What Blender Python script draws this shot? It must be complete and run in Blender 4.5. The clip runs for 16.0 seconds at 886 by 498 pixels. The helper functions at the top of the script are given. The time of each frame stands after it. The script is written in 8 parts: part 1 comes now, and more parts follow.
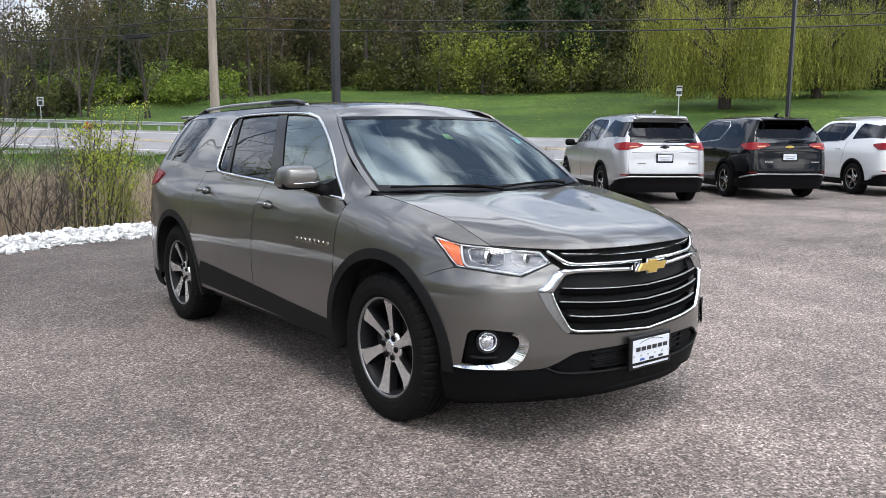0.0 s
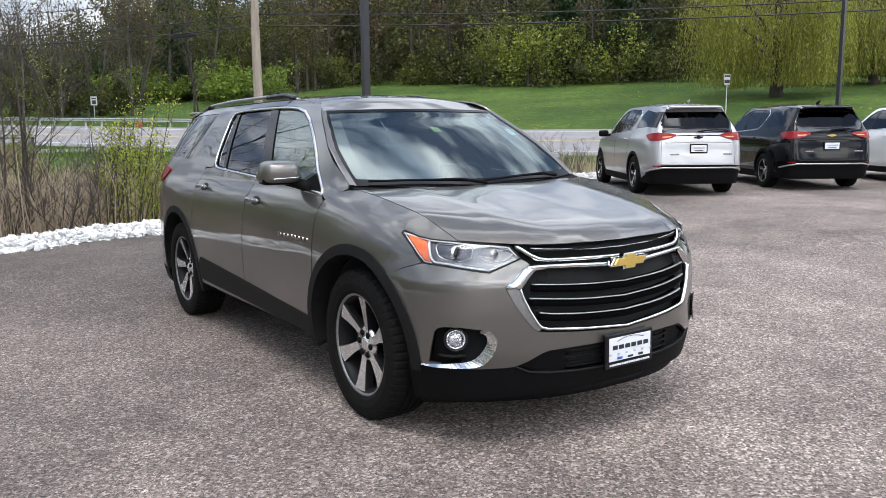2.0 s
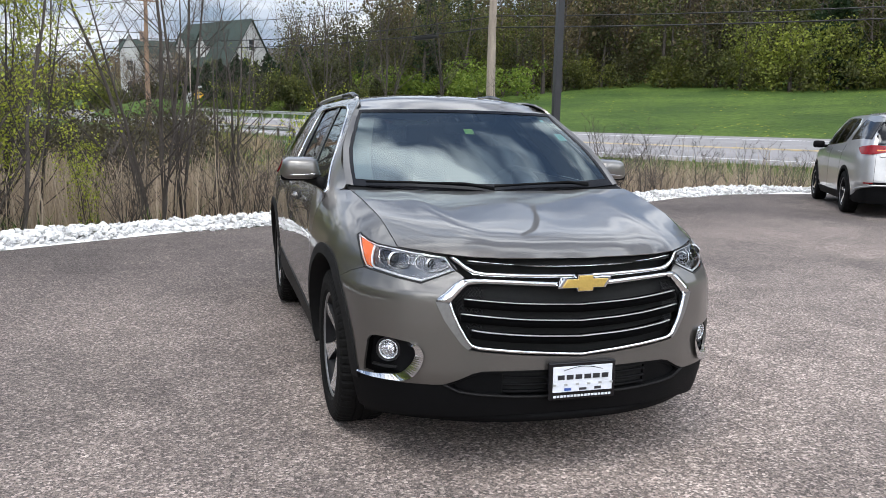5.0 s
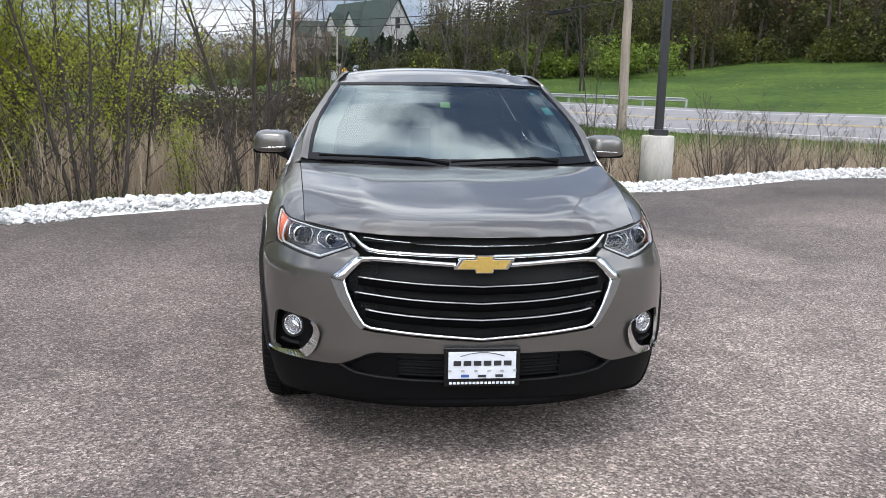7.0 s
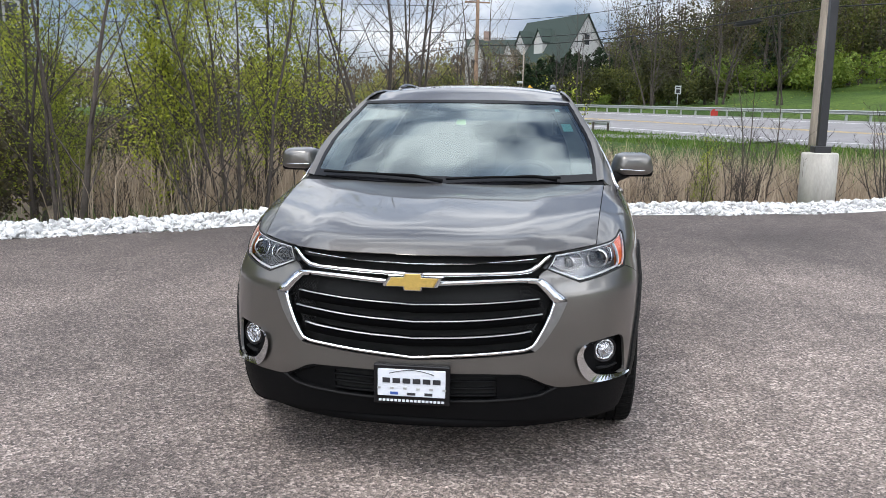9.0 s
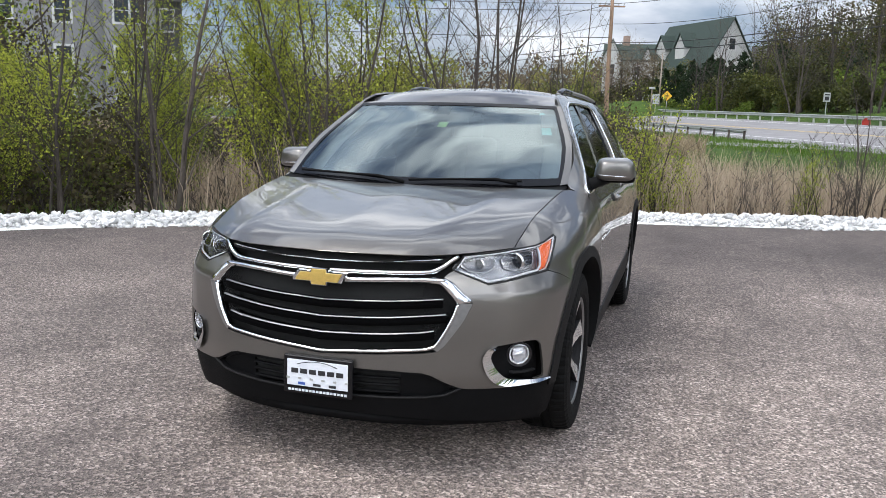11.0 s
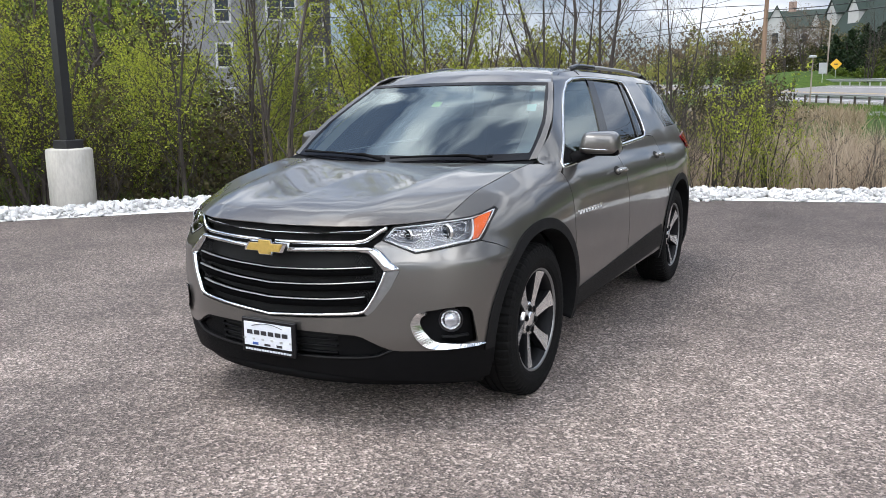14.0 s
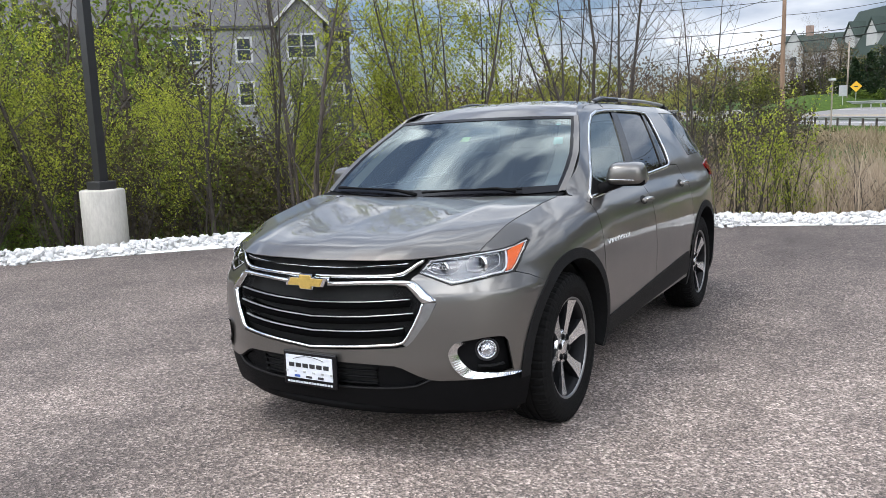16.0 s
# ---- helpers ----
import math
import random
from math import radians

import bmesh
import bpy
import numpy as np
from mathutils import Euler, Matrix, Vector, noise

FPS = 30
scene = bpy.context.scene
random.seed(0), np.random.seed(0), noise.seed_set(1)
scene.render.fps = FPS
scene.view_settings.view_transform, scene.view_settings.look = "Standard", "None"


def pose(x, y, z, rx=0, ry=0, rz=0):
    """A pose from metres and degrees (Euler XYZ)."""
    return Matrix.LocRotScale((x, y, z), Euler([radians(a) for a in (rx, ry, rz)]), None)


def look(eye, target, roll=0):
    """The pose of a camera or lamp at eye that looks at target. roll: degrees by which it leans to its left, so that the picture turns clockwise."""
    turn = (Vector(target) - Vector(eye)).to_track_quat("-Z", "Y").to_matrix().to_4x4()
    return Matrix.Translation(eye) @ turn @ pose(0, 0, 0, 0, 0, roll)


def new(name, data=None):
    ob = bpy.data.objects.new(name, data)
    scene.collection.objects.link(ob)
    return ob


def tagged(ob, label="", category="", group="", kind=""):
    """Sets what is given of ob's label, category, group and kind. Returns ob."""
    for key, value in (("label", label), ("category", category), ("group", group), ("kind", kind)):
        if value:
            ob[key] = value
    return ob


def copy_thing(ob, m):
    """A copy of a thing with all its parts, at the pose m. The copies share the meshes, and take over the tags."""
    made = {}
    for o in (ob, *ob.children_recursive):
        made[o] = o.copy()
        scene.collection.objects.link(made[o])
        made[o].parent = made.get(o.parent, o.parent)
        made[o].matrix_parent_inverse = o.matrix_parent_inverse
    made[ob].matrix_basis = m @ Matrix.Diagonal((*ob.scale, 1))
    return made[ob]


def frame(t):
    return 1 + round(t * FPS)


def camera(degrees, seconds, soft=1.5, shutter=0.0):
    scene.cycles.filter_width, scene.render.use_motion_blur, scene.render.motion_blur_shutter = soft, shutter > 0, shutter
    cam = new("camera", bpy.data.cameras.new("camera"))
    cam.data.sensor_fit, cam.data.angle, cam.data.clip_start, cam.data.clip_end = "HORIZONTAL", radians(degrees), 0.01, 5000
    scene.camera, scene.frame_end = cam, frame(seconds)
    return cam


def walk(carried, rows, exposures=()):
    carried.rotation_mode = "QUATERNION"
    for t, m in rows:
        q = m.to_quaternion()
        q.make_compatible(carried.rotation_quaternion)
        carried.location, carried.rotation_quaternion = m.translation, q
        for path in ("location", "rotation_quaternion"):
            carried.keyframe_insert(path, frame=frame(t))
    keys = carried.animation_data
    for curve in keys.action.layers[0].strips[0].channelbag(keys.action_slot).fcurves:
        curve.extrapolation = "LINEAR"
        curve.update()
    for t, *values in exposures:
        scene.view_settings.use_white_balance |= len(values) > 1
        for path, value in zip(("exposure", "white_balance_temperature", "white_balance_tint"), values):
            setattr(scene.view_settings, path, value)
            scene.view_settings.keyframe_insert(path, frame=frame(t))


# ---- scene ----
from mathutils.geometry import delaunay_2d_cdt

# ---- camera and its walk ----
cam = camera(57.6, 16.0, soft=0.8)
# time, place, turn about x, y and z
ROWS = [
    (0.0, -3.1759, -4.9989, 1.5293, 81.766, -0.394, -37.431),
    (0.5, -3.1639, -5.0061, 1.5242, 81.042, -0.271, -37.414),
    (1.0, -3.1356, -5.0276, 1.5261, 80.638, 0.124, -37.249),
    (1.5, -2.9961, -5.0711, 1.5193, 80.841, 0.371, -36.643),
    (2.0, -2.8128, -5.1425, 1.5237, 81.313, 0.409, -34.034),
    (2.5, -2.6889, -5.2546, 1.5064, 82.017, 0.02, -31.419),
    (3.0, -2.5177, -5.3988, 1.5404, 82.175, -0.861, -28.958),
    (3.5, -2.2418, -5.4358, 1.5309, 82.08, -0.983, -24.735),
    (6.0, -1.028, -5.6275, 1.5407, 80.816, -1.644, -12.146),
    (6.5, -0.7302, -5.6104, 1.5346, 80.325, -1.682, -9.287),
    (7.0, -0.5132, -5.6345, 1.5341, 79.472, -1.345, -6.058),
    (7.5, -0.2885, -5.7234, 1.5468, 79.489, -1.328, -2.311),
    (8.0, -0.0044, -5.6831, 1.5466, 80.183, -1.35, 1.845),
    (8.5, 0.2582, -5.639, 1.5508, 80.417, -0.932, 5.009),
    (11.0, 1.4133, -5.478, 1.5583, 80.54, -1.498, 17.104),
    (11.5, 1.6166, -5.3045, 1.544, 81.163, -1.325, 20.908),
    (12.0, 1.8443, -5.306, 1.5235, 80.625, -1.377, 23.333),
    (12.5, 2.0834, -5.2834, 1.5437, 79.909, -1.201, 24.864),
    (13.0, 2.289, -5.1761, 1.5408, 79.858, -0.954, 26.517),
    (13.5, 2.3909, -5.187, 1.5445, 79.513, -0.081, 28.216),
    (14.0, 2.3852, -5.318, 1.5491, 79.277, 0.775, 27.863),
    (14.5, 2.345, -5.4478, 1.5605, 79.41, 1.177, 26.592),
    (15.0, 2.3665, -5.4391, 1.5696, 80.37, 1.64, 26.937),
    (15.5, 2.3827, -5.4355, 1.5768, 81.218, 2.218, 28.227),
    (16.0, 2.3849, -5.4438, 1.5731, 81.539, 2.212, 29.181),
]
walk(cam, [(t, pose(*place)) for t, *place in ROWS],
     exposures=[(0.0, 0.04), (3.5, 0.02), (8.0, -0.04), (11.0, -0.06), (16.0, 0.03)])

# ---- sky and sun ----
SUN_AZ, SUN_EL = radians(238.0), radians(68.0)   # azimuth from +y towards +x
THIN_AZ = radians(168.0)   # where the cloud is thinnest
world = bpy.data.worlds.new("sky")
scene.world = world
world.use_nodes = True
wn, wl = world.node_tree.nodes, world.node_tree.links
wn.clear()
w_out = wn.new("ShaderNodeOutputWorld")
w_bg = wn.new("ShaderNodeBackground")
w_sky = wn.new("ShaderNodeTexSky")
w_sky.sky_type = "NISHITA"
w_sky.sun_disc = False
w_sky.sun_elevation, w_sky.sun_rotation = SUN_EL, SUN_AZ
w_sky.air_density, w_sky.dust_density, w_sky.ozone_density = 1.0, 1.5, 1.5
w_co = wn.new("ShaderNodeTexCoord")
w_map = wn.new("ShaderNodeMapping")
w_map.inputs["Scale"].default_value = (1.0, 1.0, 3.2)
w_map.inputs["Location"].default_value = (0.25, 0.6, 0.35)
w_n = wn.new("ShaderNodeTexNoise")
w_n.inputs["Scale"].default_value, w_n.inputs["Detail"].default_value, w_n.inputs["Roughness"].default_value = 3.0, 6.0, 0.52
w_n.inputs["Distortion"].default_value = 0.15
w_r = wn.new("ShaderNodeValToRGB")
w_r.color_ramp.elements[0].position, w_r.color_ramp.elements[0].color = 0.435, (0.05, 0.05, 0.05, 1)
w_r.color_ramp.elements[1].position, w_r.color_ramp.elements[1].color = 0.585, (1, 1, 1, 1)
w_n2 = wn.new("ShaderNodeTexNoise")
w_n2.inputs["Scale"].default_value, w_n2.inputs["Detail"].default_value = 3.4, 6.0
w_r2 = wn.new("ShaderNodeValToRGB")
w_r2.color_ramp.elements[0].position, w_r2.color_ramp.elements[0].color = 0.38, (6.8, 8.1, 10.4, 1)
w_r2.color_ramp.elements[1].position, w_r2.color_ramp.elements[1].color = 0.58, (17.6, 18.2, 19.2, 1)
w_mix = wn.new("ShaderNodeMix")
w_mix.data_type = "RGBA"
wl.new(w_co.outputs["Generated"], w_map.inputs["Vector"])
wl.new(w_map.outputs["Vector"], w_n.inputs["Vector"])
wl.new(w_map.outputs["Vector"], w_n2.inputs["Vector"])
wl.new(w_n.outputs["Fac"], w_r.inputs["Fac"])
wl.new(w_n2.outputs["Fac"], w_r2.inputs["Fac"])
wl.new(w_r.outputs["Color"], w_mix.inputs["Factor"])
w_tint = wn.new("ShaderNodeMix")
w_tint.data_type, w_tint.blend_type = "RGBA", "MULTIPLY"
w_tint.inputs["Factor"].default_value = 1.0
w_tint.inputs["B"].default_value = (0.96, 1.04, 1.16, 1)
wl.new(w_sky.outputs["Color"], w_tint.inputs["A"])
wl.new(w_tint.outputs["Result"], w_mix.inputs["A"])
# an overcast sky is three times as bright overhead as at the horizon
w_sep = wn.new("ShaderNodeSeparateXYZ")
w_up = wn.new("ShaderNodeMapRange")
w_up.inputs["From Min"].default_value, w_up.inputs["From Max"].default_value = 0.0, 0.6
w_up.inputs["To Min"].default_value, w_up.inputs["To Max"].default_value = 0.52, 1.50
w_mul = wn.new("ShaderNodeMix")
w_mul.data_type, w_mul.blend_type = "RGBA", "MULTIPLY"
w_mul.inputs["Factor"].default_value = 1.0
wl.new(w_co.outputs["Generated"], w_sep.inputs["Vector"])
wl.new(w_sep.outputs["Z"], w_up.inputs["Value"])
wl.new(w_r2.outputs["Color"], w_mul.inputs["A"])
wl.new(w_up.outputs["Result"], w_mul.inputs["B"])
# thinner, brighter cloud on one side
w_dot = wn.new("ShaderNodeVectorMath")
w_dot.operation = "DOT_PRODUCT"
w_dot.inputs[1].default_value = (math.sin(THIN_AZ), math.cos(THIN_AZ), 0.25)
wl.new(w_co.outputs["Generated"], w_dot.inputs[0])
w_side = wn.new("ShaderNodeValToRGB")
w_side.color_ramp.elements[0].position, w_side.color_ramp.elements[0].color = 0.0, (1, 1, 1, 1)
w_side.color_ramp.elements[1].position, w_side.color_ramp.elements[1].color = 0.62, (3.2, 3.1, 2.95, 1)
wl.new(w_dot.outputs["Value"], w_side.inputs["Fac"])
w_mul2 = wn.new("ShaderNodeMix")
w_mul2.data_type, w_mul2.blend_type = "RGBA", "MULTIPLY"
w_mul2.inputs["Factor"].default_value = 1.0
wl.new(w_mul.outputs["Result"], w_mul2.inputs["A"])
wl.new(w_side.outputs["Color"], w_mul2.inputs["B"])
wl.new(w_mul2.outputs["Result"], w_mix.inputs["B"])
wl.new(w_mix.outputs["Result"], w_bg.inputs["Color"])
w_bg.inputs["Strength"].default_value = 0.094
wl.new(w_bg.outputs["Background"], w_out.inputs["Surface"])

sun_data = bpy.data.lights.new("sun", "SUN")
sun_data.energy, sun_data.angle, sun_data.color = 1.75, radians(24.0), (1.0, 0.955, 0.90)
sun = new("sun", sun_data)
sun_way = Vector((math.sin(SUN_AZ) * math.cos(SUN_EL), math.cos(SUN_AZ) * math.cos(SUN_EL), math.sin(SUN_EL)))
sun.matrix_world = look(sun_way * 60, (0, 0, 0))


# ---- materials ----
def _nodes(name):
    m = bpy.data.materials.new(name)
    m.use_nodes = True
    n, l = m.node_tree.nodes, m.node_tree.links
    return m, n, l, n["Principled BSDF"]


def ramp(n, l, fac, stops):
    r = n.new("ShaderNodeValToRGB")
    while len(r.color_ramp.elements) < len(stops):
        r.color_ramp.elements.new(0.5)
    for e, (p, c) in zip(r.color_ramp.elements, stops):
        e.position, e.color = p, (*c, 1)
    l.new(fac, r.inputs["Fac"])
    return r.outputs["Color"]


def tex(n, l, kind, scale, detail=4.0, rough=0.55, vec=None, **more):
    t = n.new("ShaderNodeTex" + kind)
    t.inputs["Scale"].default_value = scale
    if kind == "Noise":
        t.inputs["Detail"].default_value, t.inputs["Roughness"].default_value = detail, rough
    for k, v in more.items():
        t.inputs[k].default_value = v
    if vec is not None:
        l.new(vec, t.inputs["Vector"])
    return t


def obj_vec(n, l, scale=(1, 1, 1)):
    c = n.new("ShaderNodeTexCoord")
    mp = n.new("ShaderNodeMapping")
    mp.inputs["Scale"].default_value = scale
    l.new(c.outputs["Object"], mp.inputs["Vector"])
    return mp.outputs["Vector"]


def mixc(n, l, fac, a, b, blend="MIX"):
    m = n.new("ShaderNodeMix")
    m.data_type, m.blend_type = "RGBA", blend
    for sock, v in (("Factor", fac), ("A", a), ("B", b)):
        if isinstance(v, (int, float)):
            m.inputs[sock].default_value = v if sock == "Factor" else (v, v, v, 1)
        elif isinstance(v, tuple):
            m.inputs[sock].default_value = (*v, 1)
        else:
            l.new(v, m.inputs[sock])
    return m.outputs["Result"]


def bump(n, l, p, height, strength, distance=0.01):
    b = n.new("ShaderNodeBump")
    b.inputs["Strength"].default_value, b.inputs["Distance"].default_value = strength, distance
    l.new(height, b.inputs["Height"])
    l.new(b.outputs["Normal"], p.inputs["Normal"])


def simple(name, col, rough=0.5, metal=0.0, var=0.18, scale=14.0, bumps=0.0, bscale=120.0, island=0.0, coat=0.0, spec=0.5, vec_scale=(1, 1, 1), objrand=0.0):
    """A surface of one colour with two scales of variation and fine relief."""
    m, n, l, p = _nodes(name)
    v = obj_vec(n, l, vec_scale)
    a = tex(n, l, "Noise", scale, 5, 0.6, v)
    b = tex(n, l, "Noise", scale * 9, 3, 0.6, v)
    lo, hi = tuple(c * (1 - var) for c in col), tuple(min(1, c * (1 + var)) for c in col)
    c1 = ramp(n, l, a.outputs["Fac"], [(0.3, lo), (0.7, hi)])
    c2 = ramp(n, l, b.outputs["Fac"], [(0.35, (1 - var * .6,) * 3), (0.65, (1 + var * .3,) * 3)])
    c = mixc(n, l, 1.0, c1, c2, "MULTIPLY")
    if island:
        g = n.new("ShaderNodeNewGeometry")
        ci = ramp(n, l, g.outputs["Random Per Island"], [(0.0, (1 - island,) * 3), (1.0, (1 + island,) * 3)])
        c = mixc(n, l, 1.0, c, ci, "MULTIPLY")
    if objrand:
        g = n.new("ShaderNodeObjectInfo")
        ci = ramp(n, l, g.outputs["Random"], [(0.0, (1 - objrand,) * 3), (1.0, (1 + objrand,) * 3)])
        c = mixc(n, l, 1.0, c, ci, "MULTIPLY")
    l.new(c, p.inputs["Base Color"])
    p.inputs["Roughness"].default_value, p.inputs["Metallic"].default_value = rough, metal
    p.inputs["Coat Weight"].default_value, p.inputs["Coat Roughness"].default_value = coat, 0.04
    p.inputs["Specular IOR Level"].default_value = spec
    if bumps:
        h = tex(n, l, "Noise", bscale, 4, 0.6, v)
        bump(n, l, p, h.outputs["Fac"], bumps, 0.01)
    return m


def asphalt_material():
    m, n, l, p = _nodes("asphalt")
    v = obj_vec(n, l)
    chip = tex(n, l, "Voronoi", 82.0, vec=v)
    chip2 = tex(n, l, "Voronoi", 150.0, vec=v)
    big = tex(n, l, "Noise", 0.33, 5, 0.6, v)
    mid = tex(n, l, "Noise", 2.6, 5, 0.65, v)
    sep = n.new("ShaderNodeSeparateColor")
    l.new(chip.outputs["Color"], sep.inputs["Color"])
    sep2 = n.new("ShaderNodeSeparateColor")
    l.new(chip2.outputs["Color"], sep2.inputs["Color"])
    c1 = ramp(n, l, sep.outputs["Red"], [(0.0, (0.030, 0.027, 0.024)), (0.30, (0.090, 0.081, 0.073)), (0.62, (0.240, 0.213, 0.195)), (0.84, (0.405, 0.364, 0.335)), (1.0, (0.84, 0.77, 0.72))])
    c2 = ramp(n, l, sep2.outputs["Green"], [(0.0, (0.06, 0.055, 0.051)), (0.6, (0.198, 0.173, 0.160)), (1.0, (0.61, 0.545, 0.512))])
    c = mixc(n, l, 0.42, c1, c2)
    st = ramp(n, l, big.outputs["Fac"], [(0.36, (0.530, 0.490, 0.474)), (0.60, (0.960, 0.890, 0.852))])
    st2 = ramp(n, l, mid.outputs["Fac"], [(0.3, (0.80, 0.79, 0.79)), (0.7, (1.10, 1.10, 1.10))])
    c = mixc(n, l, 1.0, c, st, "MULTIPLY")
    c = mixc(n, l, 1.0, c, st2, "MULTIPLY")
    # faint tracks where cars turn in and out
    trk = tex(n, l, "Noise", 0.55, 3, 0.5, obj_vec(n, l, (1.0, 0.16, 1.0)))
    c = mixc(n, l, 1.0, c, ramp(n, l, trk.outputs["Fac"], [(0.36, (0.80, 0.80, 0.81)), (0.56, (1.05, 1.05, 1.05))]), "MULTIPLY")
    # a darker band along the stone edge, with a ragged rim
    sepx = n.new("ShaderNodeSeparateXYZ")
    l.new(v, sepx.inputs["Vector"])
    d = n.new("ShaderNodeMath")
    d.operation = "MULTIPLY_ADD"
    d.inputs[1].default_value = -0.42
    l.new(sepx.outputs["X"], d.inputs[0])
    l.new(sepx.outputs["Y"], d.inputs[2])
    d2 = n.new("ShaderNodeMath")
    d2.operation = "MULTIPLY_ADD"
    d2.inputs[1].default_value = 3.0
    l.new(mid.outputs["Fac"], d2.inputs[0])
    l.new(d.outputs[0], d2.inputs[2])
    dn = n.new("ShaderNodeMapRange")
    dn.inputs["From Min"].default_value, dn.inputs["From Max"].default_value = 1.4, 5.6
    l.new(d2.outputs[0], dn.inputs["Value"])
    dark = ramp(n, l, dn.outputs["Result"], [(0.0, (1, 1, 1)), (1.0, (0.50, 0.49, 0.50))])
    c = mixc(n, l, 1.0, c, dark, "MULTIPLY")
    # thin cracks
    cr = tex(n, l, "Voronoi", 0.10, vec=v)
    cr.feature = "DISTANCE_TO_EDGE"
    wob = tex(n, l, "Noise", 1.4, 6, 0.7, v)
    wv = n.new("ShaderNodeMix")
    wv.data_type = "VECTOR"
    wv.inputs["Factor"].default_value = 0.22
    l.new(v, wv.inputs["A"])
    l.new(wob.outputs["Color"], wv.inputs["B"])
    l.new(wv.outputs["Result"], cr.inputs["Vector"])
    ck = ramp(n, l, cr.outputs["Distance"], [(0.0, (0.80, 0.80, 0.80)), (0.0005, (1, 1, 1))])
    c = mixc(n, l, 1.0, c, ck, "MULTIPLY")
    l.new(c, p.inputs["Base Color"])
    p.inputs["Roughness"].default_value = 0.86
    bump(n, l, p, chip.outputs["Distance"], 0.9, 0.008)
    return m


def grass_material(name, a, b, yellow=0.0):
    m, n, l, p = _nodes(name)
    v = obj_vec(n, l)
    big = tex(n, l, "Noise", 0.11, 5, 0.6, v)
    mid = tex(n, l, "Noise", 1.7, 6, 0.7, v)
    fine = tex(n, l, "Noise", 16.0, 4, 0.7, v)
    c = ramp(n, l, big.outputs["Fac"], [(0.36, a), (0.64, b)])
    c = mixc(n, l, 1.0, c, ramp(n, l, mid.outputs["Fac"], [(0.32, (0.50, 0.56, 0.48)), (0.68, (1.30, 1.22, 1.1))]), "MULTIPLY")
    c = mixc(n, l, 1.0, c, ramp(n, l, fine.outputs["Fac"], [(0.3, (0.55, 0.58, 0.5)), (0.7, (1.4, 1.35, 1.2))]), "MULTIPLY")
    if yellow:
        sp = tex(n, l, "Voronoi", 1.6, vec=v)
        den = tex(n, l, "Noise", 0.16, 3, 0.5, v)
        f1 = ramp(n, l, sp.outputs["Distance"], [(0.10, (1, 1, 1)), (0.15, (0, 0, 0))])
        f2 = ramp(n, l, den.outputs["Fac"], [(0.5, (0, 0, 0)), (0.6, (1, 1, 1))])
        f = mixc(n, l, 1.0, f1, f2, "MULTIPLY")
        c = mixc(n, l, f, c, (0.48, 0.40, 0.03))
    l.new(c, p.inputs["Base Color"])
    p.inputs["Roughness"].default_value = 0.9
    p.inputs["Specular IOR Level"].default_value = 0.2
    bump(n, l, p, fine.outputs["Fac"], 0.8, 0.05)
    return m


def leaf_material(name, lo, hi, clump=0.0):
    """Leaves that differ one by one, plant by plant and, in a wood, clump by clump."""
    m, n, l, p = _nodes(name)
    g = n.new("ShaderNodeNewGeometry")
    c = ramp(n, l, g.outputs["Random Per Island"], [(0.0, lo), (0.5, tuple((x + y) / 2 for x, y in zip(lo, hi))), (1.0, hi)])
    o = n.new("ShaderNodeObjectInfo")
    ci = ramp(n, l, o.outputs["Random"], [(0.0, (0.78, 0.80, 0.78)), (1.0, (1.18, 1.14, 1.0))])
    c = mixc(n, l, 1.0, c, ci, "MULTIPLY")
    if clump:
        cl = tex(n, l, "Noise", 0.16, 3, 0.55, obj_vec(n, l))
        c = mixc(n, l, 1.0, c, ramp(n, l, cl.outputs["Fac"], [(0.34, (1 - clump * .8, 1 - clump, 1 - clump * .6)), (0.50, (1.0, 1.0, 1.0)), (0.66, (1 + clump * 1.3, 1 + clump * 1.2, 1 + clump * .4))]), "MULTIPLY")
    tr = n.new("ShaderNodeBsdfTranslucent")
    l.new(c, tr.inputs["Color"])
    l.new(c, p.inputs["Base Color"])
    p.inputs["Roughness"].default_value = 0.6
    p.inputs["Specular IOR Level"].default_value = 0.25
    mx = n.new("ShaderNodeMixShader")
    mx.inputs[0].default_value = 0.35
    l.new(p.outputs[0], mx.inputs[1])
    l.new(tr.outputs[0], mx.inputs[2])
    l.new(mx.outputs[0], n["Material Output"].inputs["Surface"])
    return m


def glass_material(name, tint, ior=1.5, gloss=(0.93, 0.96, 1.0)):
    """Thin pane: mirror reflection by Fresnel, the rest passes through, tinted."""
    m, n, l, p = _nodes(name)
    n.remove(p)
    f = n.new("ShaderNodeFresnel")
    f.inputs["IOR"].default_value = ior
    gl = n.new("ShaderNodeBsdfGlossy")
    gl.inputs["Roughness"].default_value = 0.015
    gl.inputs["Color"].default_value = (*gloss, 1)
    tr = n.new("ShaderNodeBsdfTransparent")
    tr.inputs["Color"].default_value = (*tint, 1)
    mx = n.new("ShaderNodeMixShader")
    l.new(f.outputs[0], mx.inputs[0])
    l.new(tr.outputs[0], mx.inputs[1])
    l.new(gl.outputs[0], mx.inputs[2])
    l.new(mx.outputs[0], n["Material Output"].inputs["Surface"])
    return m


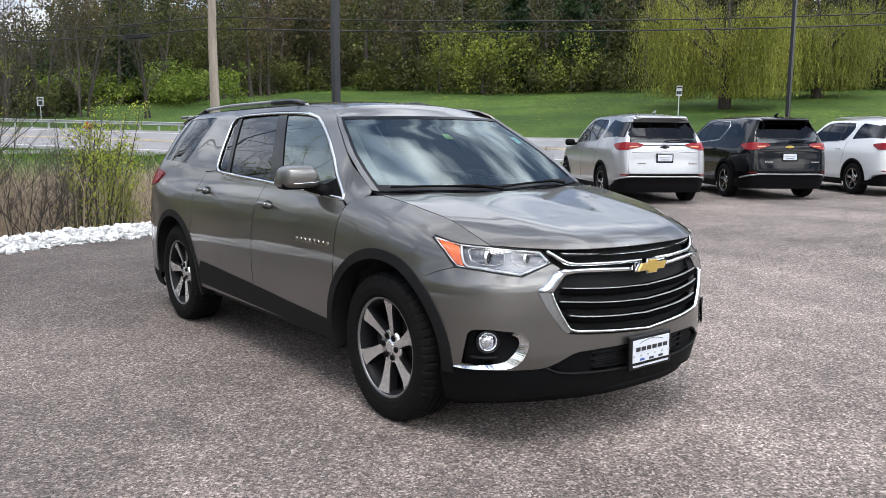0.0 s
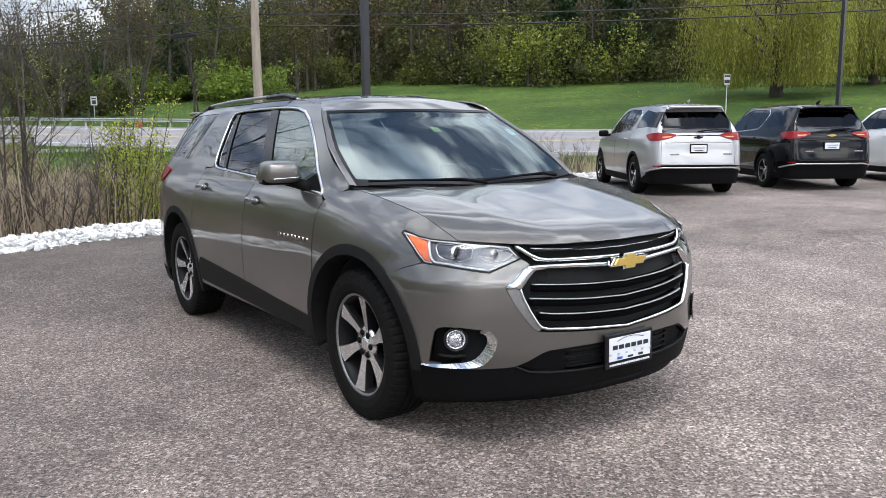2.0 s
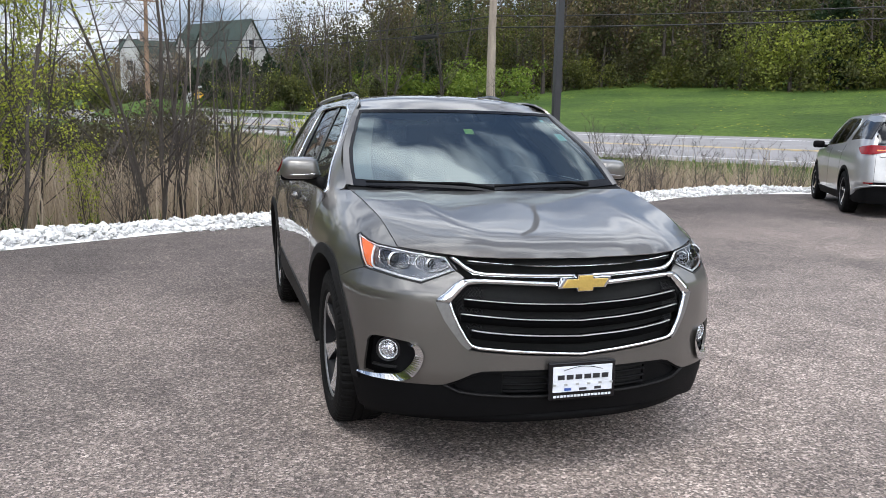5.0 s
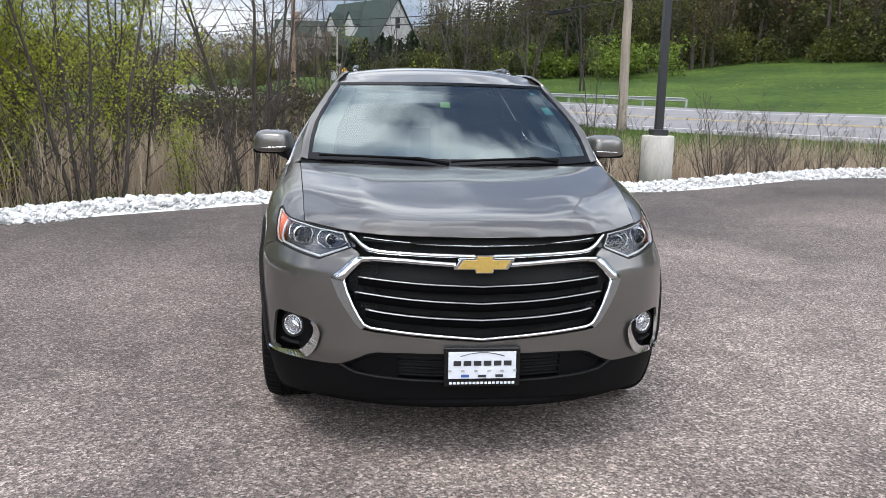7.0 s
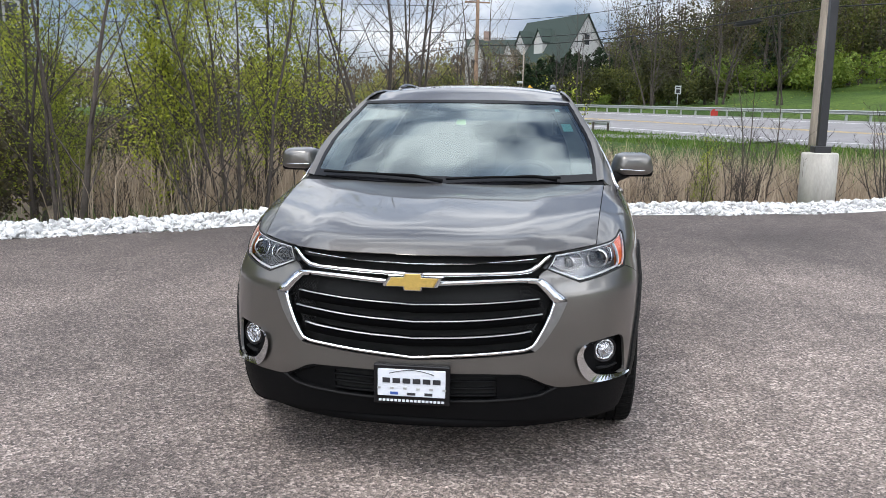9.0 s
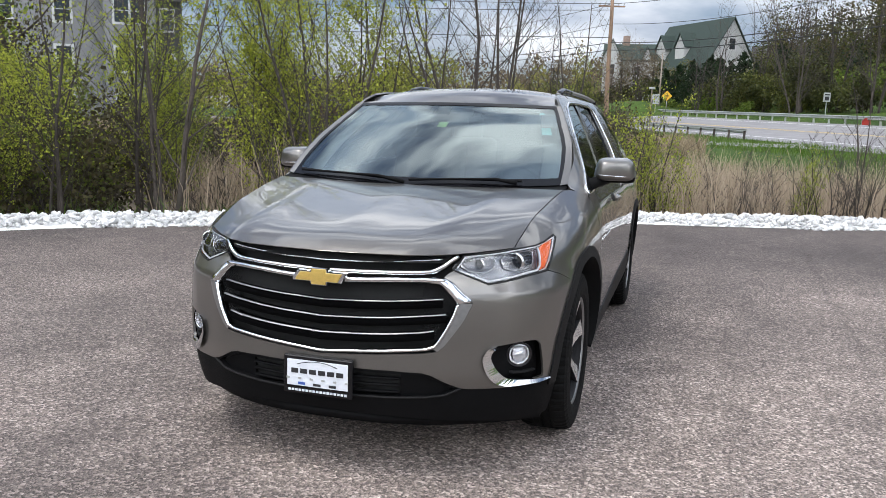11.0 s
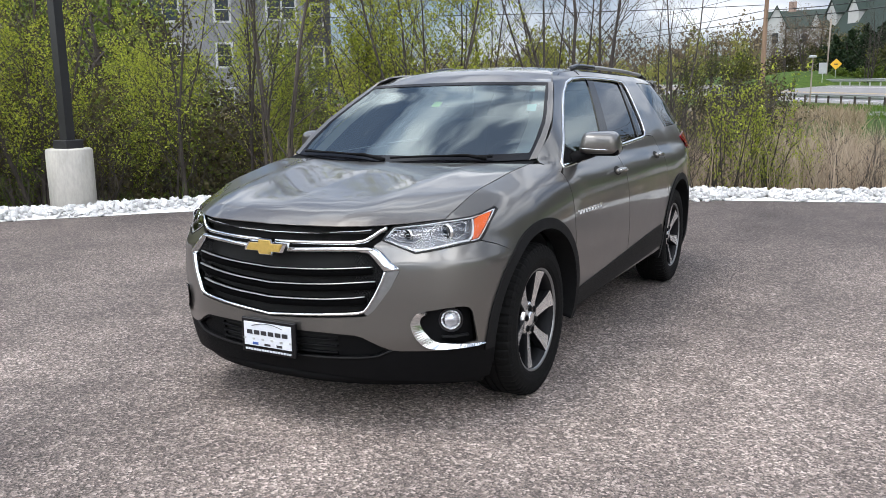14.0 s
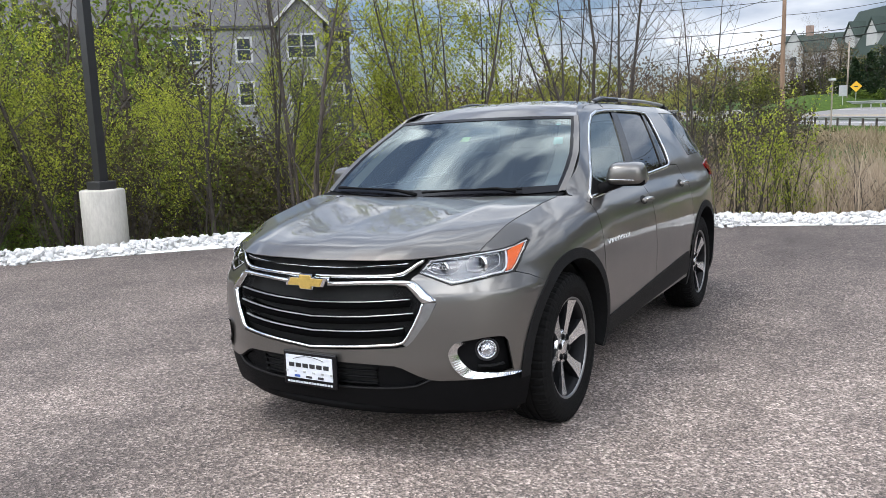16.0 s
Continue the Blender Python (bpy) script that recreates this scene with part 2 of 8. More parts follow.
def paint_material(name, col, metal=0.55, rough=0.36, flake=0.10, spec=0.5, coat_ior=1.5):
    m, n, l, p = _nodes(name)
    v = obj_vec(n, l)
    fl = tex(n, l, "Voronoi", 900.0, vec=v)
    sep = n.new("ShaderNodeSeparateColor")
    l.new(fl.outputs["Color"], sep.inputs["Color"])
    dust = tex(n, l, "Noise", 5.0, 6, 0.65, v)
    c = ramp(n, l, sep.outputs["Red"], [(0.0, tuple(x * (1 - flake) for x in col)), (1.0, tuple(x * (1 + flake) for x in col))])
    l.new(c, p.inputs["Base Color"])
    p.inputs["Metallic"].default_value, p.inputs["Specular IOR Level"].default_value = metal, spec
    r = n.new("ShaderNodeMapRange")
    r.inputs["To Min"].default_value, r.inputs["To Max"].default_value = rough - 0.04, rough + 0.05
    l.new(dust.outputs["Fac"], r.inputs["Value"])
    l.new(r.outputs["Result"], p.inputs["Roughness"])
    p.inputs["Coat Weight"].default_value, p.inputs["Coat IOR"].default_value = 1.0, coat_ior
    r2 = n.new("ShaderNodeMapRange")
    r2.inputs["To Min"].default_value, r2.inputs["To Max"].default_value = 0.005, 0.035
    l.new(dust.outputs["Fac"], r2.inputs["Value"])
    l.new(r2.outputs["Result"], p.inputs["Coat Roughness"])
    return m


M_ASPHALT = asphalt_material()
M_ROAD = simple("road_asphalt", (0.20, 0.195, 0.20), 0.9, var=0.14, scale=0.8, bumps=0.2, bscale=30)
M_LINE_Y = simple("yellow_line_paint", (0.55, 0.38, 0.10), 0.7, var=0.15)
M_LINE_W = simple("white_line_paint", (0.65, 0.65, 0.63), 0.7, var=0.15)
M_GROUND = grass_material("meadow_grass", (0.030, 0.064, 0.011), (0.068, 0.116, 0.022), yellow=1.0)
M_STONE = simple("white_marble_stone", (0.60, 0.60, 0.595), 0.78, var=0.14, scale=9, bumps=0.35, bscale=40, objrand=0.14, island=0.20)
M_CONCRETE = simple("concrete", (0.42, 0.40, 0.36), 0.9, var=0.16, scale=3.0, bumps=0.25, bscale=60, vec_scale=(1, 1, 0.35))
M_POLE = simple("bronze_black_paint", (0.018, 0.018, 0.020), 0.38, var=0.2, scale=5)
M_WOOD_POLE = simple("weathered_pole_wood", (0.27, 0.225, 0.185), 0.9, var=0.25, scale=6, bumps=0.5, bscale=40, vec_scale=(1, 1, 0.06))
M_WOOD_POLE2 = simple("brown_pole_wood", (0.24, 0.155, 0.105), 0.9, var=0.25, scale=6, bumps=0.5, bscale=40, vec_scale=(1, 1, 0.06))
M_WIRE = simple("black_cable", (0.012, 0.012, 0.013), 0.6)
M_GALV = simple("galvanised_steel", (0.42, 0.43, 0.42), 0.45, metal=0.7, var=0.15)
M_BARK = simple("grey_brown_bark", (0.058, 0.047, 0.040), 0.92, var=0.3, scale=5, bumps=0.5, bscale=50, objrand=0.25)
M_BARK2 = simple("pale_bark", (0.085, 0.072, 0.062), 0.92, var=0.3, scale=5, bumps=0.5, bscale=50, objrand=0.2)
M_LEAF = leaf_material("young_leaves", (0.17, 0.22, 0.026), (0.44, 0.48, 0.07))
M_LEAF_D = leaf_material("shrub_leaves", (0.07, 0.12, 0.018), (0.16, 0.21, 0.035))
M_LEAF_B = leaf_material("bud_leaves", (0.20, 0.20, 0.06), (0.32, 0.31, 0.09))
M_LEAF_F = leaf_material("forest_leaves", (0.034, 0.045, 0.016), (0.092, 0.100, 0.030), 0.55)
M_LEAF_R = leaf_material("russet_buds", (0.062, 0.050, 0.030), (0.125, 0.104, 0.055), 0.35)
M_LEAF_O = leaf_material("olive_leaves", (0.078, 0.102, 0.021), (0.20, 0.235, 0.048), 0.3)
M_LEAF_BR = leaf_material("brown_buds", (0.13, 0.10, 0.066), (0.25, 0.195, 0.13), 0.3)
M_STRAW = leaf_material("dead_straw", (0.20, 0.150, 0.105), (0.38, 0.30, 0.215))
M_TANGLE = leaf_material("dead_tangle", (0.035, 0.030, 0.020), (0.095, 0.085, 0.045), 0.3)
M_NEEDLE = leaf_material("conifer_needles", (0.012, 0.028, 0.012), (0.035, 0.06, 0.022))
M_WILLOW = leaf_material("willow_leaves", (0.15, 0.165, 0.028), (0.29, 0.30, 0.06))
M_REED = leaf_material("dry_reeds", (0.355, 0.268, 0.195), (0.63, 0.50, 0.39))
M_GRASS = leaf_material("grass_blades", (0.045, 0.095, 0.014), (0.11, 0.18, 0.03))

M_PAINT = paint_material("warm_grey_metallic_paint", (0.136, 0.128, 0.118), metal=0.85, rough=0.37, coat_ior=1.62)
M_SILVER = paint_material("silver_paint", (0.40, 0.40, 0.405), metal=0.70, rough=0.35)
M_BLACKP = paint_material("black_paint", (0.003, 0.003, 0.004), metal=0.0, rough=0.3, spec=0.03, coat_ior=1.34)
M_WHITEP = paint_material("white_paint", (0.64, 0.65, 0.66), metal=0.0, rough=0.4)
M_PLASTIC = simple("black_grained_plastic", (0.0028, 0.0028, 0.0032), 0.66, var=0.2, scale=30, bumps=0.12, bscale=600, spec=0.10)
M_GLOSSBLACK = simple("gloss_black", (0.005, 0.005, 0.006), 0.22, var=0.1, spec=0.35)
M_CLAD = simple("grey_black_moulding", (0.008, 0.008, 0.0083), 0.62, var=0.2, scale=30, bumps=0.1, bscale=500, spec=0.14)
M_SILL = simple("dark_grey_sill", (0.006, 0.006, 0.006), 0.58, var=0.2, scale=20, bumps=0.08, bscale=500, spec=0.16)
M_LAMPBACK = simple("grey_lamp_reflector", (0.17, 0.175, 0.185), 0.22, metal=0.6, var=0.12, scale=50)
M_FACET = simple("faceted_reflector", (0.72, 0.73, 0.75), 0.14, metal=0.9, var=0.25, scale=90, bumps=0.9, bscale=55)
M_CHAMBER = simple("smoked_chrome", (0.10, 0.10, 0.105), 0.18, metal=0.9, var=0.1, scale=40)
M_GRILLE = simple("grille_black", (0.0018, 0.0018, 0.002), 0.92, var=0.2, scale=30, spec=0.04)
M_SATIND = simple("satin_grey_plastic", (0.24, 0.24, 0.24), 0.38, metal=0.8, var=0.12, scale=50)
M_FRIT = simple("black_glass_print", (0.004, 0.004, 0.005), 0.16, var=0.1, spec=0.22)
M_LINER = simple("dark_liner", (0.008, 0.008, 0.008), 0.9)
M_CHROME = simple("chrome", (0.68, 0.69, 0.70), 0.08, metal=1.0, var=0.04)
M_SATIN = simple("satin_silver_plastic", (0.42, 0.42, 0.42), 0.30, metal=0.8, var=0.06)
M_GOLD = simple("gold_badge", (0.66, 0.46, 0.13), 0.32, metal=0.7, var=0.12, scale=60, bumps=0.1, bscale=300)
M_TYRE = simple("tyre_rubber", (0.0042, 0.0041, 0.0040), 0.82, var=0.25, scale=20, bumps=0.2, bscale=200, spec=0.14)
M_RIM = simple("machined_alloy", (0.72, 0.71, 0.70), 0.25, metal=0.85, var=0.07)
M_RIMDARK = simple("painted_dark_alloy", (0.007, 0.007, 0.008), 0.5, metal=0.0, var=0.1, spec=0.14)
M_RIMBRIGHT = simple("polished_alloy", (0.70, 0.70, 0.70), 0.18, metal=0.95, var=0.06)
M_GLASS = glass_material("windscreen_glass", (0.62, 0.70, 0.68), 2.75, (0.88, 1.0, 0.99))
M_PRIVACY = glass_material("privacy_glass", (0.045, 0.048, 0.052), 1.50)
M_FRONTGLASS = glass_material("door_glass", (0.58, 0.66, 0.64), 2.4, (0.90, 1.0, 0.99))
M_LENS = glass_material("clear_lens", (0.985, 0.985, 0.99), 1.5)
M_AMBER = simple("amber_reflector", (0.85, 0.17, 0.03), 0.22, var=0.1, scale=50, coat=0.8)
M_REDLENS = simple("red_tail_lens", (0.19, 0.003, 0.006), 0.2, var=0.15, scale=30, coat=0.1, spec=0.3)
M_WHITELENS = simple("clear_tail_lens", (0.86, 0.86, 0.87), 0.15, var=0.08, scale=30, coat=1.0)
M_SEAT = simple("dark_seat_fabric", (0.030, 0.030, 0.033), 0.85, var=0.2, scale=25, bumps=0.2)
M_DASH = simple("dash_plastic", (0.020, 0.020, 0.022), 0.6, var=0.15)
M_TRIMGREY = simple("light_grey_trim", (0.34, 0.34, 0.33), 0.75, var=0.08)
M_SIGNWHITE = simple("white_sheet", (0.60, 0.62, 0.66), 0.5, var=0.04)
M_INK = simple("black_ink", (0.015, 0.015, 0.018), 0.5)
M_BLUEINK = simple("blue_ink", (0.03, 0.08, 0.30), 0.5)
M_STICKG = simple("pale_green_sticker", (0.62, 0.88, 0.36), 0.6, var=0.05)
M_STICKT = simple("teal_sticker", (0.50, 0.90, 0.90), 0.6, var=0.05)
M_SIDING = simple("grey_clapboard", (0.22, 0.22, 0.23), 0.8, var=0.08, scale=2)
M_SIDINGW = simple("white_clapboard", (0.42, 0.42, 0.41), 0.8, var=0.06, scale=2)
M_TRIMW = simple("white_trim", (0.50, 0.50, 0.50), 0.6, var=0.05)
M_ROOF = simple("dark_shingles", (0.075, 0.074, 0.075), 0.9, var=0.2, scale=8)
M_ROOFG = simple("green_roof", (0.022, 0.038, 0.031), 0.8, var=0.2, scale=8)
M_BRICK = simple("brick", (0.30, 0.215, 0.175), 0.9, var=0.2, scale=8)
M_WINDOW = simple("dark_window_glass", (0.03, 0.035, 0.04), 0.06, var=0.2, coat=0.6)
M_SIGNRED = simple("red_sign", (0.50, 0.04, 0.03), 0.5)
M_SIGNYEL = simple("amber_sign", (0.75, 0.42, 0.02), 0.5)
M_SIGNDARK = simple("dark_red_board", (0.09, 0.025, 0.025), 0.6)
M_DIRT = simple("brown_soil", (0.11, 0.085, 0.06), 0.95, var=0.3, scale=3, bumps=0.5, bscale=20)


# ---- mesh helpers ----
def part(name, bm, material, parent=None, label="", smooth=True, normals=None):
    """Links a bmesh, or (verts, faces), as one mesh object under a thing or a part."""
    me = bpy.data.meshes.new(name)
    if isinstance(bm, tuple):
        me.from_pydata([tuple(v) for v in bm[0]], [], bm[1])
    else:
        bm.to_mesh(me)
        bm.free()
    for mt in material if isinstance(material, (list, tuple)) else [material]:
        me.materials.append(mt)
    if smooth:
        me.shade_smooth()
    if normals is not None:
        me.normals_split_custom_set_from_vertices(normals)
    ob = new(name, me)
    ob.parent = parent
    if label:
        ob["label"] = label
    return ob


def thing(name, label, category, group="", m=None, kind=""):
    ob = new(name)
    ob.empty_display_size = 0.2
    if m is not None:
        ob.matrix_world = m
    return tagged(ob, label, category, group, kind)


def box_bm(bm, cx, cy, cz, sx, sy, sz, bevel=0.0, rot=None):
    r = bmesh.ops.create_cube(bm, size=1.0)
    vs = r["verts"]
    bmesh.ops.scale(bm, vec=(sx, sy, sz), verts=vs)
    if bevel:
        es = list({e for v in vs for e in v.link_edges})
        o = bmesh.ops.bevel(bm, geom=es, offset=bevel, segments=2, affect="EDGES", profile=0.5)
        vs = list({v for f in o["faces"] for v in f.verts} | {v for v in vs if v.is_valid})
        seen, stack = set(vs), list(vs)
        while stack:
            for e in stack.pop().link_edges:
                for w in e.verts:
                    if w not in seen:
                        seen.add(w)
                        stack.append(w)
        vs = list(seen)
    if rot is not None:
        bmesh.ops.transform(bm, matrix=rot, verts=vs)
    bmesh.ops.translate(bm, vec=(cx, cy, cz), verts=vs)
    return bm


def box(cx, cy, cz, sx, sy, sz, bevel=0.0, rot=None):
    return box_bm(bmesh.new(), cx, cy, cz, sx, sy, sz, bevel, rot)


def tube(points, radii, sides=8, closed=False, cap=True, up=None):
    """Verts and faces of a tube along points; radii a number or one a point."""
    pts = [Vector(p) for p in points]
    n = len(pts)
    if isinstance(radii, (int, float)):
        radii = [radii] * n
    verts, faces = [], []
    prev = None
    for i, p in enumerate(pts):
        a = pts[(i - 1) % n] if (i or closed) else pts[i]
        b = pts[(i + 1) % n] if (i < n - 1 or closed) else pts[i]
        d = (b - a).normalized()
        if prev is None:
            ref = Vector(up) if up else (Vector((0, 0, 1)) if abs(d.z) < 0.9 else Vector((1, 0, 0)))
            x = d.cross(ref).normalized()
        else:
            x = (prev - d * prev.dot(d)).normalized()
        prev = x
        y = d.cross(x)
        for k in range(sides):
            an = 2 * math.pi * k / sides
            verts.append(p + (x * math.cos(an) + y * math.sin(an)) * radii[i])
    m = n if closed else n - 1
    for i in range(m):
        for k in range(sides):
            a, b = i * sides + k, i * sides + (k + 1) % sides
            c, d = ((i + 1) % n) * sides + (k + 1) % sides, ((i + 1) % n) * sides + k
            faces.append((a, b, c, d))
    if cap and not closed:
        faces.append(tuple(reversed(range(sides))))
        faces.append(tuple(range((n - 1) * sides, n * sides)))
    return verts, faces


def join(*meshes):
    verts, faces = [], []
    for v, f in meshes:
        o = len(verts)
        verts += [tuple(x) for x in v]
        faces += [tuple(i + o for i in q) for q in f]
    return verts, faces


def sweep(points, section, normals, closed=False):
    """Sweeps a closed 2D section (side, out) along points, 'out' along the given normals."""
    pts = [Vector(p) for p in points]
    n, k = len(pts), len(section)
    verts, faces = [], []
    for i, p in enumerate(pts):
        a = pts[(i - 1) % n] if (i or closed) else pts[i]
        b = pts[(i + 1) % n] if (i < n - 1 or closed) else pts[i]
        d = (b - a).normalized()
        o = Vector(normals[i]).normalized()
        sd = d.cross(o).normalized()
        for (q, r) in section:
            verts.append(p + sd * q + o * r)
    for i in range(n if closed else n - 1):
        for j in range(k):
            faces.append((i * k + j, i * k + (j + 1) % k, ((i + 1) % n) * k + (j + 1) % k, ((i + 1) % n) * k + j))
    if not closed:
        faces.append(tuple(reversed(range(k))))
        faces.append(tuple(range((n - 1) * k, n * k)))
    return verts, faces


def lathe(profile, seg=32, axis="z"):
    """Verts and faces of a turned shape from (radius, height) pairs."""
    verts, faces = [], []
    for r, h in profile:
        for k in range(seg):
            a = 2 * math.pi * k / seg
            p = (r * math.cos(a), r * math.sin(a), h)
            verts.append(p if axis == "z" else (p[2], p[0], p[1]) if axis == "x" else (p[0], p[2], p[1]))
    for i in range(len(profile) - 1):
        for k in range(seg):
            a, b = i * seg + k, i * seg + (k + 1) % seg
            faces.append((a, b, b + seg, a + seg))
    return verts, faces


def catmull(pts, per=8):
    """A smooth line through points."""
    P = [np.array(p, float) for p in pts]
    P = [2 * P[0] - P[1]] + P + [2 * P[-1] - P[-2]]
    out = []
    for i in range(1, len(P) - 2):
        for k in range(per):
            t = k / per
            out.append(0.5 * (2 * P[i] + (P[i + 1] - P[i - 1]) * t + (2 * P[i - 1] - 5 * P[i] + 4 * P[i + 1] - P[i + 2]) * t * t + (3 * P[i] - P[i - 1] - 3 * P[i + 1] + P[i + 2]) * t ** 3))
    out.append(P[-2])
    return np.array(out)
# ---- the ground ----
EDGE = catmull([(-24, -16), (-16, -9), (-11.5, -3.6), (-9.4, -0.8), (-8.04, 0.88), (-7.0, 2.0), (-5.9, 3.1), (-4.6, 4.0), (-3.1, 5.1), (-1.5, 6.2), (0.3, 6.85),
                (2.3, 7.4), (4.4, 8.1), (6.7, 8.7), (10.0, 9.25), (13.5, 9.0), (18.0, 7.6), (26, 3.6), (40, -4)], 10)
ROAD_P, ROAD_D, ROAD_N = np.array((23.0, 24.0)), np.array((-0.482, 0.876)), np.array((0.876, 0.482))
ROAD_W = 12.5


def edge_distance(x, y):
    """Metres beyond the lot's edge (negative on the lot)."""
    x, y = np.asarray(x, float), np.asarray(y, float)
    best = np.full(x.shape, 1e9)
    sign = np.ones(x.shape)
    for a, b in zip(EDGE[:-1], EDGE[1:]):
        d = b - a
        k = np.clip(((x - a[0]) * d[0] + (y - a[1]) * d[1]) / (d @ d), 0, 1)
        ex, ey = x - a[0] - k * d[0], y - a[1] - k * d[1]
        r = np.hypot(ex, ey)
        near = r < best
        best = np.where(near, r, best)
        sign = np.where(near, np.sign(d[0] * ey - d[1] * ex), sign)
    return best * sign


def smooth(a, b, v):
    k = np.clip((v - a) / (b - a), 0, 1)
    return k * k * (3 - 2 * k)


def road_near_z(along):
    return 0.10 + 0.016 * np.clip(along - 18, 0, 200)


def height(x, y):
    """The land's height; the lot is at zero."""
    x, y = np.asarray(x, float), np.asarray(y, float)
    q = (x - ROAD_P[0]) * ROAD_N[0] + (y - ROAD_P[1]) * ROAD_N[1]
    along = (x - ROAD_P[0]) * ROAD_D[0] + (y - ROAD_P[1]) * ROAD_D[1]
    e = edge_distance(x, y)
    zn = road_near_z(along)
    base = -0.75 * smooth(0.9, 4.0, e) * (1 - smooth(15, 26, e)) + 0.018 * np.clip(e - 26, 0, 90)
    w = smooth(-11.0, -0.5, q) * smooth(0.9, 4.0, e)
    near = base * (1 - w) + zn * w
    far = zn + 1.15 * np.clip(q / ROAD_W, 0, 1) + 0.115 * np.clip(q - ROAD_W - 1.5, 0, 60) + 0.15 * np.clip(q - ROAD_W - 61.5, 0, 130)
    z = np.where(q < 0, near, far)
    z = z + 0.10 * np.sin(x * 0.23 + 1.0) * np.cos(y * 0.19) * smooth(3, 8, e) * (q < -1)
    z = np.where(e < 0.0, np.where(e < -1.5, -0.3, -0.06), z - 0.02)
    return np.where((q > -0.3) & (q < ROAD_W + 0.3), z - 0.06, z)


def grid_axis(n, reach):
    t = np.linspace(-1, 1, n)
    return np.sign(t) * (np.abs(t) * 42 + (np.abs(t) ** 6) * (reach - 42))


gx, gy = np.meshgrid(grid_axis(231, 1600) + 3, grid_axis(231, 1600) + 12)
gz = height(gx, gy)
gv = np.stack([gx.ravel(), gy.ravel(), gz.ravel()], 1)
gi = np.arange(231 * 231).reshape(231, 231)
gf = np.stack([gi[:-1, :-1].ravel(), gi[:-1, 1:].ravel(), gi[1:, 1:].ravel(), gi[1:, :-1].ravel()], 1)
ground = part("ground", (gv.tolist(), gf.tolist()), M_GROUND)
tagged(ground, "rolling green spring meadow ground with dandelions", "ground", kind="structure")

# the paved lot: one slab with a dropped rim, with a slight fall under the grey car
def lot_z(x, y):
    d = np.hypot(np.maximum(np.abs(x) - 1.0, 0), np.maximum(np.abs(y) - 1.8, 0))
    return (0.011 - 0.0140 * (y + 0.05) + 0.003 * x) * (1 - smooth(0.5, 3.2, d)) + 0.21 * smooth(5.0, 9.0, x)


lot_rim = [(p[0], p[1]) for p in EDGE] + [(60, -60), (-60, -60), (-40, -30)]
lot_in = [(x, y) for x in np.arange(-4.75, 10.3, 0.5) for y in np.arange(-5.75, 8.3, 0.5) if edge_distance(x, y) < -0.3]
flat, _, tri_, *_ = delaunay_2d_cdt([Vector(p) for p in lot_rim + lot_in], [(i, (i + 1) % len(lot_rim)) for i in range(len(lot_rim))], [], 1, 1e-6)
bm = bmesh.new()
top = [bm.verts.new((p[0], p[1], float(lot_z(p[0], p[1])))) for p in flat]
for f in tri_:
    bm.faces.new([top[i] for i in f])
rim_e = [e for e in bm.edges if e.is_boundary]
for v in [g for g in bmesh.ops.extrude_edge_only(bm, edges=rim_e)["geom"] if isinstance(g, bmesh.types.BMVert)]:
    v.co.z = -0.12
bmesh.ops.recalc_face_normals(bm, faces=bm.faces)
if sum(f.normal.z for f in bm.faces) < 0:
    bmesh.ops.reverse_faces(bm, faces=bm.faces)
lot = part("pavement", bm, M_ASPHALT, smooth=False)
tagged(lot, "coarse worn grey asphalt parking lot with pale aggregate", "pavement", kind="structure")


def strip(name, q0, q1, a0, a1, lift, material, step=3.0):
    """A band along the road between two distances from its near edge."""
    verts, faces = [], []
    n = int((a1 - a0) / step) + 1
    for i in range(n + 1):
        a = a0 + (a1 - a0) * i / n
        zn = float(road_near_z(a))
        for q in (q0, q1):
            p = ROAD_P + ROAD_D * a + ROAD_N * q
            verts.append((p[0], p[1], zn + 1.15 * min(1, max(0, q / ROAD_W)) + lift))
    for i in range(n):
        faces.append((2 * i, 2 * i + 1, 2 * i + 3, 2 * i + 2))
    return part(name, (verts, faces), material)


road = strip("road", -0.1, ROAD_W + 0.1, -70, 170, 0.0, M_ROAD)
tagged(road, "grey two-lane asphalt road crossing behind the lot", "road", kind="structure")
for nm, q, mt in (("road_line", 1.6, M_LINE_W), ("road_line", ROAD_W - 1.6, M_LINE_W), ("road_line", ROAD_W / 2 - 0.16, M_LINE_Y), ("road_line", ROAD_W / 2 + 0.16, M_LINE_Y)):
    tagged(strip(nm, q - 0.06, q + 0.06, -70, 170, 0.012, mt), "painted line along the road", "road line", kind="structure")

# the side drive that leaves the road towards the houses
drive = catmull([(13, 42, 0.45), (8, 46.5, 0.42), (1, 49, 0.4), (-8, 51, 0.5), (-20, 54, 0.9), (-36, 60, 1.5), (-60, 66, 2.0)], 6)
verts, faces = [], []
for i, p in enumerate(drive):
    a, b = drive[max(0, i - 1)], drive[min(len(drive) - 1, i + 1)]
    d = (b - a)[:2] / np.linalg.norm((b - a)[:2])
    nn = np.array((-d[1], d[0]))
    for w in (-2.6, 2.6):
        c = p[:2] + nn * w
        verts.append((c[0], c[1], float(height(c[0], c[1])) + 0.06))
for i in range(len(drive) - 1):
    faces.append((2 * i, 2 * i + 1, 2 * i + 3, 2 * i + 2))
tagged(part("side_road", (verts, faces), M_ROAD), "pale grey side drive curving off the road", "road", kind="structure")


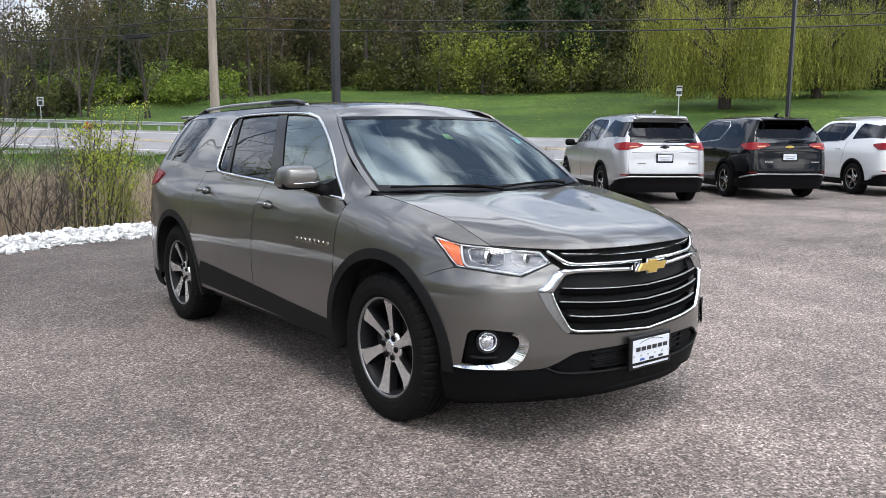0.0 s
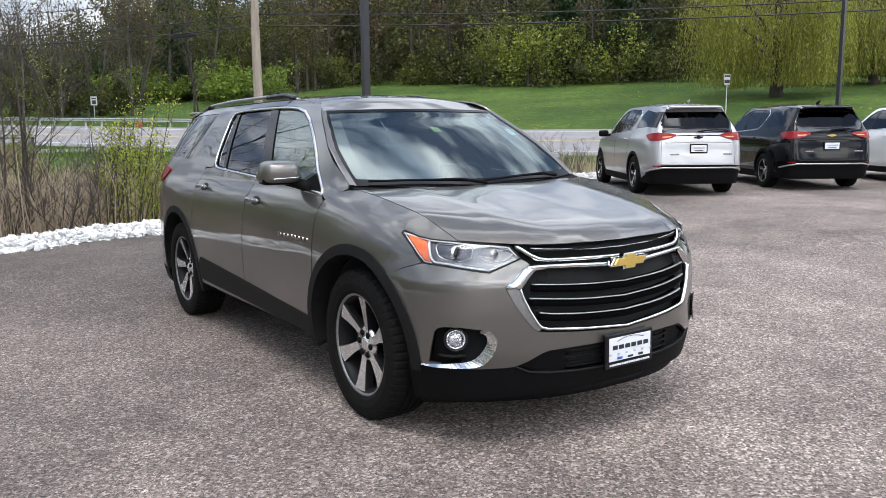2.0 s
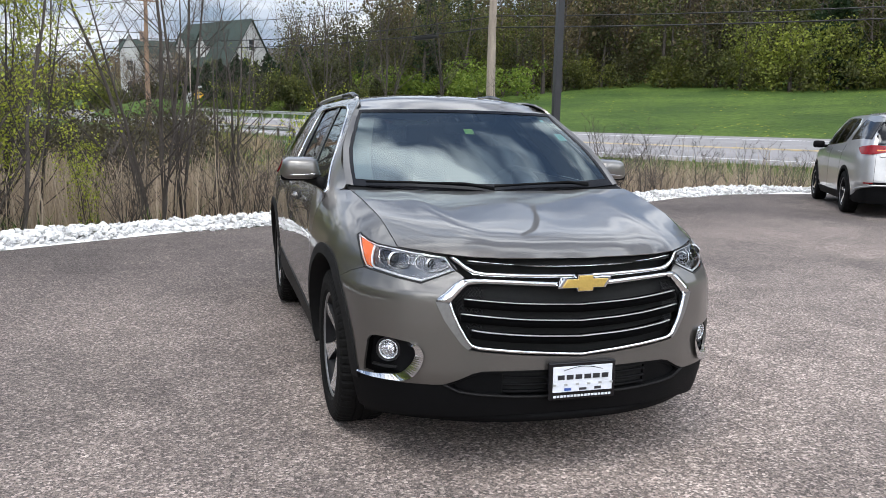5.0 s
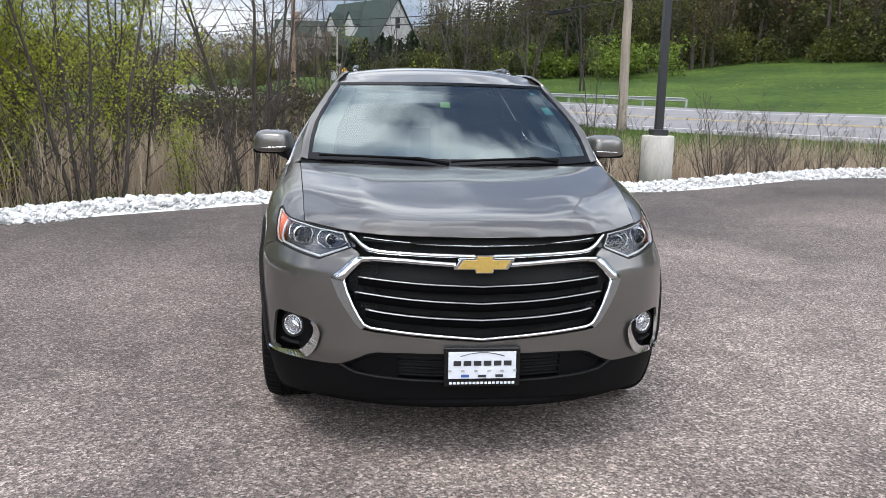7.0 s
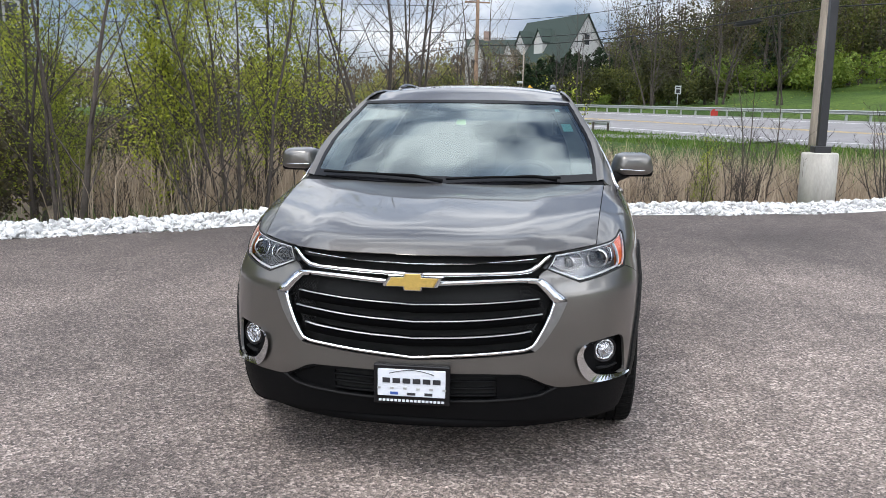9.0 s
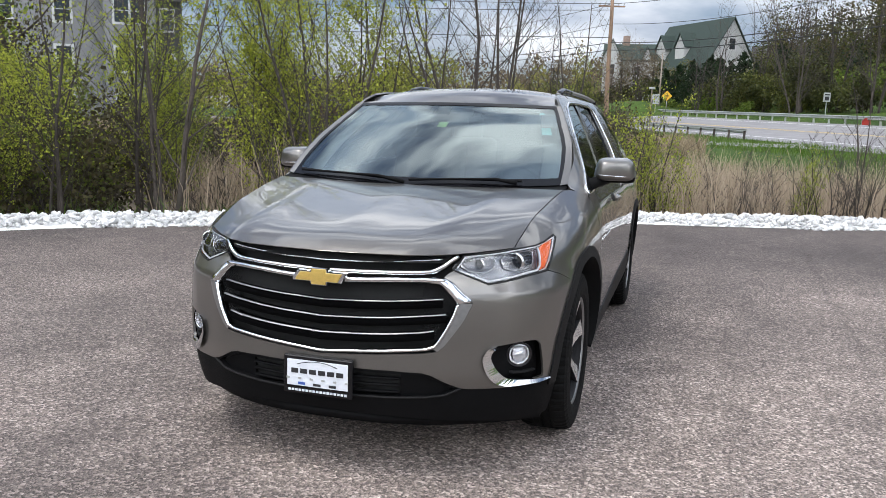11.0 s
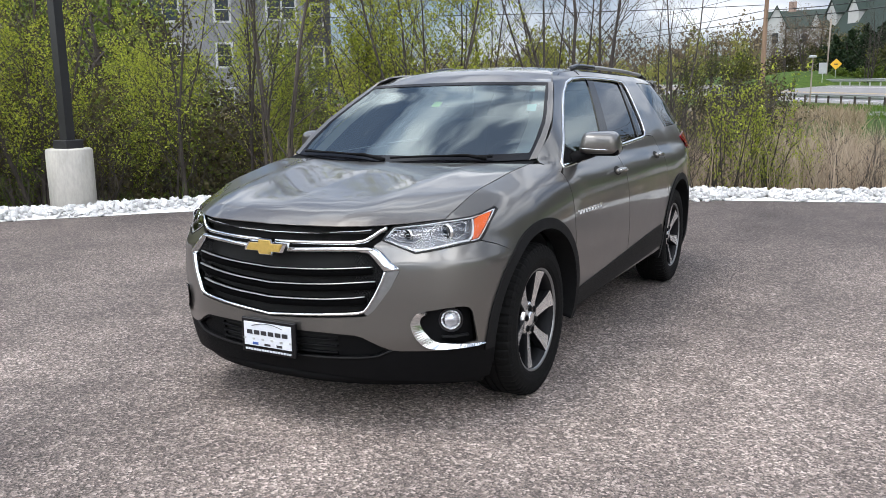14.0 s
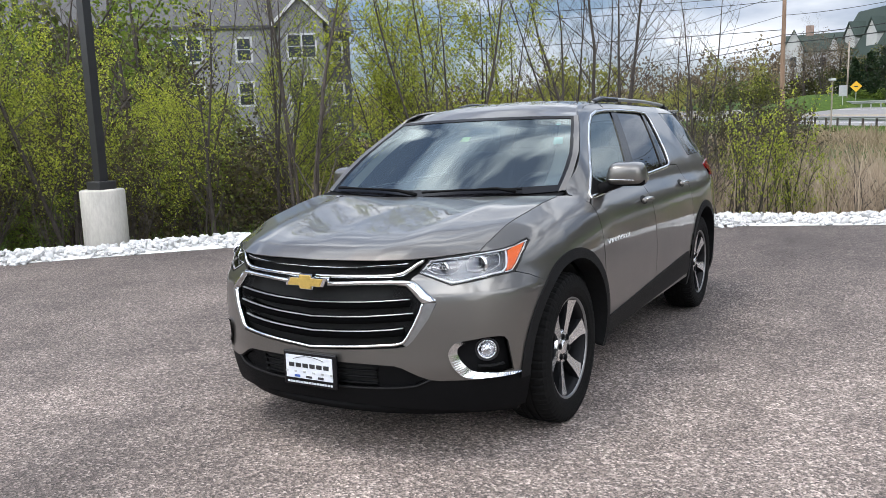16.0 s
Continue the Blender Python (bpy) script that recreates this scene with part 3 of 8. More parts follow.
# grassy bank where the road bends out of sight
verts, faces = [], []
for i in range(25):
    for k in range(25):
        u, w = -1 + i / 12, -1 + k / 12
        x, y = -7.0 + 9.0 * u - 2.0 * w, 104.0 + 1.5 * u + 9.5 * w
        rise = max(0.0, 1 - u * u) ** 1.2 * max(0.0, 1 - w * w) ** 1.2
        verts.append((x, y, float(height(x, y)) - .25 + 2.0 * rise + .08 * math.sin(x * 1.7) * math.cos(y * 1.3)))
for i in range(24):
    for k in range(24):
        a = i * 25 + k
        faces.append((a, a + 25, a + 26, a + 1))
tagged(part("grass_bank", (verts, faces), M_GROUND), "grassy green bank beside the bend of the road", "bank", kind="structure")


# ---- white stone edging ----
def rock_mesh(seed):
    rnd = random.Random(seed)
    b = bmesh.new()
    bmesh.ops.create_icosphere(b, subdivisions=1, radius=1.0)
    for v in b.verts:
        v.co *= 0.72 + 0.45 * rnd.random()
        v.co.z *= 0.72
    me = bpy.data.meshes.new("stone")
    b.to_mesh(me)
    b.free()
    me.materials.append(M_STONE)
    return me


rocks = [rock_mesh(k) for k in range(8)]
border = thing("stone_border", "ragged bank of white marble stones edging the asphalt", "stone border", kind="structure")
seg = np.linalg.norm(np.diff(EDGE, axis=0), axis=1)
cum = np.concatenate([[0], np.cumsum(seg)])
rnd = random.Random(4)
lo = float(cum[np.argmin(np.hypot(EDGE[:, 0] + 12, EDGE[:, 1] + 4.2))])
hi = float(cum[np.argmin(np.hypot(EDGE[:, 0] - 24, EDGE[:, 1] - 4.6))])


def edge_at(s):
    i = min(len(seg) - 1, max(0, int(np.searchsorted(cum, s)) - 1))
    k = (s - cum[i]) / seg[i]
    p = EDGE[i] * (1 - k) + EDGE[i + 1] * k
    d = (EDGE[i + 1] - EDGE[i]) / seg[i]
    return p, np.array((-d[1], d[0]))


rv, rf = [], []
rock_data = [([tuple(v.co) for v in m.vertices], [tuple(p.vertices) for p in m.polygons]) for m in rocks]
picked = 0
total = 11000
for k in range(total):
    s = lo + (hi - lo) * rnd.random()
    w = rnd.random()
    p, nn = edge_at(s)
    off = -0.05 + 0.95 * w + 0.10 * math.sin(s * 1.3) * (1 - w) + 0.06 * math.sin(s * 3.7)
    x, y = p + nn * off
    size = (0.020 + 0.042 * rnd.random() ** 1.8) * (1.0 if w > 0.12 else 0.7)
    z = float(lot_z(x, y)) + 0.11 * math.sin(math.pi * min(1, max(0, (off + 0.05) / 1.0))) ** 0.7 * (0.75 + 0.35 * math.sin(s * 0.9) ** 2) * rnd.random() ** 0.4 + size * 0.35 - (0.0 if off < 0.9 else 0.02)
    m = Matrix.LocRotScale((x, y, z), Euler((rnd.random() * 0.8, rnd.random() * 0.8, rnd.random() * 6.28)), (size * (1 + rnd.random() * 0.7), size, size * (0.8 + rnd.random() * 0.4)))
    if picked < 300 and size > 0.043 and -8.5 < x < 3.5:
        ob = new("stone", rocks[k % 8])
        ob.parent, ob.matrix_world = border, m
        picked += 1
    else:
        o = len(rv)
        vs, fs = rock_data[k % 8]
        rv += [tuple(m @ Vector(v)) for v in vs]
        rf += [tuple(i + o for i in f) for f in fs]
rubble = part("rubble", (rv, rf), M_STONE, border, smooth=False)
rubble["kind"] = "stuff"
# the bed beneath
verts, faces = [], []
n = 160
for i in range(n + 1):
    p, nn = edge_at(lo + (hi - lo) * i / n)
    for o, z in ((-0.01, 0.004), (0.25, 0.04), (0.6, 0.05), (1.0, -0.05)):
        verts.append((*(p + nn * o), z + float(lot_z(*p))))
for i in range(n):
    for k in range(3):
        faces.append((4 * i + k, 4 * i + k + 1, 4 * i + k + 5, 4 * i + k + 4))
part("bed", (verts, faces), M_STONE, border)


# ---- light poles, utility poles, wires ----
def light_pole(x, y, base_h=0.93, r=0.315, tall=8.5, lean=0.0):
    t = thing("light_pole", "dark bronze square light pole on a round concrete pier", "light pole", "lot light poles", pose(x, y, 0))
    part("pier", lathe([(0, -0.5), (r, -0.5), (r, base_h - 0.03), (r - 0.012, base_h - 0.008), (r - 0.03, base_h), (0, base_h)], 40), M_CONCRETE, t, "stained concrete pier")
    bm = box(0, 0, base_h + 0.06, 0.29, 0.29, 0.12, 0.012)
    part("base_cover", bm, M_POLE, t, smooth=False)
    v, f = [], []
    bm = bmesh.new()
    bmesh.ops.create_cone(bm, cap_ends=True, segments=4, radius1=0.098, radius2=0.085, depth=tall)
    bmesh.ops.rotate(bm, verts=bm.verts, matrix=Matrix.Rotation(math.pi / 4, 3, "Z"))
    bmesh.ops.translate(bm, verts=bm.verts, vec=(0, 0, base_h + tall / 2))
    part("pole", bm, M_POLE, t, smooth=False)
    part("arm", box(0.0, -0.3, base_h + tall - 0.1, 0.06, 0.6, 0.06, 0.008), M_POLE, t, smooth=False)
    part("lamp_head", box(0.0, -0.75, base_h + tall - 0.1, 0.34, 0.5, 0.12, 0.02), M_POLE, t, smooth=False)
    return t


light_pole(5.45, 9.95)
light_pole(-7.82, 2.46, 0.89)
light_pole(27.5, 12.5, 0.9)


def utility_pole(x, y, z, tall, r, mat, label, arms=True, ang=0.0):
    t = thing("utility_pole", label, "utility pole", "", pose(x, y, z, 0, 0, ang))
    n = 10
    part("pole", tube([(0.02 * math.sin(i * 0.9) , 0, -0.5 + (tall + 0.5) * i / n) for i in range(n + 1)], [r * (1 - 0.35 * i / n) for i in range(n + 1)], 14), mat, t)
    if arms:
        part("crossarm", box(0, 0, tall - 0.5, 2.2, 0.1, 0.12, 0.01), mat, t, smooth=False)
        for dx in (-1.0, -0.55, 0.55, 1.0):
            v, f = lathe([(0.0, tall - 0.22), (0.03, tall - 0.24), (0.055, tall - 0.3), (0.03, tall - 0.36), (0.03, tall - 0.44)], 12)
            part("insulator", ([(a + dx, b, c) for a, b, c in v], f), M_GALV, t)
    return t


UP = (13.8, 37.35)
utility_pole(*UP, 0.0, 11.5, 0.28, M_WOOD_POLE, "weathered grey wooden utility pole beside the road", False)
BP = (-5.7, 64.0)
utility_pole(*BP, 0.6, 10.6, 0.21, M_WOOD_POLE2, "reddish-brown wooden utility pole in the reeds", True, 20)


def wire(a, b, sag, r=0.030, label="black overhead cable strung between poles"):
    a, b = Vector(a), Vector(b)
    n = 24
    pts = [a.lerp(b, i / n) - Vector((0, 0, sag * 4 * (i / n) * (1 - i / n))) for i in range(n + 1)]
    ob = part("overhead_cable", tube(pts, r, 5), M_WIRE)
    return tagged(ob, label, "cable", "overhead cables")


far_r = (47, 3)
for h, r, sag in ((10.6, 0.022, .7), (9.0, 0.02, .8), (7.5, 0.030, 0.6), (6.9, 0.034, 0.5)):
    wire((UP[0], UP[1], h), (far_r[0], far_r[1], h + 0.3), sag, r)
    wire((UP[0], UP[1], h), (BP[0], BP[1], h + .3), sag, r)
    wire((BP[0], BP[1], h + .3), (-46, 118, h + 2.2), sag, r)
for h, r, sag in ((10.9, 0.022, 1.0), (10.4, 0.022, 1.1), (8.2, 0.026, 0.7)):
    wire((BP[0], BP[1], h), (-62, 24, h - 0.4), sag, r)
tagged(part("splice_case", tube([(11.6, 40.6, 6.62), (11.4, 40.86, 6.61), (10.7, 41.8, 6.57), (10.5, 42.06, 6.56)], [0.05, 0.13, 0.13, 0.05], 12), M_WIRE), "black cable splice case hanging on the overhead line", "splice case")


# ---- guard rails ----
def guard_rail(q, a0, a1, label):
    t = thing("guard_rail", label, "guard rail", "", kind="structure")
    pts = []
    n = int((a1 - a0) / 2.0)
    for i in range(n + 1):
        a = a0 + (a1 - a0) * i / n
        p = ROAD_P + ROAD_D * a + ROAD_N * q
        z = float(road_near_z(a)) + 1.15 * min(1, max(0, q / ROAD_W))
        pts.append((p[0], p[1], z + 0.55))
        part("post", box(p[0] + ROAD_N[0] * 0.12 * (1 if q > 0 else -1), p[1] + ROAD_N[1] * 0.12 * (1 if q > 0 else -1), z + 0.22, 0.15, 0.15, 0.80), M_BARK if q < 0 else M_GALV, t, smooth=False)
    nn = [(-ROAD_N[0] * (1 if q > 0 else -1), -ROAD_N[1] * (1 if q > 0 else -1), 0)] * len(pts)
    sec = [(-0.155, 0), (-0.10, 0.07), (-0.04, 0.01), (0.04, 0.01), (0.10, 0.07), (0.155, 0), (0.10, 0.055), (0.04, -0.01), (-0.04, -0.01), (-0.10, 0.055)]
    part("rail", sweep(pts, sec, nn), M_GALV, t, smooth=False)


guard_rail(ROAD_W + 0.9, 24, 79, "long galvanised guard rail along the far side of the road")
guard_rail(-0.8, 36, 90, "galvanised guard rail on dark posts beside the road")
# ---- car bodies: a skin wrapped round a plan outline ----


def inside(poly, pts):
    """Which of pts lie in the polygon."""
    x, y = pts[:, 0], pts[:, 1]
    r = np.zeros(len(pts), bool)
    n = len(poly)
    for i in range(n):
        x0, y0 = poly[i]
        x1, y1 = poly[(i + 1) % n]
        if y0 == y1:
            continue
        c = ((y0 > y) != (y1 > y)) & (x < (x1 - x0) * (y - y0) / (y1 - y0) + x0)
        r ^= c
    return r


def dense(poly, step, closed=True):
    out = []
    n = len(poly)
    for i in range(n if closed else n - 1):
        a, b = np.array(poly[i], float), np.array(poly[(i + 1) % n], float)
        k = max(1, int(math.ceil(np.linalg.norm(b - a) / step)))
        out += [tuple(a + (b - a) * j / k) for j in range(k)]
    if not closed:
        out.append(tuple(poly[-1]))
    return out


def arc(cx, cz, r, a0, a1, n=14):
    return [(cx + r * math.cos(radians(a0 + (a1 - a0) * i / n)), cz + r * math.sin(radians(a0 + (a1 - a0) * i / n))) for i in range(n + 1)]


class Wrap:
    """A body side: a half outline in plan from front centre to rear centre, drawn in by an amount that depends on place and height."""

    def __init__(self, outline, levels, stations, soft_z=0.016, soft_s=0.09):
        c = catmull(outline, 24)
        d = np.concatenate([[0], np.cumsum(np.hypot(*np.diff(c, axis=0).T))])
        self.length = d[-1]
        self.s = np.linspace(0, d[-1], 700)
        self.x, self.y = np.interp(self.s, d, c[:, 0]), np.interp(self.s, d, c[:, 1])
        self.x[0] = self.x[-1] = 0
        tx, ty = np.gradient(self.x, self.s), np.gradient(self.y, self.s)
        ln = np.hypot(tx, ty)
        k = np.exp(-np.linspace(-2, 2, 15) ** 2)
        k /= k.sum()
        nx, ny = ty / ln, -tx / ln
        nx = np.convolve(np.pad(nx, 7, mode="edge"), k, "valid")
        ny = np.convolve(np.pad(ny, 7, mode="edge"), k, "valid")
        nx[0] = nx[-1] = 0
        self.nx, self.ny = nx, ny
        self.wide = int(np.argmax(self.x))
        self.z0, self.dz = 0.0, 0.005
        self.zs = np.arange(self.z0, 2.0, self.dz)
        ss = [st[0] for st in stations]
        tab = np.stack([np.interp(self.zs, levels, st[1]) for st in stations])
        full = np.stack([np.interp(self.s, [self.at_y(v) if v is not None else 0 for v in ss], tab[:, j]) for j in range(len(self.zs))], 1)

        def blur(a, sig, axis):
            r = int(3 * sig) + 1
            g = np.exp(-0.5 * (np.arange(-r, r + 1) / sig) ** 2)
            g /= g.sum()
            return np.apply_along_axis(lambda v: np.convolve(np.pad(v, r, mode="edge"), g, "valid"), axis, a)
        full = blur(full, soft_z / self.dz, 1)
        self.off = blur(full, soft_s / (self.s[1] - self.s[0]), 0)

    def at_y(self, y):
        return float(np.interp(y, self.y, self.s))

    def at_x(self, x):
        return float(np.interp(x, self.x[:self.wide], self.s[:self.wide]))

    def rear_x(self, x):
        return float(np.interp(-x, -self.x[self.wide:], self.s[self.wide:]))

    def points(self, s, z, lift=0.0):
        s, z = np.asarray(s, float), np.asarray(z, float)
        sg, a = np.where(s < 0, -1.0, 1.0), np.abs(s)
        ds = self.s[1] - self.s[0]
        i = np.clip(a / ds, 0, len(self.s) - 1.001)
        j = np.clip((z - self.z0) / self.dz, 0, len(self.zs) - 1.001)
        i0, j0 = i.astype(int), j.astype(int)
        fi, fj = i - i0, j - j0
        o = self.off
        off = (o[i0, j0] * (1 - fi) + o[i0 + 1, j0] * fi) * (1 - fj) + (o[i0, j0 + 1] * (1 - fi) + o[i0 + 1, j0 + 1] * fi) * fj - lift
        g = lambda t: np.interp(a, self.s, t)
        return np.stack([(g(self.x) - g(self.nx) * off) * sg, g(self.y) - g(self.ny) * off, z], -1)

    def normals(self, s, z):
        s, z = np.asarray(s, float), np.asarray(z, float)
        e = 0.010
        ps = self.points(s + e, z) - self.points(s - e, z)
        pz = self.points(s, z + e) - self.points(s, z - e)
        n = np.cross(ps, pz)
        return n / np.maximum(np.linalg.norm(n, axis=-1, keepdims=True), 1e-9)


def panel(wrap, name, poly, material, parent, holes=(), step=0.03, lift=0.0, flange=0.012, side=1, label="", open_at=None):
    """A piece of the skin inside a polygon in (along, height), with its edges folded in."""
    poly = [(p[0] * side, p[1]) for p in poly]
    holes = [[(p[0] * side, p[1]) for p in h] for h in holes]
    rings = [dense(poly, step)] + [dense(h, step) for h in holes]
    P = np.array(poly)
    lo, hi = P.min(0), P.max(0)
    gx_, gz_ = np.meshgrid(np.arange(lo[0] + step / 2, hi[0], step), np.arange(lo[1] + step / 2, hi[1], step))
    g = np.stack([gx_.ravel(), gz_.ravel()], 1)
    keep = inside(rings[0], g)
    for h in rings[1:]:
        keep &= ~inside(h, g)
    g = g[keep]
    rim = np.array([p for r in rings for p in r])
    if len(g):
        near = np.array([np.min(np.abs(rim - q).max(1)) for q in g])
        g = g[near > step * 0.45]
    pts = [Vector(p) for p in rim] + [Vector(p) for p in g]
    edges, o = [], 0
    for r in rings:
        edges += [(o + i, o + (i + 1) % len(r)) for i in range(len(r))]
        o += len(r)
    v2, e2, f2, *_ = delaunay_2d_cdt(pts, edges, [], 0, 1e-6)
    v2 = np.array([tuple(v) for v in v2])
    F = np.array([tuple(f) for f in f2])
    cen = v2[F].mean(1)
    keep = inside(rings[0], cen)
    for h in rings[1:]:
        keep &= ~inside(h, cen)
    F = F[keep]
    pos = wrap.points(v2[:, 0], v2[:, 1], lift)
    nor = wrap.normals(v2[:, 0], v2[:, 1])
    a, b, c = pos[F[:, 0]], pos[F[:, 1]], pos[F[:, 2]]
    flip = (np.cross(b - a, c - a) * nor[F[:, 0]]).sum(1) < 0
    F[flip] = F[flip][:, ::-1]
    verts, faces, normals = pos.tolist(), [tuple(int(i) for i in f) for f in F], nor.tolist()
    if flange:
        count = {}
        for f in faces:
            for i in range(3):
                k = (f[i], f[(i + 1) % 3])
                count[k] = count.get(k, 0) + 1
        ring = [k for k in count if (k[1], k[0]) not in count]
        if open_at is not None:
            ring = [k for k in ring if not (open_at(*v2[k[0]]) and open_at(*v2[k[1]]))]
        made = {}
        for i, j in ring:
            for q in (i, j):
                if q not in made:
                    made[q] = (len(verts), len(verts) + 1)
                    verts += [pos[q].tolist(), (pos[q] - nor[q] * flange).tolist()]
                    normals += [(0, 0, 0), (0, 0, 0)]
            faces.append((made[j][0], made[i][0], made[i][1], made[j][1]))
    return part(name, (verts, faces), material, parent, label, normals=normals)


def rail_on(wrap, name, line, section, material, parent, side=1, closed=False, step=0.03, lift=0.0, label=""):
    """A trim strip swept along a line on the skin."""
    ln = np.array(dense([(p[0] * side, p[1]) for p in line], step, closed))
    pos, nor = wrap.points(ln[:, 0], ln[:, 1], lift), wrap.normals(ln[:, 0], ln[:, 1])
    return part(name, sweep(pos.tolist(), section, nor.tolist(), closed), material, parent, label)


def round_section(w, h, n=10):
    return [(w / 2 * math.cos(2 * math.pi * i / n), h / 2 * math.sin(2 * math.pi * i / n)) for i in range(n)]


def surface(f, us, vs):
    """A grid of points f(u, v), with faces."""
    verts = [f(u, v) for v in vs for u in us]
    n = len(us)
    faces = [(j * n + i, j * n + i + 1, (j + 1) * n + i + 1, (j + 1) * n + i) for j in range(len(vs) - 1) for i in range(n - 1)]
    return verts, faces


def sheet(name, f, us, vs, material, parent, thick=0.006, label=""):
    """A smooth sheet with thickness along its normals."""
    v, fc = surface(f, us, vs)
    bm = bmesh.new()
    bv = [bm.verts.new(p) for p in v]
    for q in fc:
        bm.faces.new([bv[i] for i in q])
    bmesh.ops.recalc_face_normals(bm, faces=bm.faces)
    if sum(fa.normal.z - fa.normal.y * 0.3 for fa in bm.faces) < 0:
        bmesh.ops.reverse_faces(bm, faces=bm.faces)
    bm.normal_update()
    if thick:
        rim = [e for e in bm.edges if e.is_boundary]
        nor = {w: w.normal.copy() for e in rim for w in e.verts}
        ext = bmesh.ops.extrude_edge_only(bm, edges=rim)
        nv = [g for g in ext["geom"] if isinstance(g, bmesh.types.BMVert)]
        keys = {tuple(round(c, 6) for c in w.co): n for w, n in nor.items()}
        for w in nv:
            w.co -= keys[tuple(round(c, 6) for c in w.co)] * thick
    ob = part(name, bm, material, parent, label)
    if thick:
        ob.data.set_sharp_from_angle(angle=radians(50))
    return ob


# ---- wheels ----
def tyre_mesh(r, rim_r, w, blocks=58):
    h = w / 2
    prof = [(rim_r - 0.012, h * 0.78), (rim_r + 0.006, h * 0.90), (rim_r + 0.02, h * 0.97), (rim_r + 0.055, h * 1.02), (r - 0.055, h * 1.0), (r - 0.03, h * 0.96), (r - 0.012, h * 0.88), (r - 0.004, h * 0.72),
            (r, h * 0.55), (r, h * 0.36), (r - 0.007, h * 0.345), (r - 0.007, h * 0.295), (r, h * 0.28), (r, h * 0.06), (r - 0.007, h * 0.045)]
    prof = prof + [(a, -b) for a, b in reversed(prof)]
    seg = blocks * 4
    verts, faces = [], []
    n = len(prof)
    for k in range(seg):
        an = 2 * math.pi * k / seg
        for a, b in prof:
            groove = 0.006 if (k % 4 == 0 and a > r - 0.035 and abs(b) > h * 0.5) else 0.0
            skew = 0.4 * (b / h) * math.pi / seg
            rr = a - groove
            verts.append((b, rr * math.sin(an + skew), rr * math.cos(an + skew)))
    for k in range(seg):
        m = (k + 1) % seg
        for i in range(n - 1):
            faces.append((k * n + i, k * n + i + 1, m * n + i + 1, m * n + i))
    return verts, faces


def spoke_wheel(parent_name_label, r, rim_r, w, spokes, mat_face, mat_dark, style="wide", blocks=58):
    """A wheel about its own centre, face towards +x."""
    wh = new("wheel")
    tyre = part("tyre", tyre_mesh(r, rim_r, w, blocks), M_TYRE, wh, "black tyre with a blocky tread", smooth=False)
    h = w / 2
    rim = part("rim", lathe([(rim_r - 0.035, -h * 0.8), (rim_r - 0.03, h * 0.2), (rim_r - 0.028, h * 0.62), (rim_r - 0.012, h * 0.80), (rim_r + 0.004, h * 0.86), (rim_r + 0.006, h * 0.78), (rim_r - 0.005, -h * 0.8)], 64, "x"), mat_dark, wh, "dark painted rim barrel with a bright lip")
    part("lip", lathe([(rim_r - 0.010, h * 0.80), (rim_r - 0.006, h * 0.865), (rim_r + 0.003, h * 0.88), (rim_r + 0.006, h * 0.86)], 64, "x"), M_SATIND, rim)
    part("brake_disc", lathe([(0.0, -0.01), (0.165, -0.01), (0.165, 0.015), (0.0, 0.015)], 40, "x"), M_RIMDARK, wh)
    face = h * 0.70
    for k in range(spokes):
        a0 = 2 * math.pi * k / spokes + 0.26
        bm = bmesh.new()
        rows = []
        for q, (rad, half, depth, bev) in enumerate([(0.050, 0.024, face * 0.80, 0.0), (0.085, 0.022, face * 0.84, 0.0), (0.125, 0.024, face * 0.90, 0.0), (0.17, 0.029, face * 0.98, 0.0), (0.21, 0.036, face * 1.05, 0.0), (rim_r - 0.014, 0.047, face * 1.14, 0.0)]):
            if style == "thin":
                half *= 0.62
            ring = []
            for (t, d) in ((-half * 1.12, -0.045), (-half * 1.12, -0.014), (-half, 0.0), (half, 0.0), (half * 1.12, -0.014), (half * 1.12, -0.045)):
                a1 = a0 + 0.16 * (1 - (rad - .05) / (rim_r - .07)) ** 2
                ring.append(bm.verts.new((depth + d + .10 * t, rad * math.sin(a1) + t * math.cos(a1), rad * math.cos(a1) - t * math.sin(a1))))
            rows.append(ring)
        for a, b in zip(rows[:-1], rows[1:]):
            for i in range(5):
                f = bm.faces.new((a[i], a[i + 1], b[i + 1], b[i]))
                f.material_index = 0 if i == 2 else 1
        bmesh.ops.recalc_face_normals(bm, faces=bm.faces)
        part("spoke", bm, [mat_face, mat_dark], wh, smooth=False)
    part("hub", lathe([(0.092, face * 0.62), (0.088, face * 0.78), (0.075, face * 0.84), (0.036, face * 0.85), (0.034, face * 0.90), (0.026, face * 0.93), (0.0, face * 0.93)], 40, "x"), mat_face, wh)
    for k in range(spokes):
        a = 2 * math.pi * (k + 0.5) / spokes + 0.26
        v, f = lathe([(0.0, face * 0.96), (0.011, face * 0.955), (0.016, face * 0.92), (0.017, face * 0.78)], 10, "x")
        part("lug_nut", ([(x, y + 0.060 * math.sin(a), z + 0.060 * math.cos(a)) for x, y, z in v], f), M_PLASTIC, wh, "dark lug nut")
    return wh


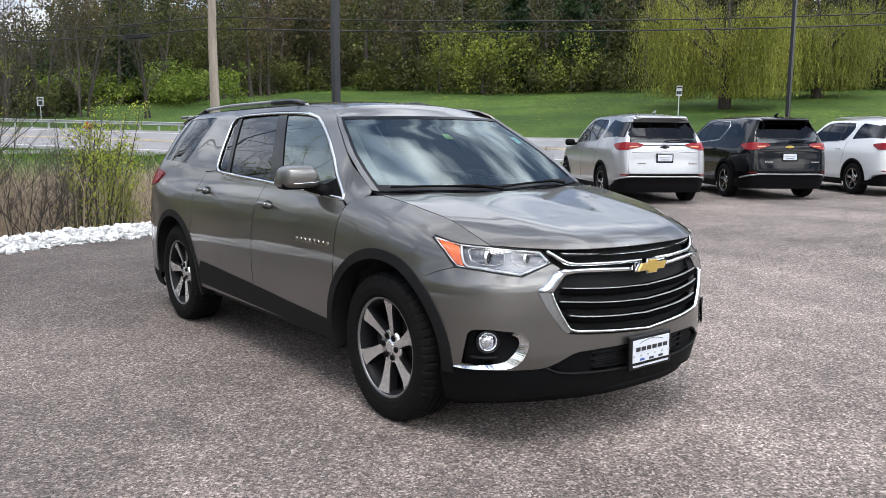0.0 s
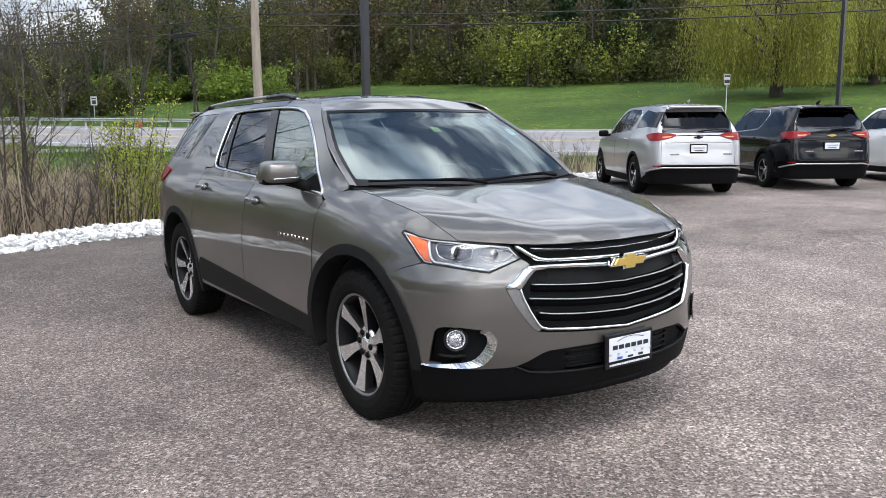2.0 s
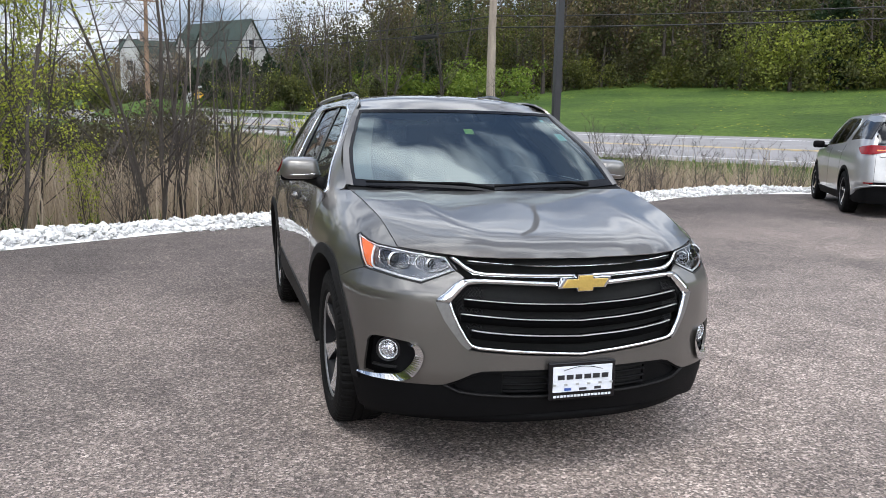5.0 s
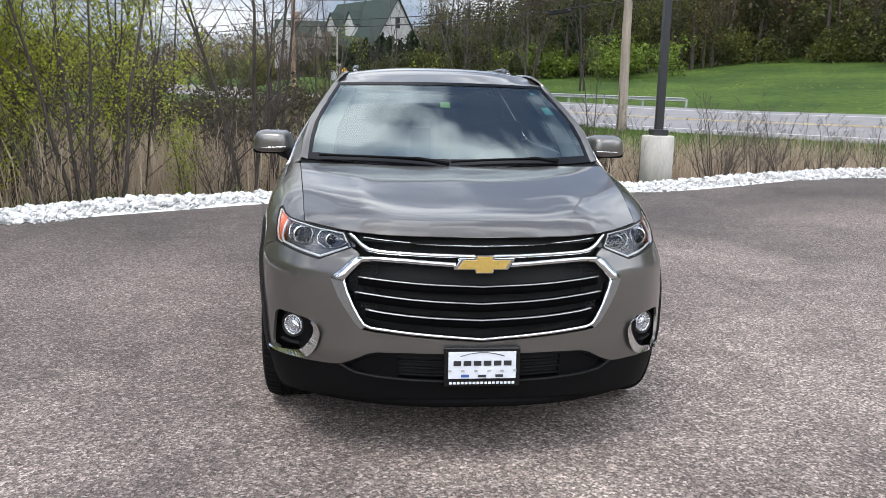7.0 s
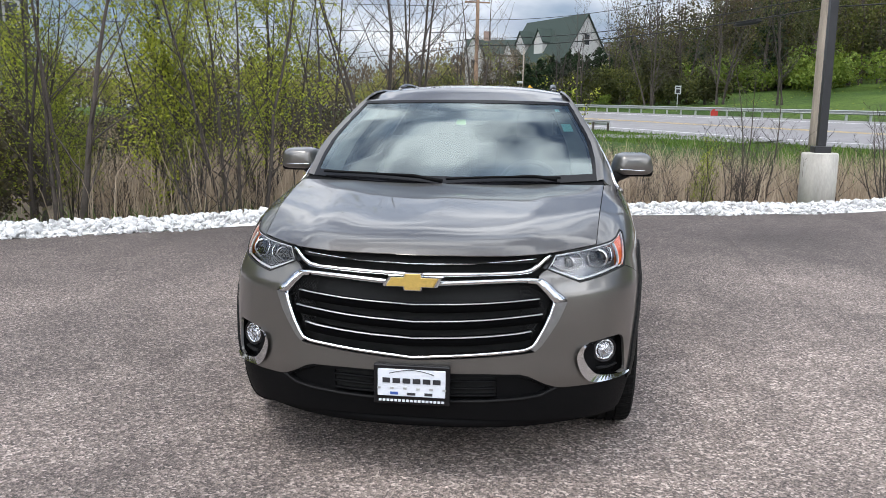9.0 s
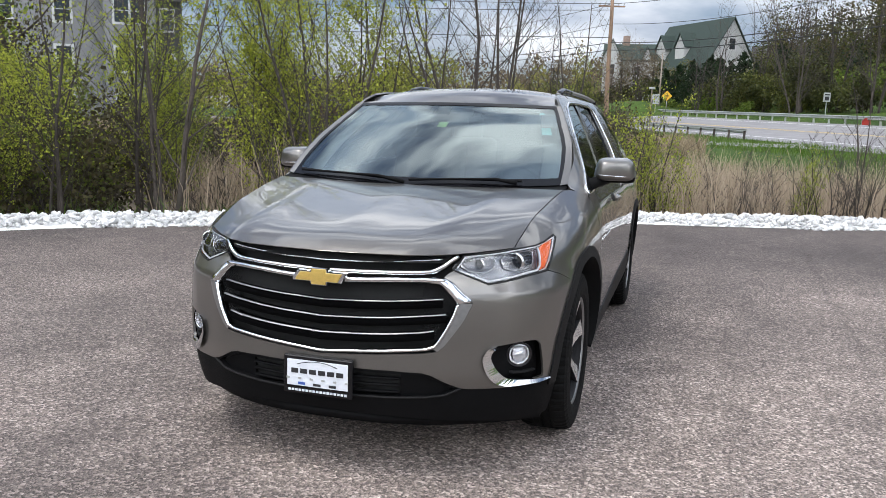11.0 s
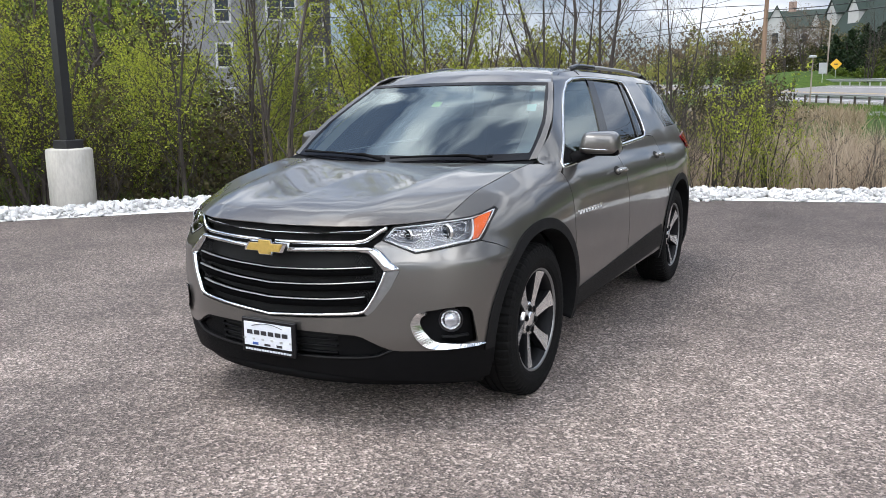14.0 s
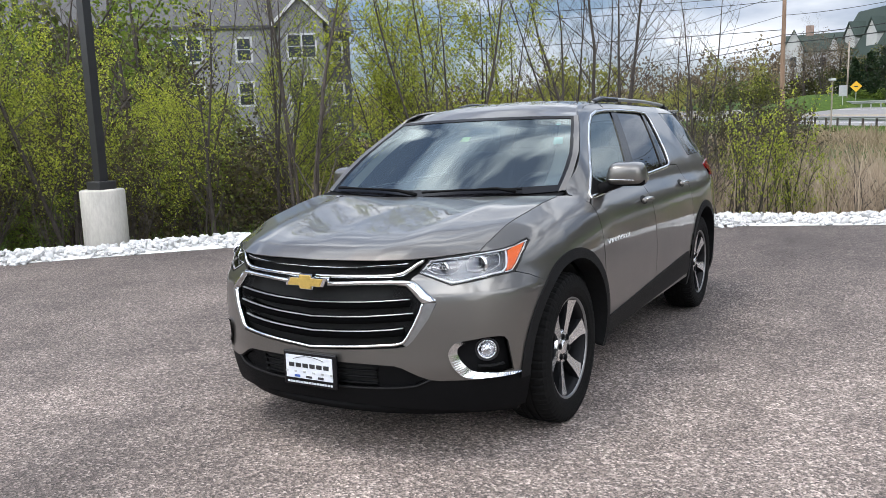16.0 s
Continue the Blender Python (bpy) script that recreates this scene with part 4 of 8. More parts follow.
# ---- the grey SUV in the middle of the lot ----
SUV = thing("suv", "warm grey metallic seven-seat SUV with chrome grille parked on the asphalt", "car")
LV = [0.10, 0.15, 0.25, 0.35, 0.45, 0.55, 0.65, 0.75, 0.85, 0.90, 0.95, 1.00, 1.05, 1.10, 1.15, 1.20, 1.25, 1.30, 1.40, 1.50, 1.60, 1.65, 1.68, 1.70, 1.75]
FRONT = [.10, .08, .035, .012, .0, .0, .0, .004, .014, .022, .045, .10, .18, .26, .34, .4, .45, .5, .6, .7, .8, .85, .9, .9, .9]
CORNER = [.11, .085, .04, .018, .0, .0, .0, .006, .018, .030, .058, .118, .19, .23, .31, .38, .43, .48, .6, .7, .8, .85, .9, .9, .9]
FEND1 = [.11, .085, .05, .02, .006, .0, .0, .006, .016, .024, .038, .064, .118, .215, .32, .40, .45, .5, .6, .7, .8, .85, .9, .9, .9]
FEND2 = [.11, .085, .05, .02, .006, .0, .0, .004, .012, .018, .028, .043, .072, .124, .205, .30, .36, .40, .5, .6, .7, .8, .85, .85, .85]
FEND3 = [.11, .085, .05, .024, .010, .0, .0, .002, .008, .014, .022, .034, .050, .088, .155, .225, .27, .29, .32, .36, .40, .42, .45, .48, .5]
DOOR = [.11, .085, .055, .030, .017, .008, .002, .0, .003, .007, .013, .022, .035, .062, .099, .118, .140, .165, .218, .275, .335, .37, .402, .43, .48]
REAR = [.10, .06, .02, .0, .0, .0, .0, .0, .004, .006, .01, .015, .022, .035, .055, .075, .10, .13, .19, .25, .33, .37, .40, .43, .48]
TAIL = [.08, .04, .01, .0, .0, .0, .01, .02, .03, .03, .035, .04, .045, .055, .07, .09, .11, .135, .19, .25, .33, .37, .40, .43, .48]
OUTLINE = [(0, -2.485), (.25, -2.468), (.46, -2.420), (.62, -2.343), (.775, -2.234), (.890, -2.078), (.948, -1.895), (.976, -1.69), (.988, -1.42), (.990, -1.05), (.987, -0.5), (.985, 0), (.985, 0.6), (.983, 1.1),
           (.988, 1.52), (.972, 1.90), (.935, 2.18), (.88, 2.40), (.77, 2.545), (.55, 2.625), (.28, 2.65), (0, 2.655)]
W1 = Wrap(OUTLINE, LV, [(None, FRONT), (-2.40, FRONT), (-2.06, CORNER), (-1.80, FEND1), (-1.50, FEND2), (-1.28, FEND3), (-1.06, DOOR), (1.9, DOOR), (2.35, REAR), (2.64, TAIL)])
# the crease under the head lamps, above which the nose leans back
W1.off += 0.30 * np.clip(W1.zs - .785, 0, .085)[None, :] * np.clip((1.55 - W1.s) / .5, 0, 1)[:, None]
Y, X = W1.at_y, W1.at_x
RA, HUBZ, HUBF, HUBR = 0.525, 0.385, -1.5355, 1.5355


def yz(*pts):
    return [(Y(p[0]), p[1]) for p in pts]


def xz(*pts):
    return [(X(p[0]), p[1]) for p in pts]


WIN_LOW = [(-1.075, 1.135), (-.80, 1.150), (-.40, 1.172), (0.0, 1.192), (.40, 1.210), (.74, 1.226)]
WIN_REAR = [(.83, 1.236), (.885, 1.262), (.925, 1.33), (.975, 1.48), (1.010, 1.585), (.985, 1.634)]
WIN_TOP = [(.80, 1.648), (.40, 1.652), (0.0, 1.645), (-.20, 1.632), (-.36, 1.603), (-.50, 1.545), (-.66, 1.455), (-.83, 1.340), (-.98, 1.220), (-1.06, 1.150)]
LOOP = WIN_LOW + WIN_REAR + WIN_TOP
WS_EDGE = [(-1.235, 1.182), (-1.10, 1.272), (-.92, 1.388), (-.76, 1.490), (-.66, 1.550), (-.585, 1.600)]
LAMP = [(.560, .890), (.709, .832), (.830, .847), (.920, .858), (1.052, .868), (1.134, .935), (1.234, .992), (1.226, 1.001), (1.125, .980), (1.038, .970), (.865, .963), (.752, .955), (.680, .951), (.612, .945)]
FOG_HOLE = [(.925, .588), (.952, .581), (.970, .562), (1.002, .418), (.905, .411), (.79, .418), (.735, .456), (.710, .520), (.728, .562), (.750, .578), (.847, .588)]
GR_OUT = [(.0, .523), (.15, .532), (.292, .542), (.448, .554), (.492, .560), (.522, .585), (.564, .640), (.597, .685), (.637, .755), (.635, .772), (.602, .800), (.559, .842), (.520, .862)]
SEAM = [(1.066, .863), (1.145, .842)]

def skin_at(x, y):
    """Where along the skin, and how high, it passes the plan point (x, y)."""
    t = Y(y)
    for _ in range(30):
        lo, hi = .88, 1.30
        for _ in range(28):
            m_ = (lo + hi) / 2
            if W1.points(np.array([t]), np.array([m_]))[0][0] > x:
                lo = m_
            else:
                hi = m_
        t += .8 * (y - float(W1.points(np.array([t]), np.array([lo]))[0][1]))
    return t, lo


HOOD_YS = np.linspace(-2.135, -1.335, 14)
HOOD_SZ = [skin_at(.728 + .072 * (y_ + 2.135) / .80, y_) for y_ in HOOD_YS]
HOOD_ZS = [q[1] for q in HOOD_SZ]
FENDER_TOP = [(q[0], q[1] - .0022) for q in HOOD_SZ]

for sd in (-1, 1):
    a = arc(HUBF, HUBZ, RA, 180 - 52, 34.5, 26)
    fender = yz(*a) + yz((-1.107, .72), (-1.12, 1.00), (-1.135, 1.105), (-1.20, 1.150), (-1.27, 1.160)) + list(reversed(FENDER_TOP)) + [(.868, .9655), (.96, .9700), (1.038, .9735), (1.124, .984), (1.230, 1.006), (1.240, .992), (1.142, .936), (1.062, .870), (1.066, .867), (1.145, .846)]
    panel(W1, "front_fender", fender, M_PAINT, SUV, step=0.025, side=sd)
    fdoor = yz((-1.0, .355), (-.70, .352), (-.02, .352), (.0, .55), (-.015, .85), (-.03, 1.05), (-.035, 1.187)) + yz(*[(p[0], p[1] - .004) for p in reversed(WIN_LOW[:3])]) + yz((-1.085, 1.122), (-1.128, 1.10), (-1.112, 1.0), (-1.099, .72)) + yz(*arc(HUBF, HUBZ, RA, 33.4, -2, 10))
    front_door = panel(W1, "front_door", fdoor, M_PAINT, SUV, step=0.03, side=sd)
    ra = [p for p in arc(HUBR, HUBZ, RA, 184, 137, 10)]
    rdoor = yz((-.012, .352), (.60, .352), (1.0, .352)) + yz(*ra) + yz((1.10, .86), (1.115, 1.0), (1.10, 1.16), (1.07, 1.222), (.90, 1.233), (.83, 1.232)) + yz(*[(p[0], p[1] - .004) for p in reversed(WIN_LOW[3:])]) + yz((-.027, 1.187), (-.022, 1.05), (-.007, .85), (.008, .55))
    rear_door = panel(W1, "rear_door", rdoor, M_PAINT, SUV, step=0.03, side=sd)
    q = yz(*arc(HUBR, HUBZ, RA, 136.5, -4, 26)) + yz((2.15, .33), (2.36, .34)) + [(W1.rear_x(.72), .36), (W1.rear_x(.70), 1.20), (W1.rear_x(.66), 1.26)] + yz((2.47, 1.42), (2.40, 1.58), (2.33, 1.66), (2.20, 1.684), (1.4, 1.694), (.4, 1.696), (-.1, 1.692), (-.32, 1.684), (-.45, 1.668), (-.54, 1.635)) + yz(*reversed(WS_EDGE))
    q += yz((-1.245, 1.166), (-1.135, 1.110), (-1.085, 1.130)) + yz(*reversed(LOOP[len(WIN_LOW) + 0:])) + yz((.90, 1.239), (1.075, 1.228), (1.106, 1.16), (1.121, 1.0), (1.106, .86))
    qglass = yz((1.565, 1.284), (1.98, 1.292), (2.20, 1.297), (2.20, 1.40), (2.13, 1.60), (2.08, 1.640), (1.50, 1.645), (1.38, 1.640))
    panel(W1, "quarter_panel", q, M_PAINT, SUV, holes=[qglass], step=0.03, side=sd)
    panel(W1, "quarter_glass", qglass, M_PRIVACY, SUV, step=0.05, side=sd, lift=-0.004, flange=0)
    # glass of the doors, with the black pillar between
    fg = yz(*[(p[0], p[1] + .012) for p in WIN_LOW[:3]]) + yz((-.25, 1.192), (.16, 1.634), (-.18, 1.620)) + yz(*[(p[0] + .012, p[1] - .012) for p in WIN_TOP[4:]])
    panel(W1, "door_glass", fg, M_FRONTGLASS, front_door, step=0.05, side=sd, lift=-0.010, flange=0, label="lightly tinted door glass")
    rg = yz((-.10, 1.199), (.0, 1.205), (.40, 1.222), (.63, 1.233), (.90, 1.638), (.40, 1.640), (.25, 1.638))
    panel(W1, "door_glass", rg, M_PRIVACY, rear_door, step=0.05, side=sd, lift=-0.010, flange=0, label="dark privacy glass")
    rg2 = yz((.67, 1.236), (.83, 1.248), (.875, 1.272), (.915, 1.337), (.965, 1.485), (.998, 1.585), (.975, 1.624), (.93, 1.632))
    panel(W1, "corner_glass", rg2, M_PRIVACY, rear_door, step=0.05, side=sd, lift=-0.010, flange=0)
    panel(W1, "pillar_cover", yz((-.275, 1.18), (-.085, 1.19), (.275, 1.646), (.14, 1.644)), M_FRIT, front_door, step=0.05, side=sd, lift=-0.003, flange=0.01, label="gloss black pillar cover")
    panel(W1, "divider", yz((.62, 1.222), (.68, 1.226), (.95, 1.638), (.885, 1.640)), M_FRIT, rear_door, step=0.05, side=sd, lift=-0.002, flange=0.01)
    rail_on(W1, "window_trim", yz(*LOOP), [(-.013, -.004), (-.011, .004), (0, .0065), (.011, .004), (.013, -.004)], M_CHROME, SUV, side=sd, closed=True, lift=0.003, label="chrome strip round the side windows")
    # sill cladding and the door bottoms
    clad = yz((-1.03, .345), (0, .365), (1.03, .385), (1.03, .42), (1.00, .50), (.94, .56), (.60, .545), (.1, .515), (-.5, .478), (-1.0, .452), (-1.030, .43), (-1.040, .38))
    panel(W1, "sill_cladding", clad, M_SILL, SUV, step=0.04, side=sd, lift=0.006, flange=0.02, label="dark grey plastic sill cladding")
    # arch mouldings
    for hy, a0, a1 in ((HUBF, 182, -12), (HUBR, 192, -8)):
        o_, i_ = arc(hy, HUBZ, RA + .002, a0, a1, 40), arc(hy, HUBZ, RA - .052, a1, a0, 40)
        panel(W1, "arch_moulding", yz(*o_) + yz(*i_), M_CLAD, SUV, step=0.03, side=sd, lift=0.008, flange=0.11, label="dark grey plastic wheel arch moulding")
        # wheel housing
        v, f = [], []
        for k in range(25):
            an = radians(195 - 210 * k / 24)
            for xx in (.86, .52):
                v.append((sd * xx, hy + .47 * math.cos(an), HUBZ + .47 * math.sin(an)))
        for k in range(24):
            f.append((2 * k, 2 * k + 1, 2 * k + 3, 2 * k + 2))
        o = len(v)
        v += [(sd * .52, hy + .47 * math.cos(radians(195 - 210 * k / 24)), HUBZ + .47 * math.sin(radians(195 - 210 * k / 24))) for k in range(25)]
        f.append(tuple(range(o, o + 25)))
        part("wheel_housing", (v, f), M_LINER, SUV)
    # handles
    for nm, dr, hy, hz in (("h", front_door, -.20, 1.052), ("h", rear_door, .90, 1.092)):
        ln = yz((hy - .105, hz), (hy - .06, hz + .006), (hy, hz + .008), (hy + .06, hz + .006), (hy + .105, hz))
        # flat dark oval: the shade of the handle's hollow, put in as colour
        panel(W1, "handle_shade_oval", yz(*[(hy + .075 * math.cos(t), hz + .028 * math.sin(t)) for t in np.linspace(0, 6.283, 21)[:-1]]), M_LINER, dr, step=0.03, side=sd, lift=0.0015, flange=0)
        hd = rail_on(W1, "door_handle", ln, round_section(.030, .026), M_PAINT, dr, side=sd, lift=0.030, label="body-coloured door handle")
        rail_on(W1, "handle_trim", [(p[0], p[1] + .004) for p in ln[1:4]], round_section(.007, .006), M_CHROME, hd, side=sd, lift=0.044)
    # raised letters of the door badge, as plain blocks
    for k in range(8):
        y0 = -1.05 + .054 * k
        panel(W1, "badge_block", yz((y0, .873), (y0 + .034, .874), (y0 + .034, .897), (y0, .896)), M_CHROME, front_door, side=sd, lift=0.004, flange=0.004, step=0.04)
    # fuel or trim seam and rear lamp
    tl = yz((2.03, 1.195), (2.16, 1.215), (2.40, 1.228)) + [(W1.rear_x(.60), 1.20), (W1.rear_x(.58), 1.10)] + yz((2.44, 1.065), (2.30, 1.075), (2.16, 1.10))
    panel(W1, "tail_lamp", tl, M_REDLENS, SUV, side=sd, lift=0.012, flange=0.02, step=0.04, label="red tail lamp")

# front fascia, both halves in one
half = GR_OUT[:] + [(.536, .876)] + [(p[0], p[1] - .003) for p in LAMP[:5]] + SEAM + yz(*arc(HUBF, HUBZ, RA, 128, 177, 16))
half += yz((-2.038, .405)) + [(.95, .398), (.785, .394), (.64, .398), (.597, .403), (.54, .425), (.470, .460), (.432, .470), (.292, .474), (.0, .474)]
fasc = half + [(-p[0], p[1]) for p in reversed(half[1:-1])]
panel(W1, "front_bumper", fasc, M_PAINT, SUV, holes=[FOG_HOLE, [(-p[0], p[1]) for p in FOG_HOLE]], step=0.022)
# the middle between hood edge and grille
nose = [(.0, .950), (.30, .950), (.52, .950), (.590, .948), (.560, .900), (.52, .870), (.38, .864), (.0, .858)]
low = yz((-1.99, .40)) + [(.95, .396), (.785, .392), (.64, .396), (.597, .401), (.54, .423), (.470, .458), (.432, .468), (.292, .472), (.0, .472)]
low = xz((.0, .275), (.3, .270)) + [(X(.60), .252), (X(.78), .230)] + yz((-1.985, .215)) + low
intake = [(.0, .352), (.295, .358), (.515, .372), (.575, .400), (.50, .438), (.432, .460), (.0, .464)]
valance = panel(W1, "lower_bumper", [p for p in low] + [(-p[0], p[1]) for p in reversed(low[1:-1])], M_PLASTIC, SUV, holes=[intake + [(-p[0], p[1]) for p in reversed(intake[1:-1])]], step=0.035, lift=-0.003, flange=0.03, label="black plastic lower bumper")
panel(W1, "intake_liner", [(p[0] * 1.03, p[1]) for p in intake] + [(-p[0] * 1.03, p[1]) for p in reversed(intake[1:-1])], M_LINER, valance, step=0.05, lift=-0.035, flange=0)
for sd in (-1, 1):
    for z_ in (.375, .405, .435):
        rail_on(W1, "intake_slat", [(.13, z_), (.22, z_ + .001), (.34, z_ + .003)], round_section(.012, .02, 8), M_PLASTIC, valance, side=sd, lift=-.018)
    panel(W1, "intake_blank", [(.345, .362), (.51, .376), (.565, .400), (.49, .434), (.43, .455), (.345, .458)], M_PLASTIC, valance, side=sd, lift=-.022, flange=.01, step=.04)
    rail_on(W1, "intake_lip", [(.0, .350), (.295, .356), (.45, .364), (.532, .374), (.597, .402)], round_section(.010, .012, 8), M_CLAD, valance, side=sd, lift=.0)
part("skid_strip", sweep([(x_, -2.42 + .42 * (abs(x_) / .85) ** 2.4, .252 - .032 * (abs(x_) / .85) ** 2) for x_ in np.linspace(-.85, .85, 30)], [(-.02, -.02), (.02, -.02), (.02, .02), (-.02, .02)], [(0, -1, 0)] * 30), M_PLASTIC, SUV)

# grille
grille = part("grille_back", (lambda n: ([tuple(p) for p in np.concatenate([W1.points(np.linspace(-X(.60), X(.60), n), np.full(n, z_), -.055) for z_ in (.53, .75, .93)])], [(i + r * n, i + 1 + r * n, i + 1 + (r + 1) * n, i + (r + 1) * n) for r in range(2) for i in range(n - 1)]))(40), M_LINER, SUV, "deep black grille")
def across(line):
    return [(-p[0], p[1]) for p in reversed(line[1:])] + line


rail_on(W1, "grille_frame", across([(.0, .833), (.133, .838), (.302, .847), (.43, .851), (.520, .849)]), [(-.012, -.02), (-.010, .004), (-.003, .011), (.004, .010), (.010, .002), (.011, -.02)], M_CHROME, grille, step=0.025, lift=0.004, label="chrome grille surround")
rail_on(W1, "grille_frame", across([(.0, .536), (.15, .547), (.295, .558), (.448, .571), (.482, .582), (.500, .605), (.530, .655), (.560, .715), (.576, .762)]), [(-.008, -.02), (-.007, .003), (-.002, .008), (.003, .007), (.007, .001), (.008, -.02)], M_CHROME, grille, step=0.02, lift=0.004)
for sd in (-1, 1):
    ck_a = catmull(np.array([(.636, .764), (.634, .773), (.601, .801), (.558, .843), (.520, .860), (.47, .862)]), 5)
    ck_b = catmull(np.array([(.570, .764), (.566, .770), (.548, .792), (.524, .818), (.500, .838), (.46, .842)]), 5)
    rw = [W1.points(ck_a[:, 0] * sd, ck_a[:, 1], -.012), W1.points(ck_a[:, 0] * sd, ck_a[:, 1], .002), W1.points(ck_b[:, 0] * sd, ck_b[:, 1], .018), W1.points(ck_b[:, 0] * sd, ck_b[:, 1], -.03)]
    n_ = len(ck_a)
    cheek = part("frame_cheek", ([tuple(p_) for q_ in rw for p_ in q_], [(k * n_ + i_, k * n_ + i_ + 1, (k + 1) * n_ + i_ + 1, (k + 1) * n_ + i_) for k in range(3) for i_ in range(n_ - 1)]), M_CHROME, grille, "broad chrome cheek of the grille surround")
    panel(W1, "frame_side", [(.636, .760), (.598, .687), (.565, .642), (.523, .587), (.493, .562), (.478, .572), (.506, .606), (.536, .656), (.566, .715), (.582, .760)], M_SATIND, cheek, side=sd, lift=.004, flange=.02, step=.015, label="satin grey lower cheek")
wing = [(.0, .868), (.157, .871), (.302, .875), (.432, .879), (.478, .886), (.515, .904), (.555, .930), (.585, .943)]
rail_on(W1, "grille_wing", across(wing), [(-.011, -.02), (-.009, .006), (0, .011), (.009, .004), (.011, -.02)], M_CHROME, grille, step=0.02, lift=0.004, label="chrome wing bar above the grille")
ub = [(.0, .911), (.182, .914), (.307, .920), (.440, .928), (.510, .934)]
rail_on(W1, "upper_bar", across(ub), [(-.0035, -.01), (-.003, .003), (.003, .003), (.0035, -.01)], M_CHROME, grille, lift=.008)
for zc_, ze, xe in ((.750, .776, .515), (.680, .713, .528), (.612, .645, .480)):
    ln = [(.0, zc_), (.03, zc_ + .001), (.177, zc_ + (ze - zc_) * .20), (.297, zc_ + (ze - zc_) * .42), (.425, zc_ + (ze - zc_) * .75), (xe, ze)]
    fulln = across(ln)
    slat = rail_on(W1, "grille_slat", [(p[0], p[1] - .018) for p in fulln], [(-.018, -.03), (-.016, .002), (.016, .006), (.018, -.03)], M_GRILLE, grille, lift=-.016)
    rail_on(W1, "slat_edge", fulln, [(-.0024, -.01), (-.002, .002), (.002, .002), (.0024, -.01)], M_SATIN, slat, lift=-.008)
# bright mesh of the grille's outer corners
for sd in (-1, 1):
    v, f = [], []
    for i in range(9):
        for j in range(14):
            x_, z_ = .435 + i * .014, .60 + j * .017
            if z_ > .60 and (x_ < .46 + (z_ - .60) * .62) and x_ < .585 - max(0, z_ - .77) * 1.2:
                t = tube([tuple(W1.points(np.array([X(x_ + dx) * sd]), np.array([z_ + dz]), -.02)[0]) for dx, dz in ((-.007, 0), (0, .008), (.007, 0), (0, -.008))], .0016, 4, closed=True)
                v, f = join((v, f), t)
    part("grille_mesh", (v, f), M_GLOSSBLACK, grille)


# bow-shaped badge
def bow(scale, lift_y, z0=.847):
    pts = [(-.122, -.012), (-.098, .021), (-.040, .021), (-.036, .038), (.036, .038), (.040, .021), (.122, .021), (.098, -.021), (.040, -.021), (.036, -.038), (-.036, -.038), (-.040, -.021), (-.122, -.021)]
    return [(x * scale, z * scale) for x, z in pts]


def bow_mesh(scale, y0, y1, z0):
    pts = bow(scale, 0)
    n = len(pts)
    bm = bmesh.new()
    fr = [bm.verts.new((x * .96, y0, z0 + z * .92)) for x, z in pts]
    md = [bm.verts.new((x, y0 + .006, z0 + z)) for x, z in pts]
    bk = [bm.verts.new((x, y1, z0 + z)) for x, z in pts]
    bm.faces.new(fr)
    for i in range(n):
        j = (i + 1) % n
        bm.faces.new((fr[i], fr[j], md[j], md[i]))
        bm.faces.new((md[i], md[j], bk[j], bk[i]))
    bmesh.ops.recalc_face_normals(bm, faces=bm.faces)
    return bm


badge = part("badge", bow_mesh(1.0, -2.502, -2.47, .847), M_CHROME, SUV, "gold badge with a chrome rim", smooth=False)
part("badge_face", bow_mesh(.86, -2.508, -2.49, .847), M_GOLD, badge, "gold badge face", smooth=False)

